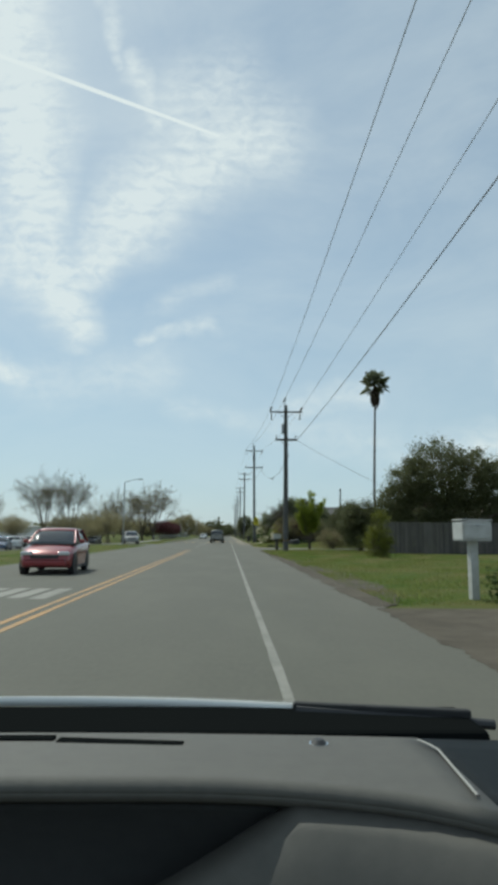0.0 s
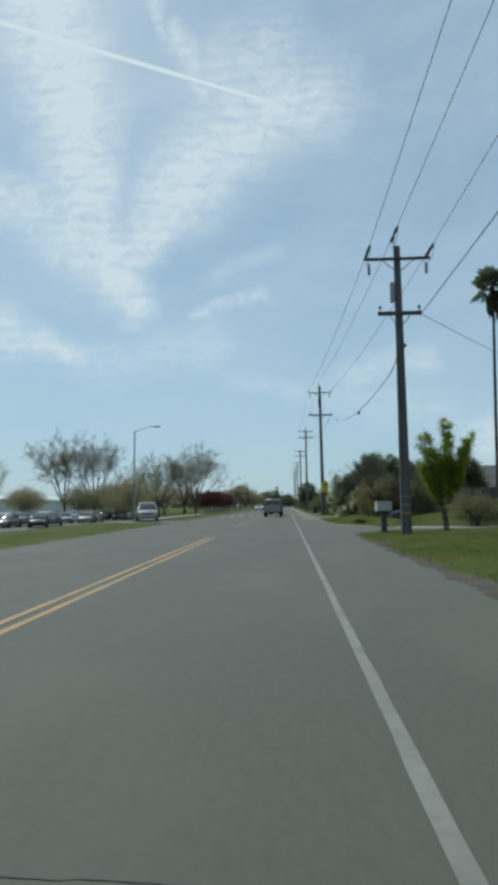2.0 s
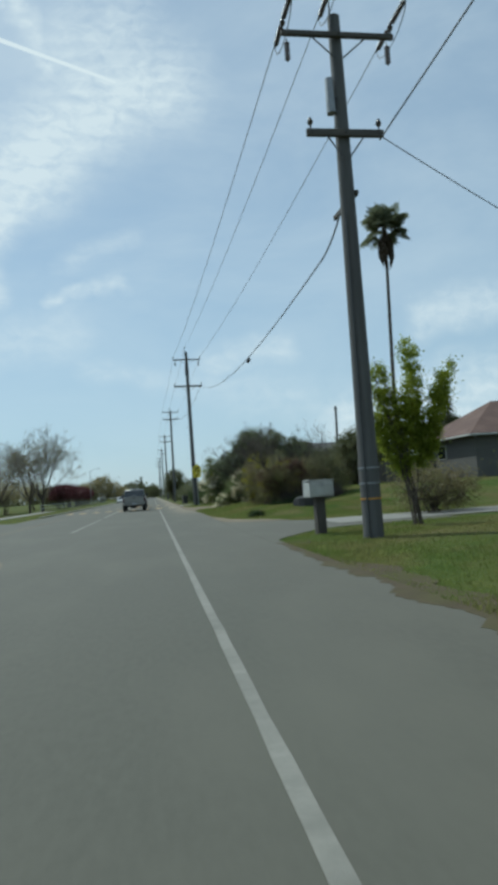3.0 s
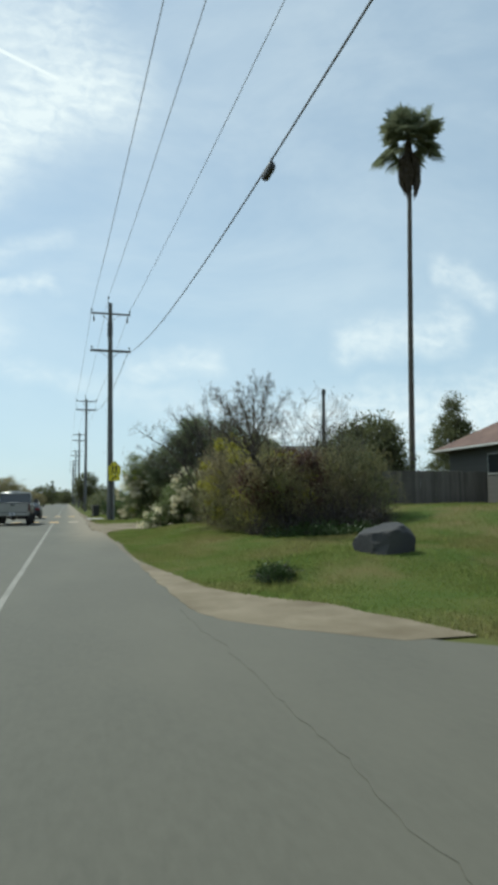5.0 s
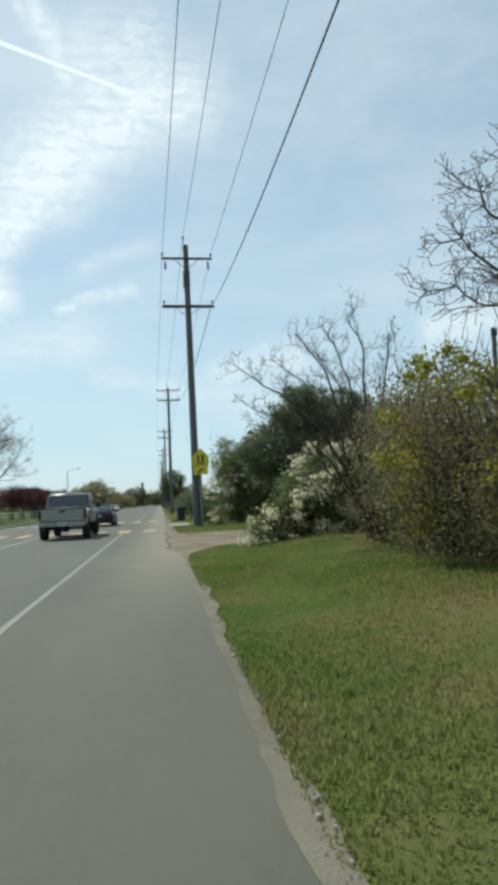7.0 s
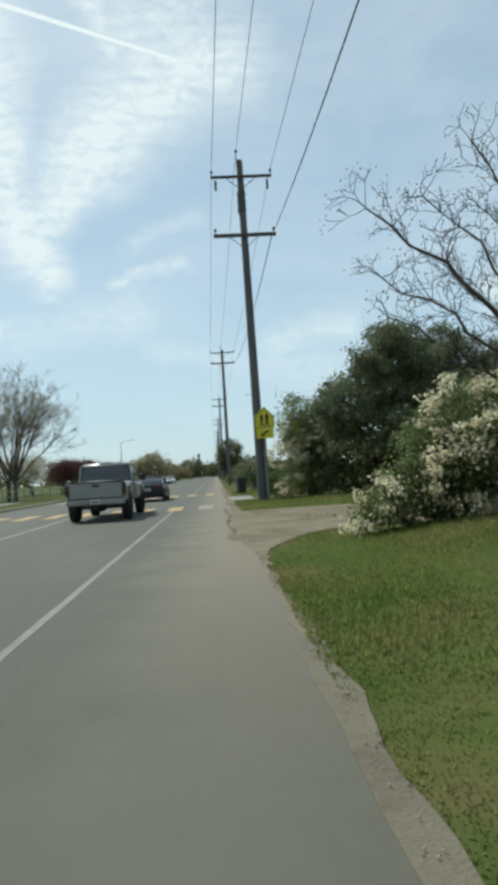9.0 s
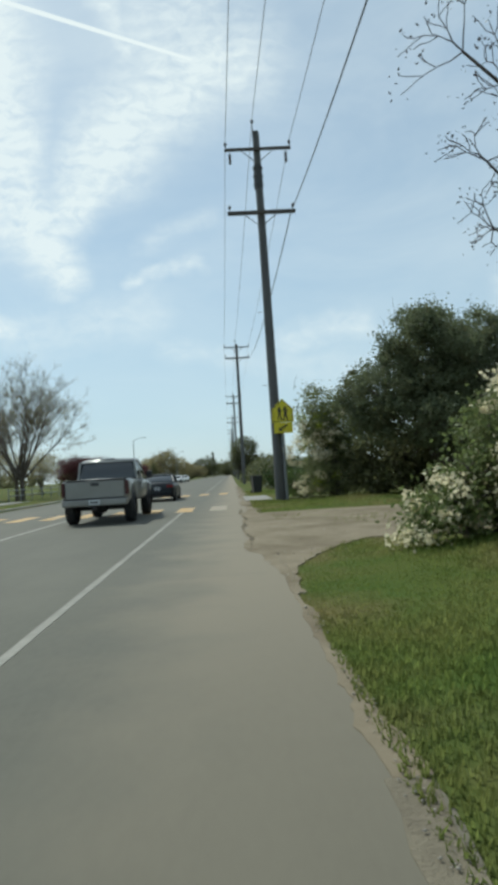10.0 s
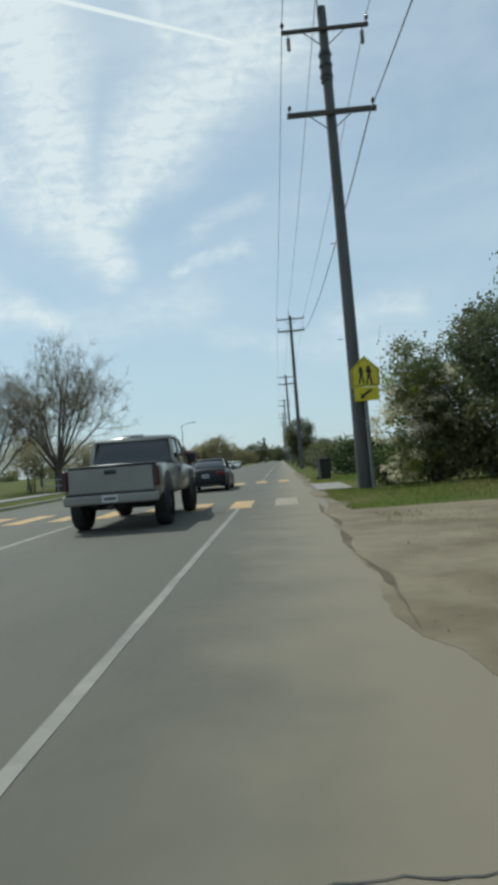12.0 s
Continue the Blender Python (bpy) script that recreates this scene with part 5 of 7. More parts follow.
def car(name, label, paint_mat, x, y, turn, length=4.65, width=1.80, height=1.43, kind="sedan", group="", rim=None, category="car"):
    """Nose towards +y before turning."""
    t = thing(name, label, category, x, y, 0.0, turn, group)
    L, w, h = length / 2, width / 2, height
    belt = h * 0.66
    rear_deck = belt + (0.06 if kind == "sedan" else 0.10)
    st = [(-L, 0.80, 0.38, belt * 0.80), (-L + 0.06, 0.90, 0.26, rear_deck - 0.08), (-L + 0.22, 0.96, 0.22, rear_deck), (-L * 0.62, 1.0, 0.20, belt + 0.05), (-L * 0.3, 1.0, 0.18, belt + 0.02),
          (L * 0.12, 1.0, 0.18, belt), (L * 0.38, 1.0, 0.18, belt - 0.02), (L * 0.62, 0.99, 0.20, belt - 0.10), (L - 0.25, 0.94, 0.22, belt - 0.22), (L - 0.06, 0.84, 0.28, belt - 0.33), (L, 0.74, 0.36, belt - 0.40)]
    loft(st, lambda s: section(s[0], w * s[1], s[2], s[3]), paint_mat, "body", t)
    back = -L + 0.32 if kind != "sedan" else -L * 0.62
    roof0 = -L * 0.30 if kind == "sedan" else -L + 0.75
    cab = [(back, 0.84, belt - 0.02, belt + 0.07), (back + 0.10, 0.83, belt - 0.02, belt + 0.16), (roof0, 0.74, belt - 0.02, h - 0.03), (-L * 0.05, 0.73, belt - 0.02, h), (L * 0.10, 0.74, belt - 0.02, h - 0.05), (L * 0.28, 0.775, belt - 0.02, h - 0.19), (L * 0.45, 0.82, belt - 0.03, belt + 0.07), (L * 0.50, 0.84, belt - 0.03, belt + 0.0)]

    def top_ring(s):
        yy, k, z0, z1 = s
        return [(-w * 0.93, yy, z0), (-w * (k + 0.06), yy, z0 + (z1 - z0) * 0.5), (-w * k, yy, z1 - 0.02), (-w * k * 0.7, yy, z1), (0, yy, z1 + 0.01), (w * k * 0.7, yy, z1), (w * k, yy, z1 - 0.02), (w * (k + 0.06), yy, z0 + (z1 - z0) * 0.5), (w * 0.93, yy, z0)]

    loft(cab, top_ring, CAR_GLASS, "greenhouse", t, "dark tinted window glass")
    roof = [(roof0 - 0.04, 0.73, h - 0.06, h - 0.015), (roof0 + 0.2, 0.755, h - 0.07, h + 0.01), (-L * 0.05, 0.755, h - 0.06, h + 0.022), (L * 0.10, 0.75, h - 0.09, h - 0.02), (L * 0.13, 0.74, h - 0.12, h - 0.055)]
    loft(roof, lambda s: [(-w * s[1], s[0], s[2]), (-w * s[1] * 0.97, s[0], s[3] - 0.02), (-w * s[1] * 0.7, s[0], s[3]), (0, s[0], s[3] + 0.012), (w * s[1] * 0.7, s[0], s[3]), (w * s[1] * 0.97, s[0], s[3] - 0.02), (w * s[1], s[0], s[2])], paint_mat, "roof", t)
    for s in (-1, 1):
        for y0, z0, y1, z1 in ((roof0, h - 0.05, back, belt + 0.05), (L * 0.12, h - 0.07, L * 0.49, belt + 0.0), (-L * 0.06, h - 0.05, -L * 0.08, belt)):
            v, f = tube([(s * w * 0.755, y0, z0), (s * w * 0.83, (y0 + y1) / 2, (z0 + z1) / 2 + 0.01), (s * w * 0.90, y1, z1)], 0.035, 6)
            mesh_object("pillar", v, f, paint_mat, t, smooth=True)
        part("mirror", box(s * (w + 0.09), L * 0.30, belt + 0.08, 0.18, 0.10, 0.13, 0.035), paint_mat, t)
        part("headlight", box(s * w * 0.68, L - 0.12, belt - 0.30, w * 0.42, 0.22, 0.13, 0.04, turn=pose(0, 0, 0, 0, 0, -s * 18)), LENS, t, "clear headlight lens")
        part("tail_light", box(s * w * 0.74, -L + 0.06, belt * 0.84, w * 0.42, 0.12, 0.15, 0.03, turn=pose(0, 0, 0, 0, 0, s * 12)), TAIL_RED, t, "red tail light lens")
        for yy in (-L * 0.60, L * 0.62):
            part("wheel_arch", cyl((s * (w - 0.16), yy, 0.34), (s * (w + 0.006), yy, 0.34), 0.375, 0.375, 24), PLASTIC, t)
            wheel(t, s * (w - 0.09), yy, 0.325, 0.21, rim or RIM, s)
        part("door_handle", box(s * (w + 0.012), -L * 0.02, belt - 0.10, 0.03, 0.18, 0.03, 0.01), paint_mat, t)
        part("door_handle", box(s * (w + 0.012), -L * 0.36, belt - 0.09, 0.03, 0.18, 0.03, 0.01), paint_mat, t)
        part("sill", box(s * (w - 0.03), 0.0, 0.22, 0.08, length * 0.5, 0.09, 0.02), PLASTIC, t)
    part("rear_bumper", box(0, -L + 0.02, 0.44, width * 0.84, 0.16, 0.20, 0.05), paint_mat, t)
    part("lower_trim", box(0, -L + 0.04, 0.30, width * 0.72, 0.14, 0.10, 0.03), PLASTIC, t)
    part("number_plate", box(0, -L - 0.045, belt * 0.73, 0.32, 0.02, 0.15, 0.006), PLATE, t, "plain pale plate")
    part("plate_bar", box(0, -L - 0.058, belt * 0.73, 0.24, 0.008, 0.06, 0.002), MARK_DARK, t)
    part("grille", box(0, L - 0.03, belt - 0.40, width * 0.52, 0.08, 0.13, 0.02), PLASTIC, t)
    part("front_bumper", box(0, L - 0.05, 0.36, width * 0.80, 0.18, 0.18, 0.05), paint_mat, t)
    part("exhaust", cyl((w * 0.5, -L - 0.03, 0.26), (w * 0.5, -L + 0.15, 0.26), 0.03, 0.03, 10), CHROME, t)
    return t


def pickup(x, y, turn):
    """Rear bumper at y, nose towards +y."""
    t = thing("pickup_truck", "lifted silver-grey pickup truck with big dark tyres", "pickup truck", x, y, 0.0, turn)
    w, g = 0.98, 0.62
    bed = [(0.10, 0.97, g, 1.30), (0.16, 1.0, g, 1.33), (1.0, 1.0, g, 1.33), (2.02, 1.0, g, 1.33)]
    loft(bed, lambda s: section(s[0], w * s[1], s[2], s[3], 0.10, 0.03), PAINT_SILVER, "bed", t)
    front = [(2.06, 1.0, g, 1.30), (3.6, 1.0, g, 1.30), (4.0, 1.0, g, 1.28), (5.1, 0.99, g, 1.20), (5.6, 0.95, g, 1.14), (5.72, 0.90, g + 0.06, 1.05)]
    loft(front, lambda s: section(s[0], w * s[1], s[2], s[3], 0.10, 0.03), PAINT_SILVER, "body", t)
    cab = [(2.08, 0.93, 1.26, 1.40), (2.20, 0.89, 1.26, 1.90), (2.5, 0.875, 1.26, 1.97), (3.4, 0.87, 1.26, 1.97), (3.7, 0.87, 1.26, 1.88), (4.25, 0.93, 1.26, 1.32)]

    def cab_ring(s):
        yy, k, z0, z1 = s
        return [(-w * 0.97, yy, z0), (-w * (k + 0.05), yy, z0 + (z1 - z0) * 0.5), (-w * k, yy, z1 - 0.03), (-w * k * 0.85, yy, z1), (0, yy, z1 + 0.01), (w * k * 0.85, yy, z1), (w * k, yy, z1 - 0.03), (w * (k + 0.05), yy, z0 + (z1 - z0) * 0.5), (w * 0.97, yy, z0)]

    loft(cab, cab_ring, CAR_GLASS, "cab_glass", t, "dark tinted cab windows")
    roof = [(2.18, 0.885, 1.86, 1.93), (2.5, 0.895, 1.89, 2.0), (3.4, 0.89, 1.89, 2.0), (3.68, 0.875, 1.80, 1.90)]
    loft(roof, lambda s: [(-w * s[1], s[0], s[2]), (-w * s[1] * 0.97, s[0], s[3] - 0.03), (0, s[0], s[3] + 0.015), (w * s[1] * 0.97, s[0], s[3] - 0.03), (w * s[1], s[0], s[2])], PAINT_SILVER, "roof", t)
    for s in (-1, 1):
        for pts in ([(2.17, 1.90, 0.885), (2.10, 1.32, 0.965)], [(3.70, 1.86, 0.85), (4.22, 1.33, 0.94)], [(3.0, 1.93, 0.87), (3.02, 1.30, 0.955)]):
            v, f = tube([(s * w * q[2], q[0], q[1]) for q in (pts[0], tuple((a + b) / 2 for a, b in zip(*pts)), pts[1])], 0.036, 6)
            mesh_object("pillar", v, f, PAINT_SILVER, t, smooth=True)
        for yy in (0.98, 4.62):
            part("wheel_arch", cyl((s * (w - 0.20), yy, 0.62), (s * (w + 0.012), yy, 0.62), 0.52, 0.52, 26), PLASTIC, t)
            wheel(t, s * (w - 0.10), yy, 0.455, 0.33, DARK_RIM, s)
        part("tail_light", box(s * (w - 0.050), 0.100, 1.06, 0.105, 0.18, 0.40, 0.025), TAIL_DARK, t, "tall dark red tail light")
        part("mirror", box(s * (w + 0.16), 3.75, 1.42, 0.22, 0.12, 0.26, 0.04), PLASTIC, t)
        part("door_handle", box(s * (w + 0.012), 2.7, 1.14, 0.03, 0.2, 0.04, 0.01), PLASTIC, t)
        part("headlight", box(s * (w - 0.2), 5.68, 0.98, 0.34, 0.12, 0.24, 0.03), LENS, t)
        part("leaf_spring", box(s * 0.55, 0.95, 0.55, 0.08, 1.3, 0.06, 0.01), PLASTIC, t)
        part("frame_rail", box(s * 0.42, 2.6, 0.62, 0.09, 5.0, 0.14, 0.01), PLASTIC, t)
    part("tailgate", box(0, 0.075, 1.03, 1.74, 0.07, 0.52, 0.03), PAINT_SILVER, t)
    part("tailgate_handle", box(0, 0.03, 1.19, 0.24, 0.03, 0.09, 0.012), PLASTIC, t)
    part("tailgate_cap", box(0, 0.08, 1.315, 1.88, 0.12, 0.04, 0.012), PLASTIC, t)
    part("rear_bumper", box(0, 0.0, 0.66, 1.90, 0.20, 0.20, 0.04), PAINT_SILVER, t, "silver-grey rear bumper")
    part("step_pad", box(0, -0.01, 0.765, 1.80, 0.17, 0.02, 0.006), PLASTIC, t)
    part("number_plate", box(0, -0.108, 0.67, 0.32, 0.012, 0.15, 0.004), PLATE, t)
    part("plate_bar", box(0, -0.118, 0.67, 0.24, 0.006, 0.06, 0.002), MARK_DARK, t)
    part("tow_hitch", box(0, -0.06, 0.50, 0.09, 0.32, 0.09, 0.012), PLASTIC, t)
    part("axle", cyl((-0.8, 0.98, 0.455), (0.8, 0.98, 0.455), 0.06, 0.06, 10), PLASTIC, t)
    part("differential", box(0, 0.98, 0.46, 0.34, 0.34, 0.3, 0.10), PLASTIC, t)
    part("roof_lamp_bar", box(0, 2.3, 2.0, 0.5, 0.12, 0.04, 0.015), LENS, t)
    return t


pickup(-2.22, 99.9, 0)
car("sedan_car", "black four-door sedan driving along the lane", PAINT_BLACK, -2.12, 117.5, 0)
car("hatchback_car", "red hatchback facing along the other lane", PAINT_RED, -6.45, 22.9, 183, 3.9, 1.70, 1.48, "hatch")
lot_kinds = [("parked_car", "grey sedan parked in the lot", PAINT_GREY, 4.6, 1.8, 1.43, "sedan"), ("parked_car", "white hatchback parked in the lot", PAINT_WHITE, 4.2, 1.78, 1.5, "hatch"),
             ("parked_car", "silver sedan parked in the lot", PAINT_SILVER, 4.7, 1.82, 1.42, "sedan"), ("parked_car", "dark blue hatchback parked in the lot", PAINT_BLUE, 4.3, 1.78, 1.52, "hatch"), ("parked_car", "black sedan parked in the lot", PAINT_BLACK, 4.6, 1.8, 1.44, "sedan")]
rng = np.random.default_rng(77)
made = {}
slots = [(-26.5 - 2.85 * k - (0.6 if r % 2 else 0.0), y, 180 if r % 2 == 0 else 0) for r, y in enumerate((76.0, 82.0, 93.0, 99.0, 110.0, 116.0, 128.0, 134.0)) for k in range(9)]
for k, (x, y, turn) in enumerate(slots):
    if rng.random() < 0.12:
        continue
    i = int(rng.integers(0, 5))
    turn += rng.uniform(2, 28)
    if i not in made:
        nm, lb, pm, ln, wd, hg, kd = lot_kinds[i]
        made[i] = car(nm, lb, pm, x, y, turn, ln, wd, hg, kd, "parked cars in the lot")
        made[i].location.z = -0.665
    else:
        copy_thing(made[i], pose(x + rng.uniform(-0.3, 0.3), y + rng.uniform(-0.4, 0.4), -0.665, 0, 0, turn + rng.uniform(-2, 2)))
far_car = car("parked_car", "white sedan far along the road edge", PAINT_WHITE, -8.4, 205.0, 180, 4.6, 1.8, 1.45, "sedan", "cars far along the road")
copy_thing(far_car, pose(-8.5, 216.0, 0, 0, 0, 180))
copy_thing(far_car, pose(-8.6, 228.0, 0, 0, 0, 180))

car("estate_car", "silver hatchback waiting at the lot drive", PAINT_SILVER, -12.9, 84.0, 192, 4.4, 1.8, 1.58, "hatch").location.z = 0.07

# ---- houses, fences ----
def gable_house(x, y, sx, sy, wall_h, rise, wall_mat, roof_mat, label, ridge_along="x", over=0.5, windows=(), door=None, hip=False):
    """Footprint centred at x, y. Ridge along x or y."""
    t = thing("house", label, "house", x, y, 0.0)
    a, b = sx / 2, sy / 2
    part("wall", box(0, -b + 0.1, wall_h / 2, sx, 0.2, wall_h, 0.01), wall_mat, t)
    part("wall", box(0, b - 0.1, wall_h / 2, sx, 0.2, wall_h, 0.01), wall_mat, t)
    part("wall", box(-a + 0.1, 0, wall_h / 2, 0.2, sy - 0.4, wall_h, 0.01), wall_mat, t)
    part("wall", box(a - 0.1, 0, wall_h / 2, 0.2, sy - 0.4, wall_h, 0.01), wall_mat, t)
    along = ridge_along == "x"
    half, run = (b, a) if along else (a, b)

    def P(u, v, z):
        return (u, v, z) if along else (v, u, z)

    for s in (-1, 1):
        bm = bmesh.new()
        edge, top = half + over, wall_h + rise
        low = wall_h - over * rise / half
        inset = half if hip else 0.0
        pts = [P(-run - over, s * edge, low), P(run + over, s * edge, low), P(run + over - inset, 0, top), P(-run - over + inset, 0, top)]
        vs = [bm.verts.new(p) for p in pts]
        up = [bm.verts.new((p[0], p[1], p[2] + 0.14)) for p in pts]
        bm.faces.new(vs[::-1])
        bm.faces.new(up)
        for i in range(4):
            j = (i + 1) % 4
            bm.faces.new((vs[i], vs[j], up[j], up[i]))
        bmesh.ops.recalc_face_normals(bm, faces=bm.faces[:])
        slope = part("roof", bm, roof_mat, t)
        rows = 0 if hip else 14
        for k in range(rows):
            f0 = k / rows
            ee = edge * (1 - f0)
            zz = low + (top - low) * f0 + 0.155
            tilt = math.degrees(math.atan2(top - low, edge))
            turn = pose(0, 0, 0, -s * tilt, 0, 0) if along else pose(0, 0, 0, 0, s * tilt, 0)
            size = (2 * (run + over), edge / rows * 1.35, 0.03) if along else (edge / rows * 1.35, 2 * (run + over), 0.03)
            c = P(0, s * (ee - edge / rows * 0.5), zz + (top - low) / rows * 0.5)
            part("shingle_course", box(*c, *size, 0.0, turn=turn), roof_mat, slope)
        part("gutter", box(*P(0, s * (edge + 0.05), low + 0.05), *((2 * (run + over), 0.1, 0.12) if along else (0.1, 2 * (run + over), 0.12)), 0.02), POST_WHITE, t)
    for s in (-1, 1) if hip else ():
        bm = bmesh.new()
        edge, top, low = half + over, wall_h + rise, wall_h - over * rise / half
        tri = [P(s * (run + over), -edge, low), P(s * (run + over), edge, low), P(s * (run + over - half), 0, top)]
        va, vb = [bm.verts.new(p) for p in tri], [bm.verts.new((p[0], p[1], p[2] + 0.145)) for p in tri]
        bm.faces.new(va)
        bm.faces.new(vb[::-1])
        for i in range(3):
            j = (i + 1) % 3
            bm.faces.new((va[i], vb[i], vb[j], va[j]))
        bmesh.ops.recalc_face_normals(bm, faces=bm.faces[:])
        part("roof", bm, roof_mat, t)
        part("gutter", box(*P(s * (run + over + 0.05), 0, low + 0.05), *((0.1, 2 * edge, 0.12) if along else (2 * edge, 0.1, 0.12)), 0.02), POST_WHITE, t)
    for s in () if hip else (-1, 1):
        bm = bmesh.new()
        tri = [P(s * (run - 0.02), -half, wall_h), P(s * (run - 0.02), half, wall_h), P(s * (run - 0.02), 0, wall_h + rise)]
        tri2 = [P(s * (run - 0.2), -half, wall_h), P(s * (run - 0.2), half, wall_h), P(s * (run - 0.2), 0, wall_h + rise)]
        va, vb = [bm.verts.new(p) for p in tri], [bm.verts.new(p) for p in tri2]
        bm.faces.new(va)
        bm.faces.new(vb[::-1])
        for i in range(3):
            j = (i + 1) % 3
            bm.faces.new((va[i], vb[i], vb[j], va[j]))
        bmesh.ops.recalc_face_normals(bm, faces=bm.faces[:])
        part("gable", bm, wall_mat, t)
    for face, u, z, w, h in windows:
        c, size = ((u, -b - 0.01, z), (w, 0.08, h)) if face == "s" else ((-a - 0.01, u, z), (0.08, w, h))
        win = part("window", box(*c, *size, 0.01), POST_WHITE, t)
        c2 = (c[0], c[1] - 0.03, c[2]) if face == "s" else (c[0] - 0.03, c[1], c[2])
        size2 = (w - 0.14, 0.05, h - 0.14) if face == "s" else (0.05, w - 0.14, h - 0.14)
        part("pane", box(*c2, *size2, 0.004), CAR_GLASS, win)
    if door:
        face, u, w, h = door
        c, size = ((u, -b - 0.02, h / 2), (w, 0.07, h)) if face == "s" else ((-a - 0.02, u, h / 2), (0.07, w, h))
        part("door", box(*c, *size, 0.015), POST_DARK, t)
    return t


gable_house(28.7, 87.9, 13.5, 9.5, 3.6, 2.5, WALL_TEAL, ROOF_RED, "grey-brown house with reddish-brown hipped roof behind lawn", "x", 0.6, [("s", -3.5, 2.4, 1.6, 1.2), ("s", 1.5, 2.4, 1.8, 1.2), ("w", 0.5, 2.4, 1.4, 1.1)], ("s", -0.8, 0.95, 2.05), hip=True).location.z = 0.72
gable_house(20.5, 116.0, 13.0, 9.5, 3.2, 2.9, WALL_GREY, ROOF_GREY, "grey single-storey house with grey shingle roof", "x", 0.5, [("s", -3.0, 1.5, 1.5, 1.2), ("w", 0.0, 1.5, 1.4, 1.1)])
gable_house(25.0, 56.0, 11.0, 12.0, 2.7, 1.6, WALL_TAN, ROOF_BROWN, "tan single-storey house with brown shingle roof", "y", 0.6, [("w", -3.0, 1.5, 1.8, 1.2), ("w", 2.5, 1.5, 1.5, 1.2)], ("w", 0.2, 0.95, 2.05))
gable_house(-72.0, 192.0, 16.0, 60.0, 3.4, 1.2, WALL_WHITE, WALL_WHITE, "long low white building behind the parking lot", "y", 0.4, []).location.z = -0.1
gable_house(-66.0, 74.0, 14.0, 40.0, 3.4, 1.2, WALL_WHITE, WALL_WHITE, "low white building behind the parking lot", "y", 0.4, []).location.z = -0.67


def board_fence(x0, y0, x1, y1, h, label, mat=FENCE_WOOD):
    d = math.hypot(x1 - x0, y1 - y0)
    t = thing("fence", label, "fence", x0, y0, 0.0, math.degrees(math.atan2(y1 - y0, x1 - x0)))
    n = min(150, int(d / 0.15))
    rng = np.random.default_rng(int(abs(x0 * 7 + y0)))
    shared = None
    for k in range(n):
        z = h + rng.normal() * 0.012
        if shared is None:
            shared = part("board", box(0, 0, h / 2, d / n - 0.012, 0.022, h, 0.004), mat, t)
            ob = shared
        else:
            ob = new("board", shared.data)
            ob.parent = t
        ob.location = ((k + 0.5) * d / n, rng.normal() * 0.004, z - h)
    for zz in (0.35, h - 0.3):
        part("rail", box(d / 2, 0.05, zz, d, 0.05, 0.09, 0.006), mat, t)
    for k in range(int(d / 2.4) + 1):
        part("post", box(min(d, k * 2.4), 0.08, h / 2, 0.1, 0.1, h + 0.08, 0.008), mat, t)
    return t


board_fence(10.6, 46.0, 24.0, 46.4, 2.3, "weathered grey wooden board fence behind the grass")
board_fence(15.0, 88.0, 21.5, 88.6, 1.65, "dark weathered board fence beside the house").location.z = ground_at(18.0, 88.3) - 0.04
board_fence(11.5, 99.0, 22.0, 101.0, 1.7, "dark weathered board fence behind shrubs")


def rail_fence(x, y0, y1, label):
    t = thing("fence", label, "fence", x, y0, 0.0, 90)
    d = y1 - y0
    for zz in (0.5, 0.95):
        part("rail", box(d / 2, 0, zz, d, 0.04, 0.07, 0.005), STEEL, t)
    for k in range(int(d / 3.0) + 1):
        part("post", cyl((k * 3.0, 0, 0), (k * 3.0, 0, 1.1), 0.04, 0.04, 8), STEEL, t)
    return t


rail_fence(-15.6, 132.0, 260.0, "thin grey metal rail fence along the field")

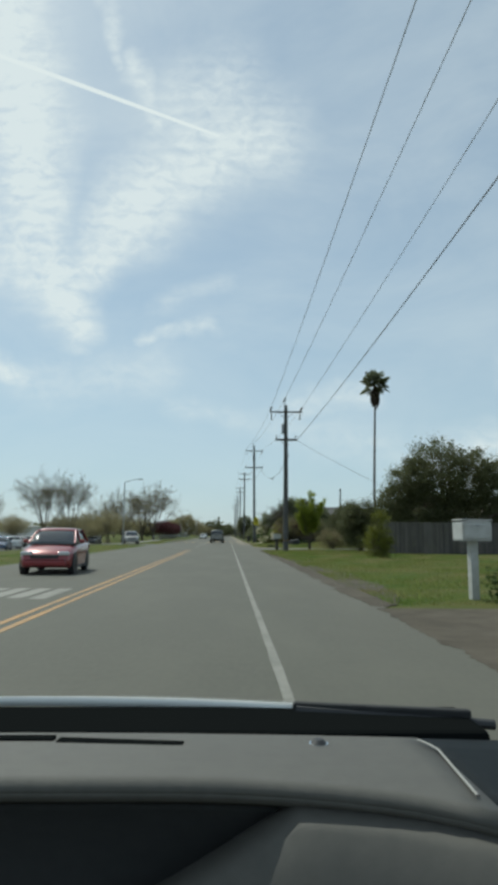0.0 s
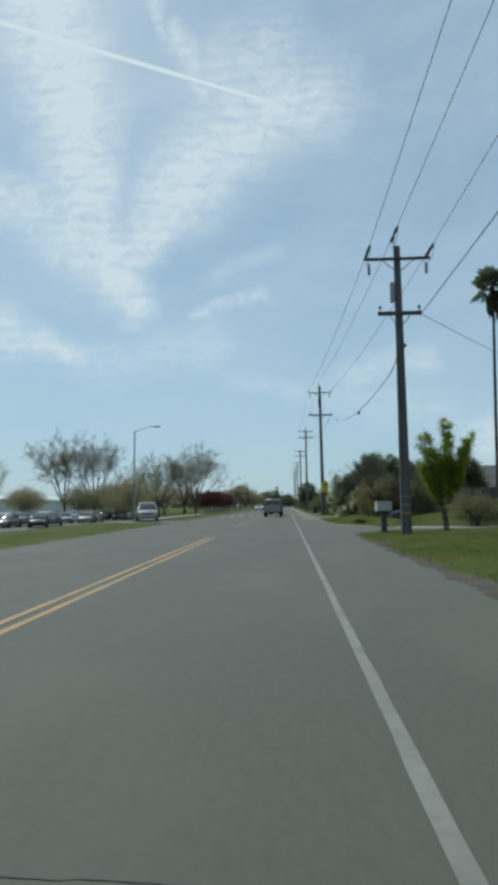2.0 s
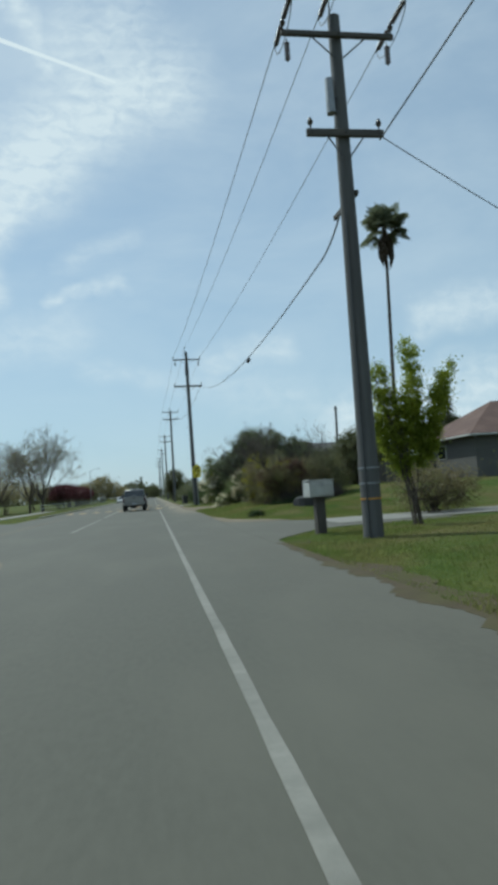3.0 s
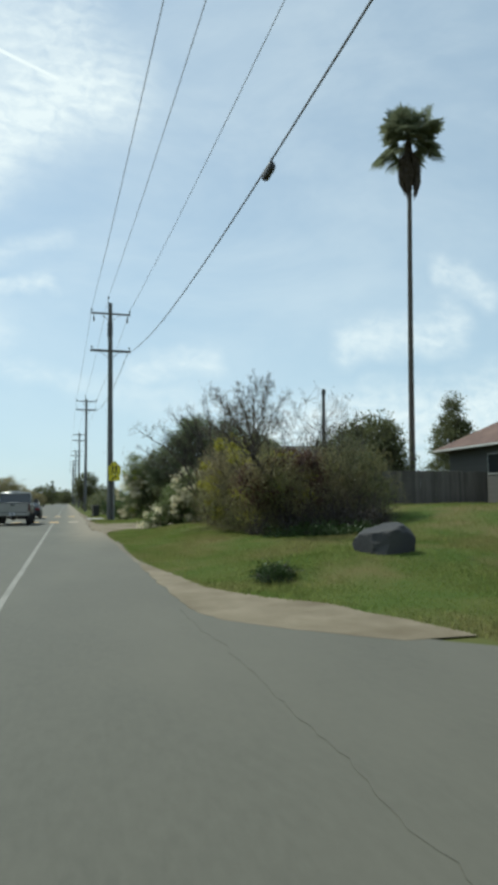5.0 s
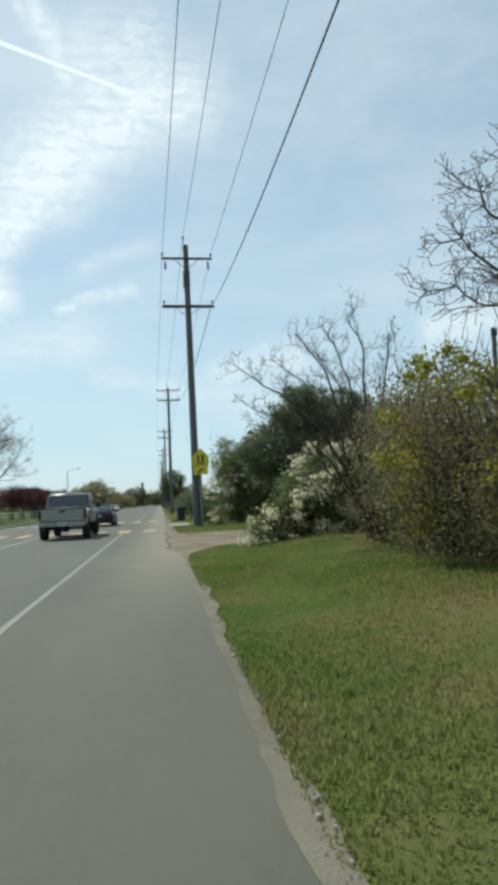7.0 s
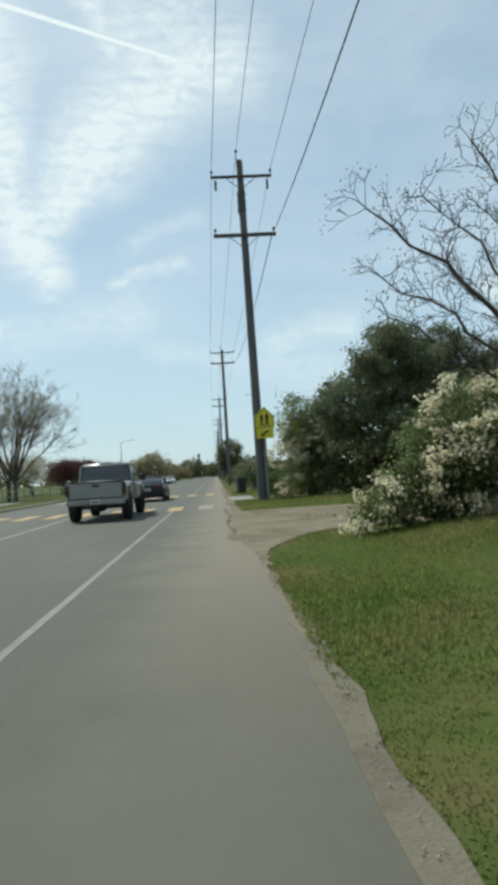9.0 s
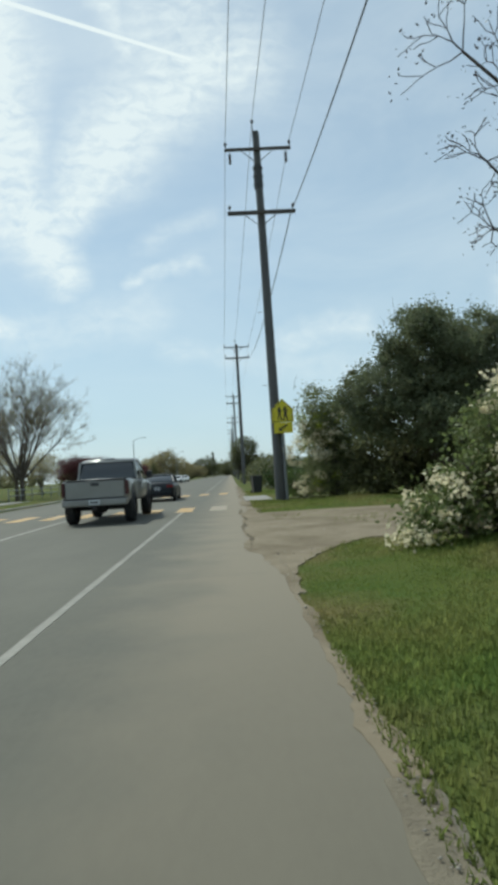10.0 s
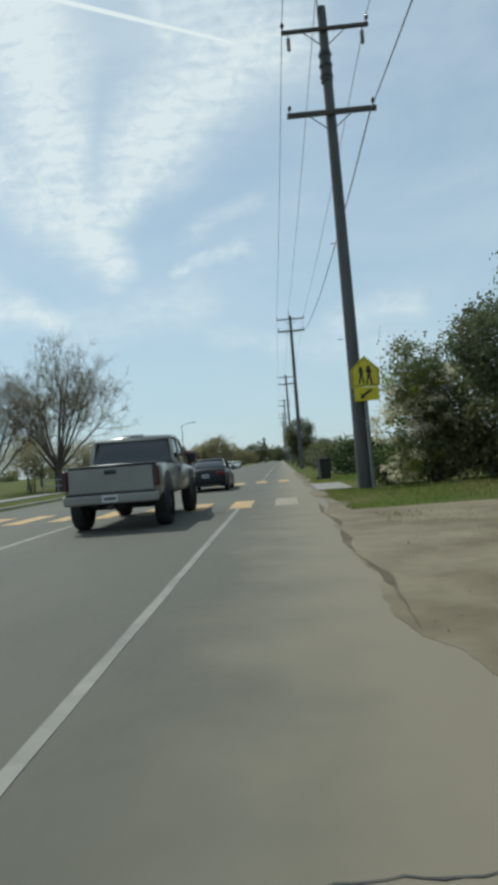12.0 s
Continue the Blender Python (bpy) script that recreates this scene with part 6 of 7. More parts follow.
# ---- palm ----
def palm(name, label, x, y, trunk_h, crown_r, seed, lean=(0.0, 0.0), fronds=46):
    rng = np.random.default_rng(seed)
    t = thing(name, label, "palm tree", x, y, 0.0)
    zs = np.linspace(-0.05, trunk_h, 40)
    pts = [(lean[0] * (max(z, 0.0) / trunk_h) ** 1.5, lean[1] * (max(z, 0.0) / trunk_h) ** 1.5, z) for z in zs]
    rad = 0.19 + 0.15 * np.exp(-zs / 1.2) - 0.06 * zs / trunk_h + 0.008 * (np.arange(40) % 2)
    v, f = tube(pts, rad, 14)
    mesh_object("trunk", v, f, PALM_BARK, t, smooth=True)
    top = np.array(pts[-1])
    # hanging skirt of dead fronds
    segs = []
    for k in range(130):
        a = rng.uniform(0, 2 * math.pi)
        z0 = rng.uniform(0.5, 1.7)
        r0 = 0.25
        p0 = top + np.array([math.cos(a) * r0, math.sin(a) * r0, z0])
        ln = rng.uniform(0.9, 2.1)
        p1 = p0 + np.array([math.cos(a) * 0.38, math.sin(a) * 0.38, -ln * 0.45])
        p2 = p1 + np.array([-math.cos(a) * 0.28, -math.sin(a) * 0.28, -ln * 0.55])
        segs += [(*p0, *p1, 0.05, 0.10), (*p1, *p2, 0.10, 0.02)]
    v, f = frustums(segs, 4)
    mesh_object("skirt", v, f, DEAD_FROND, t, "hanging brown dead fronds under the crown")
    v, f = tube([top + np.array([0, 0, z]) for z in (-0.1, 0.6, 1.4, 2.5)], [0.22, 0.28, 0.32, 0.12], 12)
    mesh_object("heart", v, f, DEAD_FROND, t)
    head = top + np.array([0, 0, 2.5])
    V, F = [], []
    stalks = []
    base = 0
    for k in range(fronds):
        az = k * 2.39996 + rng.uniform(-0.2, 0.2)
        el = math.radians(-42 + 130 * rng.random())
        d = np.array([math.cos(az) * math.cos(el), math.sin(az) * math.cos(el), math.sin(el)])
        stalk = crown_r * rng.uniform(0.25, 0.64)
        hub = head + d * stalk
        stalks.append((*head, *hub, 0.035, 0.022))
        side = np.cross(d, [0, 0, 1.0])
        side /= np.linalg.norm(side) + 1e-6
        nrm = np.cross(side, d)
        R = crown_r * rng.uniform(0.34, 0.46)
        nl = 22
        for i in range(nl):
            th = math.radians(-105 + 210 * i / (nl - 1))
            out = d * math.cos(th) + side * math.sin(th)
            ln = R * (0.72 + 0.28 * math.cos(th)) * rng.uniform(0.75, 1.12)
            w = R * 0.052
            across = np.cross(out, nrm)
            across /= np.linalg.norm(across)
            mid = hub + out * ln * 0.6 + nrm * 0.04 * (-1) ** i
            tip = hub + out * ln - np.array([0, 0, ln * (0.10 + 0.16 * abs(math.sin(th)))])
            V += [hub - across * w * 0.25, hub + across * w * 0.25, mid + across * w, tip, mid - across * w]
            F.append((base, base + 1, base + 2, base + 3, base + 4))
            base += 5
    mesh_object("crown", np.array(V), np.array(F), FROND, t, "fan-shaped dark green fronds")
    v, f = frustums(stalks, 5)
    mesh_object("stalk_tuft", v, f, FROND, t)
    return t


palm("palm_tree", "very tall fan palm with slender dark trunk", 21.0, 95.2, 21.6, 2.75, 5, (0.45, 0.0), 62)
palm("palm_tree", "small fan palm far beyond the road", -6.2, 394.0, 8.5, 1.25, 6, (0.0, 0.0), 30)

# ---- trees and shrubs, right-hand side of the road ----
shrub("oak_tree", "big dark evergreen tree behind the fence", "tree", 101, 16.0, 50.5, [(0, 0, 6.1, 2.7, 2.2, 2.8), (-2.0, 0, 5.6, 1.8, 1.8, 1.7), (-3.4, 0.2, 3.9, 1.3, 1.5, 1.5), (-1.2, 0, 3.4, 2.8, 1.8, 1.9), (2.8, 0.2, 5.7, 2.4, 2.2, 2.5), (5.4, 0.2, 5.0, 2.4, 2.2, 2.6), (2.6, 0, 3.0, 3.4, 1.8, 2.0), (6.4, 0, 2.8, 2.6, 1.8, 2.0)], LEAF_DARK, 1900, 60, 0.28, 0.14, stems=3, stem_r=0.12, stem_mat=TWIG, shell=0.35)
shrub("shrub", "dark tall shrub behind the fence end", "shrub", 121, 10.0, 51.5, [(0, 0, 2.0, 1.3, 1.2, 1.9), (-0.7, 0.2, 2.4, 0.9, 0.9, 1.5), (0.9, 0, 2.5, 0.9, 0.9, 1.6)], LEAF_DARK, 420, 50, 0.22, 0.13, stems=6, stem_r=0.04, stem_mat=TWIG, shell=0.35)
shrub("shrub", "dark rounded shrub beyond the fence", "shrub", 102, 16.0, 62.0, [(0, 0, 2.4, 2.2, 2.2, 2.0), (2.4, 1, 2.0, 2.0, 1.8, 1.8), (-2.0, 0.5, 1.6, 1.6, 1.6, 1.4)], LEAF_DARK, 330, 40, 0.25, 0.16)
PLUMES = ((-1.25, 4.2), (-0.85, 4.5), (-0.02, 5.1), (0.28, 4.9), (1.22, 4.35), (0.85, 4.0), (-1.30, 3.1), (-0.95, 2.7), (0.15, 3.3), (0.62, 3.0), (-0.45, 3.4))
plume_blobs = [(0.95 * tx * u, 0.3 * math.sin(tx * 5) * u, 1.0 + (tz - 1.0) * u, 0.27 - 0.12 * u, 0.30 - 0.12 * u, 0.42 - 0.08 * u) for tx, tz in PLUMES for u in (0.45, 0.6, 0.75, 0.88, 0.98)]
shrub("young_tree", "small fresh green tree beside the utility pole", "tree", 103, 6.9, 58.2, plume_blobs, LEAF_FRESH, 900, 34, 0.09, 0.075, stems=11, stem_r=0.028)
shrub("shrub", "brown-green bush beside the driveway", "shrub", 104, 9.4, 63.5, [(0, 0, 1.0, 1.2, 1.0, 0.9), (1.2, 0.3, 0.8, 1.0, 0.9, 0.8)], LEAF_BROWN, 160, 40, 0.2, 0.09)
shrub("shrub", "yellow-green bush by the fence", "shrub", 105, 8.2, 37.5, [(0, 0, 1.0, 0.75, 0.7, 1.0), (0.1, 0.1, 2.1, 0.4, 0.4, 0.8)], LEAF_YOUNG, 150, 36, 0.16, 0.10)
shrub("shrub", "dark green weedy bush at the mailbox foot", "shrub", 106, 5.35, 12.9, [(0, 0, 0.35, 0.55, 0.5, 0.40), (0.5, -0.2, 0.4, 0.5, 0.5, 0.42)], LEAF_GREEN, 90, 30, 0.12, 0.09, stems=5, stem_r=0.02)
thicket = "tangled brownish thicket with bare twigs and some leaves"
shrub("thicket", thicket, "shrub", 107, 6.75, 81.7, [(0, 0, 1.6, 1.4, 1.8, 1.7), (0.4, 2.0, 1.9, 1.4, 1.6, 1.9), (0.6, 4.0, 1.7, 1.3, 1.4, 1.7)], LEAF_BROWN, 760, 62, 0.24, 0.064, extra=[(LEAF_YELLOW, 28, [(-0.7, -0.6, 2.1, 0.9, 1.0, 1.4)], 0.075, "yellow_leaves", "yellowing leaves")], stems=14, stem_r=0.045, twigs=420)
shrub("thicket", thicket, "shrub", 108, 8.4, 80.3, [(0, 0, 1.4, 1.6, 1.6, 1.6), (1.8, 0.6, 1.5, 1.6, 1.6, 1.6), (-1.2, -0.6, 1.3, 1.2, 1.2, 1.3), (-1.7, -1.5, 1.9, 0.75, 0.8, 0.75), (-2.1, -2.2, 2.2, 0.5, 0.5, 0.5)], LEAF_BROWN, 820, 62, 0.24, 0.064, extra=[(LEAF_RED, 80, [(-0.6, -0.6, 1.9, 0.9, 0.8, 1.1), (-1.8, -1.6, 2.0, 0.7, 0.7, 0.7)], 0.09, "red_leaves", "reddish dead leaves"), (LEAF_YELLOW, 18, [(-1.2, -0.7, 1.5, 1.1, 0.9, 1.4)], 0.075, "yellow_leaves", "yellowing leaves")], stems=14, stem_r=0.045, twigs=420)
shrub("thicket", "dark olive thicket with many thin stems", "shrub", 109, 10.1, 81.2, [(0, 0, 1.6, 1.2, 1.5, 1.8), (0.7, 1.0, 1.6, 1.0, 1.3, 1.9)], LEAF_OLIVE, 460, 50, 0.26, 0.09, stems=12, twigs=220)
shrub("shrub", "dense dark green shrub beside the flowering one", "shrub", 110, 8.4, 91.8, [(0, 0, 1.9, 1.3, 1.6, 1.8), (-0.3, 1.4, 1.5, 1.1, 1.1, 1.5), (0.6, -1.0, 2.2, 1.2, 1.3, 1.9)], LEAF_OLIVE, 360, 40, 0.22, 0.11, stems=10, twigs=120)
shrub("flowering_shrub", "arching shrub covered in creamy white blossom", "shrub", 111, 5.8, 90.4, [(0.35, 0, 1.25, 0.90, 1.05, 1.05), (-1.15, -0.4, 0.50, 0.48, 0.5, 0.28), (-0.55, -0.3, 0.80, 0.50, 0.55, 0.55), (0.9, 0.2, 1.85, 0.80, 0.95, 0.95), (0.05, -0.3, 1.55, 0.42, 0.55, 0.50), (1.7, 0.0, 1.3, 0.9, 0.9, 1.1)], LEAF_BLOSSOM, 520, 36, 0.18, 0.085, extra=[(LEAF_SAGE, 60, None, 0.08, "young_leaves", "pale green leaves"), (PETAL, 120, [(-1.35, -0.5, 0.42, 0.45, 0.5, 0.26), (-0.95, -0.45, 0.70, 0.45, 0.5, 0.40), (-0.45, -0.5, 1.05, 0.45, 0.5, 0.45), (-0.05, -0.5, 1.55, 0.5, 0.55, 0.55), (0.6, -0.45, 2.05, 0.8, 0.8, 0.9), (0.4, -0.8, 1.2, 0.9, 0.6, 0.8), (1.5, -0.5, 1.8, 0.8, 0.65, 1.1)], 0.088, "blossom", "creamy white blossom clusters")], stems=12, shell=0.5)
shrub("oak_tree", "big dark evergreen oak with dense crown", "tree", 112, 9.9, 105.5, lobed(np.random.default_rng(312), [(0, 0, 4.9, 2.8, 2.6, 2.0), (-2.2, -0.6, 3.9, 1.9, 1.9, 1.6), (2.6, 0.2, 4.4, 2.6, 2.4, 2.1), (0.4, -0.8, 2.9, 3.2, 2.2, 1.7), (-0.6, 0.4, 5.5, 1.6, 1.6, 1.1), (1.4, 0.2, 5.7, 1.2, 1.2, 0.9), (4.6, 0, 3.4, 2.4, 2.2, 2.2)], 70, 0.62), LEAF_OAK, 1900, 56, 0.20, 0.115, extra=[(LEAF_OLIVE, 260, None, 0.105, "young_leaves", "lighter olive leaves")], stems=10, stem_r=0.14, shell=0.45, twigs=90)
shrub("tall_shrub", "tall loose olive shrub with scattered white blossom", "shrub", 113, 6.0, 109.2, [(0, 0, 1.9, 1.3, 1.2, 1.9), (-0.2, 0, 3.6, 1.0, 1.0, 1.3), (0.9, 0.3, 3.0, 1.2, 1.1, 1.4), (1.9, 0.2, 1.9, 1.3, 1.2, 1.9), (0.7, 0.5, 1.0, 1.6, 1.0, 1.0)], LEAF_SAGE, 560, 40, 0.2, 0.12, extra=[(PETAL, 80, [(-0.9, -0.6, 1.6, 0.8, 0.6, 1.6), (0.6, -0.8, 2.3, 1.1, 0.6, 1.4)], 0.07, "blossom", "white blossom clusters"), (LEAF_FRESH, 50, None, 0.10, "young_leaves", "fresh green leaves")], stems=10, twigs=90)
shrub("shrub", "low green bush at the pole foot", "shrub", 114, 4.9, 110.6, [(0, 0, 0.6, 0.8, 0.7, 0.6), (0.7, 0.4, 0.9, 0.8, 0.7, 0.8)], LEAF_GREEN, 130, 36, 0.16, 0.09)
rngh = np.random.default_rng(8)
for k, (x, y, h) in enumerate([(5.6, 124.0, 1.7), (5.3, 129.0, 1.9), (5.2, 135.0, 2.1), (5.4, 142.0, 1.9), (5.0, 150.0, 2.2), (5.3, 160.0, 2.4), (5.0, 172.0, 2.6), (5.2, 186.0, 2.8), (5.0, 205.0, 3.0), (5.4, 230.0, 3.2), (5.0, 262.0, 3.4)]):
    shrub("hedge_bush", "dark rounded hedge bush along the verge", "shrub", 130 + k, x, y, [(0, 0, h * 0.5, 1.6, 2.4 + y * 0.008, h * 0.5), (0.8, 2.0, h * 0.55, 1.5, 2.4 + y * 0.01, h * 0.55)], LEAF_DARK if k % 3 else LEAF_DEEP, 150, 26, 0.3, 0.2, group="hedge bushes along the verge")
shrub("round_tree", "round-headed dark tree far along the road", "tree", 150, 3.9, 172.0, [(0, 0, 4.2, 1.7, 1.8, 1.9), (-0.6, 0.5, 3.0, 1.4, 1.5, 1.2)], LEAF_DARK, 260, 34, 0.28, 0.2, stems=6, stem_r=0.12)

twig_tree = bare_tree("bare_tree", "thin leafless young tree above the thicket", 202, 5.0, BARK, TWIG, (5, 5, 5, 5), thin=0.0042, wander=0.27, buds=LEAF_DEAD, bud_count=1800, bud_size=0.045, bud_jit=0.04, spread=0.75, trunk=0.3, r=0.05)
twig_tree.matrix_basis = pose(9.4, 82.4, 0.1, 0, 0, 120)
twig_tree.scale = (0.9, 0.9, 1.1)


def limb_tree(name, label, seed, x, y, limbs, mat, twig_mat, fork=None, r_trunk=0.0, twig=1.0, each=4, along=5, buds=4):
    """A leafless tree whose long limbs lean out from one foot, or from a fork above it. limbs: rows of tip (world) and foot radius."""
    rng = np.random.default_rng(seed)
    t = thing(name, label, "tree", x, y, 0.0)
    thick, fine, tips = [], [], []
    if fork:
        top = np.array(fork)
        rise = [top * np.array([u ** 2.6, u ** 2.6, u]) - np.array([0, 0, 0.05 * (u == 0)]) for u in np.linspace(0, 1, 7)]
        thick += [(*rise[i], *rise[i + 1], r_trunk * (1.2 - 0.05 * i), r_trunk * (1.15 - 0.05 * i)) for i in range(6)]
    for tx, ty, tz, r in limbs:
        tip = np.array([tx - x, ty - y, tz])
        foot = np.array([rng.normal() * 0.1, rng.normal() * 0.1, -0.05]) if not fork else top * rng.uniform(0.94, 1.0)
        mid = np.array([tip[0] * 0.22, tip[1] * 0.22, tip[2] * 0.74]) if not fork else top + (tip - top) * np.array([0.42, 0.42, 0.55])
        n = 16
        line = [(1 - u) ** 2 * foot + 2 * u * (1 - u) * mid + u * u * tip + rng.normal(size=3) * 0.035 for u in np.linspace(0, 1, n)]
        for i in range(n - 1):
            ra, rb = max(0.009, r * (1 - 0.9 * i / n)), max(0.008, r * (1 - 0.9 * (i + 1) / n))
            thick.append((*line[i], *line[i + 1], ra, rb))
            if i < along:
                continue
            way = line[i + 1] - line[i]
            way /= np.linalg.norm(way)
            for _ in range(each):
                d = way * 0.7 + rng.normal(size=3) * 0.55 + np.array([0, 0, 0.25])
                d /= np.linalg.norm(d)
                grow(rng, line[i + 1], d, twig * rng.uniform(0.22, 0.62) * (1.2 - 0.7 * i / n), 0.009, 3, 4, fine, tips, (3, 3, 3, 4), 0.10, 0.26, 0.8)
    v, f = frustums(thick, 7)
    mesh_object("trunk", v, f, mat, t, smooth=True)
    seg = np.array(fine)[:, :8]
    seg[:, 6:8] = np.maximum(seg[:, 6:8] * 0.75, 0.0035)
    v, f = frustums(seg, 3)
    mesh_object("crown", v, f, twig_mat, t, "bare thin upturned twigs")
    tp = np.array(tips)
    c = np.repeat(tp, buds, 0) + rng.normal(size=(len(tp) * buds, 3)) * 0.035
    v, f = leaf_cards(rng, c, 0.009 * buds)
    mesh_object("foliage", v, f, LEAF_DEAD, t, "tiny dry buds")
    return t


limb_tree("bare_tree", "leafless tree leaning its limbs over the verge", 203, 6.7, 86.4, [(3.45, 85.0, 4.0, 0.06), (3.6, 85.05, 3.3, 0.045), (3.75, 85.3, 2.9, 0.03), (4.75, 85.1, 4.7, 0.05), (4.25, 85.4, 4.3, 0.04), (5.4, 85.4, 5.0, 0.05), (6.2, 86.0, 5.6, 0.05), (5.6, 87.0, 4.8, 0.04), (7.3, 86.4, 5.1, 0.05), (4.6, 85.9, 3.6, 0.035)], BARK, TWIG, buds=3)
limb_tree("bare_tree", "leafless spreading tree with fine brown twigs", 201, 7.6, 80.8, [(4.31, 77.30, 3.55, 0.036), (4.64, 78.23, 3.45, 0.024), (4.80, 77.92, 4.44, 0.032), (4.63, 76.76, 4.11, 0.032), (5.42, 78.23, 4.05, 0.024), (5.55, 77.69, 4.60, 0.030), (5.25, 76.53, 3.94, 0.024), (5.87, 77.30, 4.64, 0.034), (6.62, 78.23, 4.96, 0.026), (6.17, 76.91, 4.46, 0.030), (6.96, 77.69, 4.41, 0.030), (6.54, 76.99, 3.51, 0.024)], BARK, PALE_TWIG, fork=(-1.8, -3.45, 2.62), r_trunk=0.045, twig=0.74, each=4, along=4, buds=2)
shrub("conifer_tree", "dark pointed conifer behind the house", "tree", 115, 31.0, 106.0, [(0, 0, 3.2, 2.2, 2.2, 2.4), (0, 0, 5.8, 1.6, 1.6, 1.9), (0, 0, 7.8, 0.95, 0.95, 1.5), (0, 0, 9.3, 0.4, 0.4, 0.9)], LEAF_DARK, 560, 40, 0.24, 0.18, stems=3, stem_r=0.14)

# ---- trees, far side ----
budded = vase_tree("budding_tree", "tall leafless tree with fanning dark limbs and buds", 211, 13.0, BARK, PALE_TWIG, buds=LEAF_TAN, bud_count=9000, group="trees along the parking lot")
budded.matrix_basis = pose(-16.1, 137.0, ground_at(-16.1, 137.0) - 0.03, 0, 0, 0)
budded2 = vase_tree("bare_tree", "tall leafless tree with fine twigs", 212, 13.0, BARK, PALE_TWIG, limbs=9, thin=0.011, buds=LEAF_TAN, bud_count=7000, group="trees along the parking lot")
budded2.matrix_basis = pose(-19.5, 146.0, ground_at(-19.5, 146.0) - 0.03, 0, 0, 60)
for x, y, s, a, src in ((-37.6, 133.5, 1.22, 30, budded2), (-33.2, 136.0, 1.16, 150, budded2), (-68.0, 128.0, 0.9, 75, budded2), (-40.0, 90.0, 0.7, 190, budded2), (-23.0, 140.0, 0.95, 220, budded), (-45.0, 118.0, 0.78, 80, budded2), (-52.0, 104.0, 0.75, 200, budded2), (-47.0, 96.0, 0.6, 310, budded), (-58.0, 122.0, 0.8, 20, budded2), (-30.0, 170.0, 0.8, 120, budded), (-64.0, 110.0, 0.8, 250, budded2)):
    c = copy_thing(src, pose(x, y, ground_at(x, y) - 0.03, 0, 0, a))
    c.scale = (s, s, s)
low = shrub("blossom_tree", "low rounded tree with tan spring foliage", "tree", 221, -24.0, 120.0, [(0, 0, 2.9, 2.4, 2.4, 1.2), (1.2, 0.6, 2.6, 1.8, 1.8, 1.0), (-1.3, -0.4, 2.7, 1.7, 1.7, 1.0), (0.3, 0.2, 3.7, 1.3, 1.3, 0.9)], LEAF_TAN, 420, 26, 0.40, 0.10, stems=6, stem_r=0.055, stem_mat=PALE_BARK, group="low trees in the lot", twigs=160)
low.location.z = ground_at(-24.0, 120.0)
for x, y, s in ((-27.5, 128.0, 1.35), (-21.0, 113.0, 1.25), (-33.0, 127.0, 1.2), (-29.0, 140.0, 1.3), (-24.5, 152.0, 1.3), (-42.0, 128.0, 1.15), (-49.0, 122.0, 1.05), (-56.0, 120.0, 1.1), (-22.0, 163.0, 1.2), (-62.0, 104.0, 1.1), (-36.0, 150.0, 1.3), (-46.0, 138.0, 1.2)):
    c = copy_thing(low, pose(x, y, ground_at(x, y) - 0.03, 0, 0, x * 31 % 360))
    c.scale = (s, s, s)
plum = shrub("plum_tree", "small purple-leaved plum tree on the lawn", "tree", 222, -16.8, 158.0, [(0, 0, 2.9, 1.7, 1.7, 1.3), (0.6, 0.5, 3.3, 1.2, 1.2, 1.0), (-0.7, -0.3, 2.6, 1.2, 1.2, 0.9)], LEAF_PURPLE, 220, 36, 0.26, 0.14, stems=6, stem_r=0.06, group="row of plum trees")
for k in range(11):
    c = copy_thing(plum, pose(-16.9 - 0.25 * k + (k % 2) * 0.5, 165.0 + 7.0 * k, 0.05, 0, 0, k * 67))
    c.scale = (1 + 0.03 * (k % 3),) * 3
tan_mass = shrub("broad_tree", "broad tree with brownish early spring foliage", "tree", 223, -20.0, 300.0, [(0, 0, 4.0, 5.0, 5.0, 3.2), (4.0, 3.0, 3.2, 4.0, 4.0, 2.6), (-4.5, 2, 3.4, 4.0, 4.0, 2.6), (0.5, 0, 6.2, 2.6, 2.6, 1.8)], LEAF_TAN, 420, 34, 0.5, 0.34, stems=8, stem_r=0.2)
copy_thing(tan_mass, pose(-28.0, 318.0, 0, 0, 0, 100))
copy_thing(tan_mass, pose(-13.5, 330.0, 0, 0, 0, 200)).scale = (0.75, 0.75, 0.75)
dark_far = shrub("dark_tree", "dark rounded tree far beyond the road", "tree", 224, -9.5, 380.0, [(0, 0, 4.0, 4.5, 4.0, 3.4), (3.0, 0, 3.2, 3.4, 3.4, 2.6), (-3.5, 0.5, 3.0, 3.4, 3.4, 2.6)], LEAF_DARK, 320, 34, 0.5, 0.34, stems=6, stem_r=0.2)
copy_thing(dark_far, pose(10.0, 340.0, 0, 0, 0, 70))
copy_thing(dark_far, pose(14.0, 300.0, 0, 0, 0, 170))
copy_thing(dark_far, pose(-34.0, 270.0, 0, 0, 0, 170)).scale = (0.8, 0.8, 0.9)
copy_thing(dark_far, pose(0.0, 460.0, 0, 0, 0, 270)).scale = (1.5, 1.0, 1.2)
dark_far.scale = (1.1, 1.1, 1.3)
tan_mass.scale = (1.1, 1.1, 1.3)
fir = shrub("conifer_tree", "small dark pointed conifer far along the road", "tree", 225, -25.0, 262.0, [(0, 0, 2.4, 1.5, 1.5, 1.8), (0, 0, 4.4, 1.0, 1.0, 1.6), (0, 0, 6.0, 0.5, 0.5, 1.2)], LEAF_DARK, 150, 30, 0.24, 0.2, stems=3, stem_r=0.1)
copy_thing(fir, pose(-21.0, 275.0, 0, 0, 0, 90)).scale = (0.9, 0.9, 0.85)


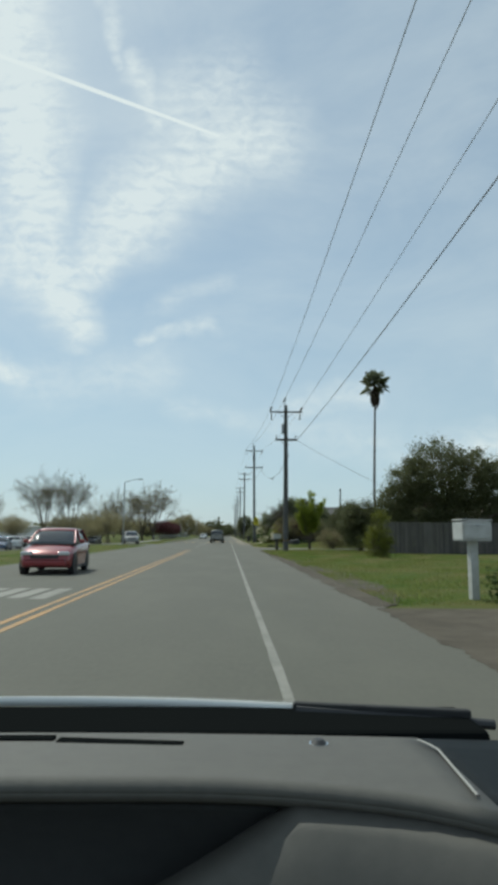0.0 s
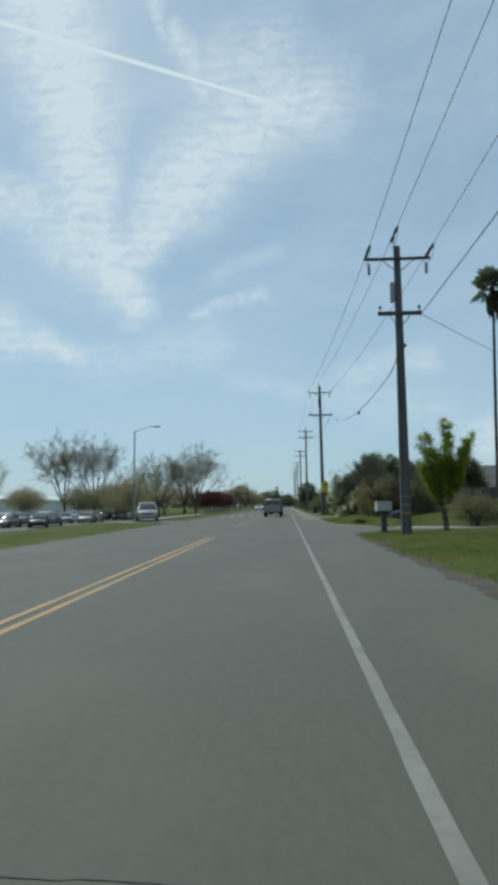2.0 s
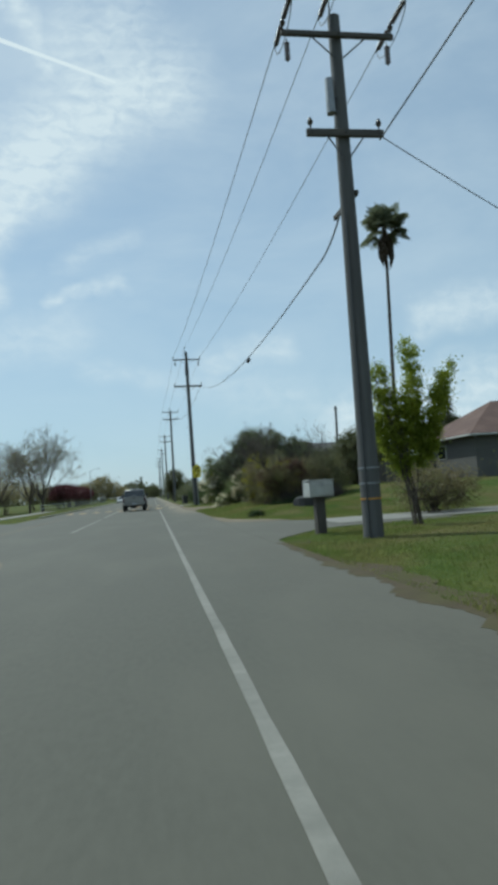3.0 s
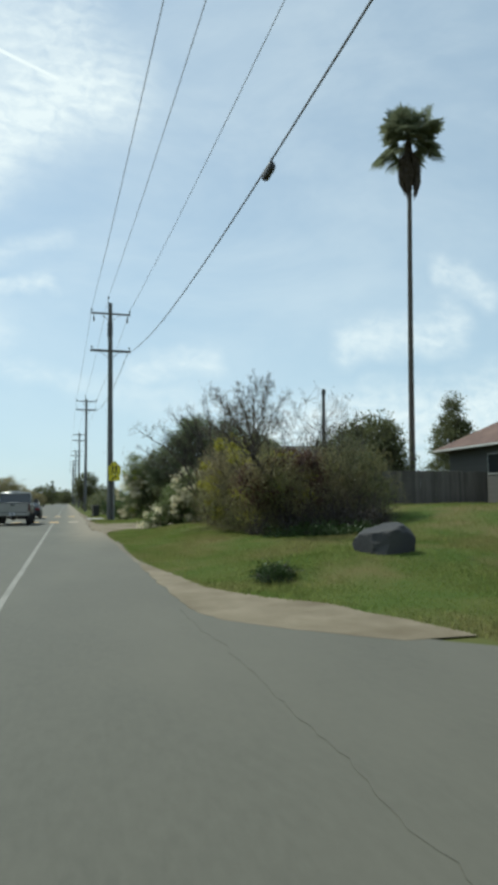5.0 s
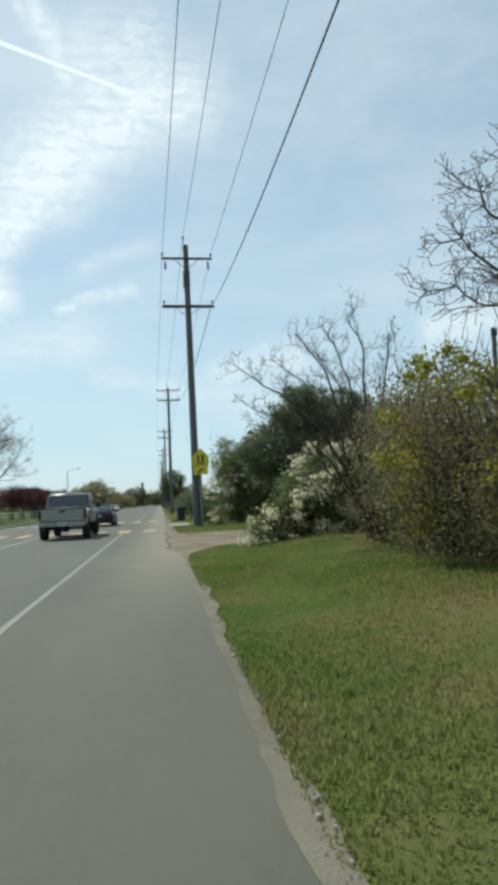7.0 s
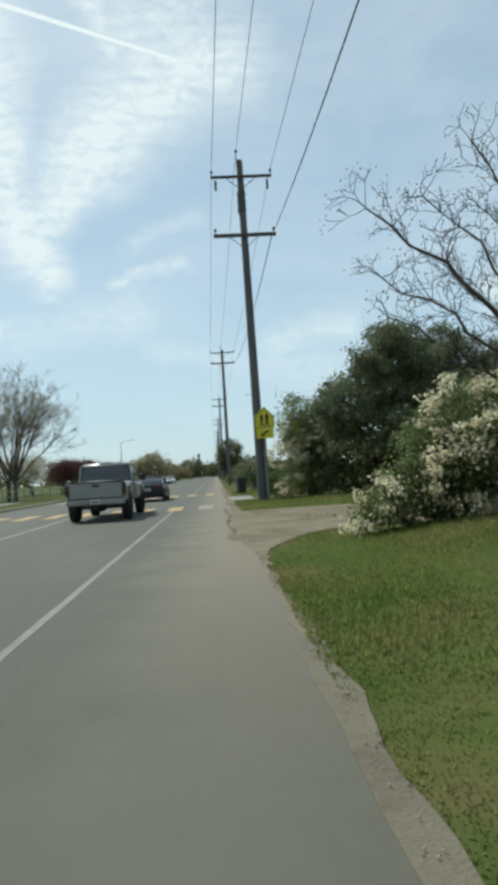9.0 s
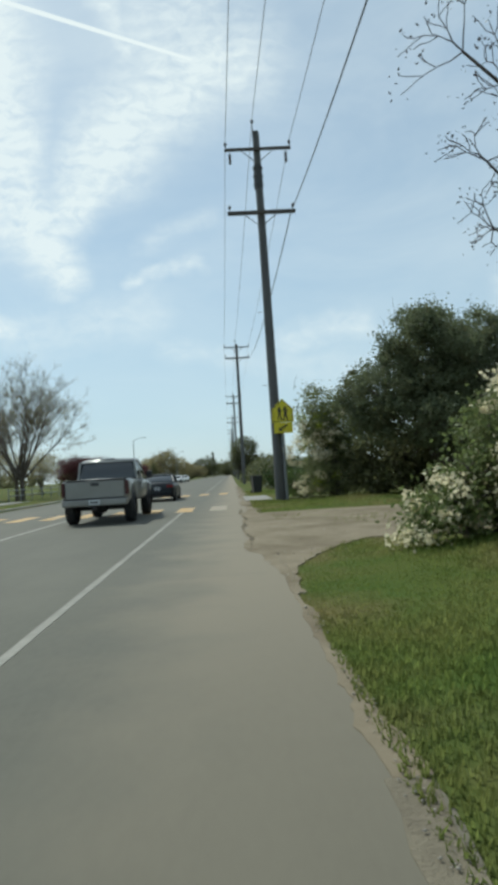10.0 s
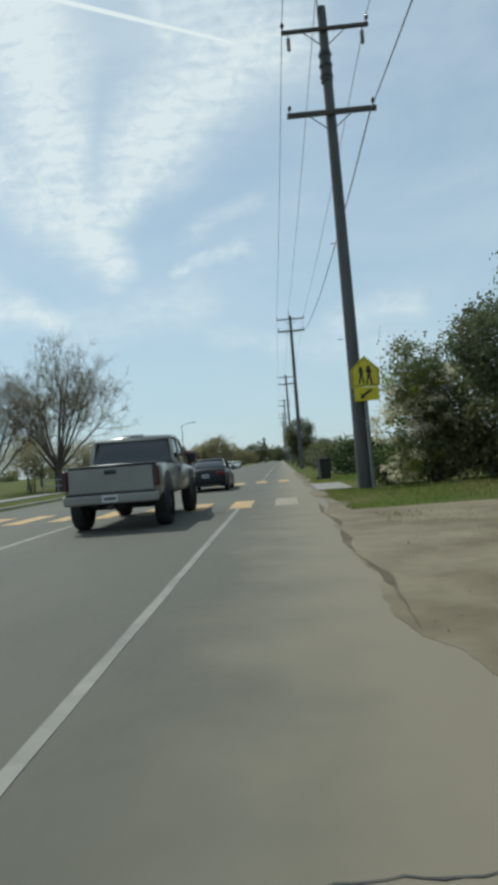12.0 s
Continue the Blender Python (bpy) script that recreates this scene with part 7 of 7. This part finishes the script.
# far woods round the horizon, past the last houses
def far_woods(seed, count):
    rng = np.random.default_rng(seed)
    blobs = []
    for k in range(count):
        a = 2 * math.pi * k / count + rng.uniform(-0.03, 0.03)
        r = rng.uniform(520, 680)
        x, y = math.cos(a) * r, math.sin(a) * r + 60
        h = rng.uniform(5, 10)
        blobs.append((x, y, h * 0.5, rng.uniform(14, 26), rng.uniform(14, 26), h * 0.55))
    pts = clump_points(rng, blobs, 5200, 9, 2.4, 0.75)
    v, f = leaf_cards(rng, pts, 3.2, 0.8)
    tagged(mesh_object("woods", v, f, LEAF_OLIVE), "distant line of trees on the horizon", "woods", kind="stuff")


far_woods(91, 90)

shrub("shrub", "low dark bush standing in the grass", "shrub", 116, 7.8, 77.4, [(0, 0, 0.25, 1.0, 0.7, 0.35), (0.9, -0.2, 0.25, 0.8, 0.6, 0.35), (-0.9, 0.2, 0.2, 0.7, 0.6, 0.3)], LEAF_DEEP, 200, 36, 0.16, 0.08, stems=5, stem_r=0.03)

shrub("undergrowth", "dense dark undergrowth in the shade of the oak", "shrub", 117, 9.6, 107.4, [(-1.4, 0, 1.3, 1.6, 1.2, 1.4), (1.0, 0.2, 1.5, 1.8, 1.3, 1.6), (3.6, 0.3, 1.5, 2.0, 1.3, 1.6), (6.4, 0.4, 1.6, 2.0, 1.3, 1.7), (9.0, 0.4, 1.5, 2.0, 1.4, 1.6)], LEAF_DARK, 700, 46, 0.26, 0.17, stems=10, stem_r=0.05, shell=0.3)
shrub("shrub", "low dark weedy bush at the verge", "shrub", 118, 4.0, 70.1, [(0, 0, 0.1, 0.26, 0.36, 0.16), (0.28, 0.3, 0.08, 0.24, 0.3, 0.13)], LEAF_DEEP, 130, 30, 0.07, 0.045, stems=5, stem_r=0.012)
shrub("evergreen_tree", "dense dark evergreen tree behind the thicket", "tree", 119, 16.3, 92.0, [(0, 0, 3.4, 2.1, 2.0, 2.2), (-1.2, 0.4, 2.4, 1.5, 1.5, 2.0), (1.4, 0.3, 2.6, 1.5, 1.5, 1.9), (0.5, 0, 4.6, 1.4, 1.4, 1.2)], LEAF_DARK, 560, 46, 0.26, 0.16, stems=7, stem_r=0.1, shell=0.4, twigs=120)


def bare_post(x, y, h):
    t = thing("wooden_post", "thin bare dark wooden pole behind the thicket", "pole", x, y, 0.0)
    v, f = tube([(0.03 * math.sin(z), 0, z) for z in np.linspace(-0.1, h, 12)], np.linspace(0.13, 0.10, 12), 10)
    mesh_object("shaft", v, f, POLE_WOOD, t, smooth=True)
    part("top_block", box(0, -0.1, h - 0.25, 0.26, 0.12, 0.3, 0.02), DARK_STEEL, t)
    return t


bare_post(16.5, 98.2, 8.4)


def boulder(x, y, z, sx, sy, sz, seed, label):
    bm = bmesh.new()
    bmesh.ops.create_icosphere(bm, subdivisions=4, radius=1.0)
    for v in bm.verts:
        p = v.co * 1.2 + Vector((seed, 0, 0))
        k = 1 + 0.22 * noise.noise(p * 0.9) + 0.10 * noise.noise(p * 2.4) + 0.03 * noise.noise(p * 7)
        q = v.co * k
        q = Vector((max(-0.8, min(0.8, q.x)), max(-0.8, min(0.8, q.y)), max(-0.75, min(0.72, q.z))))
        v.co = Vector((q.x * sx, q.y * sy, q.z * sz + 0.25 * q.x * sz))
    ob = part("boulder", bm, DARK_STONE, smooth=False)
    ob.matrix_basis = pose(x, y, z, 0, 0, 20)
    return tagged(ob, label, "boulder")


boulder(6.75, 71.5, 0.42, 0.62, 0.5, 0.52, 3.0, "dark grey angular boulder resting on the grass")

# brush added along the thicket's foot, its dark colour standing for the shaded band
shrub("brush_pile", "low pile of dead brush coloured dark for the shade before the thicket", "brush", 120, 8.9, 78.6, [(-1.6, 0.2, 0.4, 1.2, 0.6, 0.5), (0.2, 0, 0.45, 1.3, 0.6, 0.55), (1.2, 0.3, 0.45, 0.8, 0.6, 0.45)], LEAF_DEAD, 260, 40, 0.18, 0.07, stems=8, stem_r=0.025, shell=0.3, twigs=320)

# ---- the car that the view starts from: dashboard, cowl, bonnet ----
def own_car():
    t = thing("car_front", "front of a white car with grey vinyl dashboard", "car", -0.92, 0.0, 0.0)

    def sheet(name, rows, mat, label="", parent=t, smooth=True, thick=0.02):
        k = len(rows[0])
        top = [p for r in rows for p in r]
        v = top + [(x, y, z - thick) for x, y, z in top]
        n = len(top)
        f = []
        for i in range(len(rows) - 1):
            for j in range(k - 1):
                a, b, c, d = i * k + j, i * k + j + 1, (i + 1) * k + j + 1, (i + 1) * k + j
                f.append((a, b, c, d))
                f.append((n + d, n + c, n + b, n + a))
        rim = [j for j in range(k)] + [(i + 1) * k - 1 for i in range(1, len(rows))] + [(len(rows) - 1) * k + j for j in range(k - 2, -1, -1)] + [i * k for i in range(len(rows) - 2, 0, -1)]
        for a, b in zip(rim, rim[1:] + rim[:1]):
            f.append((b, a, n + a, n + b))
        return mesh_object(name, v, f, mat, parent, label, smooth)

    xs = np.linspace(-0.85, 0.752, 36)
    # upper dash, far edge at the glass, near edge a soft rolled lip that dips in the middle of the car
    def lip(x):
        return 0.815 - 0.50 * max(0.0, x - 0.32) ** 2 - 1.4 * max(0.0, x - 0.62) ** 2

    rows = []
    for s in np.linspace(0, 1, 10):
        rows.append([(x, lip(x) + (1.10 - 0.03 * abs(x) ** 2 - lip(x)) * s, 0.990 - 0.026 * s + 0.006 * math.sin(s * 3.1) - 0.008 * x * x) for x in xs])
    roll = []
    for a in np.linspace(1.75, 0.2, 8):
        roll.append([(x, lip(x) - 0.022 * math.sin(a) + 0.02 * max(0.0, a - 1.2), 0.990 - 0.008 * x * x - 0.024 * (1 - math.cos(a))) for x in xs])
    sheet("dash_top", roll + rows, DASH, thick=0.006)
    # hollow below the lip, its shade put into a near-black colour, and the lighter lower panel that swells out of it
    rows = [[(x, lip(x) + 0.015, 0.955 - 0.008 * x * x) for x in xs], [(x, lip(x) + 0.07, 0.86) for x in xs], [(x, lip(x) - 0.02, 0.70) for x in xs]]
    sheet("dash_hollow", rows, DASH_SHADE)
    rows = []
    for s in np.linspace(0, 1, 9):
        row = []
        for x in np.linspace(-0.85, 0.86, 44):
            u = min(1.0, max(0.0, (x - 0.10) / 0.40)) ** 1.5
            top_z = 0.785 + 0.182 * u
            row.append((x, lip(min(x, 0.752)) - 0.006 - 0.20 * s ** 0.8 - 0.02 * (1 - u), top_z + (0.56 - top_z) * s ** 1.3))
        rows.append(row)
    sheet("lower_panel", rows, DASH, "grey vinyl lower dashboard panel")
    part("defrost_slot", box(0.225, 0.995, 0.9775, 0.215, 0.026, 0.007, 0.002, turn=pose(0, 0, 0, 0, 0, -6)), MATTE_BLACK, t, "narrow black defroster slot")
    part("defrost_slot", box(-0.09, 1.018, 0.9775, 0.40, 0.026, 0.007, 0.002), MATTE_BLACK, t, "narrow black defroster slot")
    part("sensor_ring", cyl((0.56, 0.99, 0.960), (0.56, 0.99, 0.979), 0.019, 0.016, 20), CHROME, t)
    part("sensor_dome", cyl((0.56, 0.99, 0.978), (0.56, 0.99, 0.985), 0.015, 0.008, 20), PLASTIC, t, "small dark sun sensor dome")
    rows = [[(0.752 + 0.20 * q, 0.70 + 0.37 * s + 0.02 * q, 0.982 - 0.020 * s - 0.01 * q) for q in np.linspace(0, 1, 6)] for s in np.linspace(0, 1, 6)]
    sheet("dash_end", rows, DASH_BLUE, "dark blue-grey dashboard end panel")
    v, f = tube([(0.735 + 0.026 * s - 0.03 * max(0.0, s - 0.82) * 4, 0.735 + 0.29 * s, 0.9895 - 0.0165 * s) for s in np.linspace(0, 1, 10)], 0.0022, 6)
    mesh_object("seam", v, f, SEAM_GREY, t, smooth=True)
    # cowl with wiper, bonnet beyond
    part("cowl", box(0.0, 1.19, 0.941, 1.80, 0.19, 0.05, 0.012), MATTE_BLACK, t)
    wiper = part("wiper", cyl((0.55, 1.25, 0.965), (0.94, 1.18, 0.955), 0.013, 0.010, 8), PLASTIC, t)
    part("wiper_blade", box(0.72, 1.225, 0.972, 0.36, 0.02, 0.018, 0.005, turn=pose(0, 0, 0, 0, 0, -10)), RUBBER, wiper)
    part("wiper_arm", box(-0.45, 1.225, 0.952, 0.7, 0.02, 0.016, 0.005), PLASTIC, t)
    rows = [[(x, 1.285 + 1.0 * s - 0.08 * x * x, 0.984 - 0.03 * x * x - 0.235 * s) for x in np.linspace(-0.80, 0.80, 18)] for s in np.linspace(0, 1, 10)]
    sheet("bonnet", rows, PAINT_WHITE)
    for s in (-1, 1):
        st = [(1.28, 0.97), (1.7, 1.0), (2.1, 0.96), (2.36, 0.86)]
        loft(st, lambda q: [(s * 0.80, q[0], 0.30), (s * 0.80, q[0], 0.90 - 0.22 * (q[0] - 1.28)), (s * 0.93 * q[1], q[0], 0.84 - 0.20 * (q[0] - 1.28)), (s * 0.96 * q[1], q[0], 0.60), (s * 0.93 * q[1], q[0], 0.30)], PAINT_WHITE, "fender", t)
        wheel(t, s * 0.86, 1.75, 0.325, 0.2, RIM, s)
        part("headlight", box(s * 0.66, 2.30, 0.58, 0.32, 0.16, 0.15, 0.04), LENS, t)
    part("front_bumper", box(0, 2.34, 0.46, 1.52, 0.20, 0.34, 0.07), PAINT_WHITE, t)
    part("firewall", box(0, 1.16, 0.60, 1.70, 0.04, 0.62, 0.01), PLASTIC, t)
    part("floor_pan", box(0, 0.8, 0.24, 1.40, 3.0, 0.05, 0.01), PLASTIC, t)
    return t


own_car()
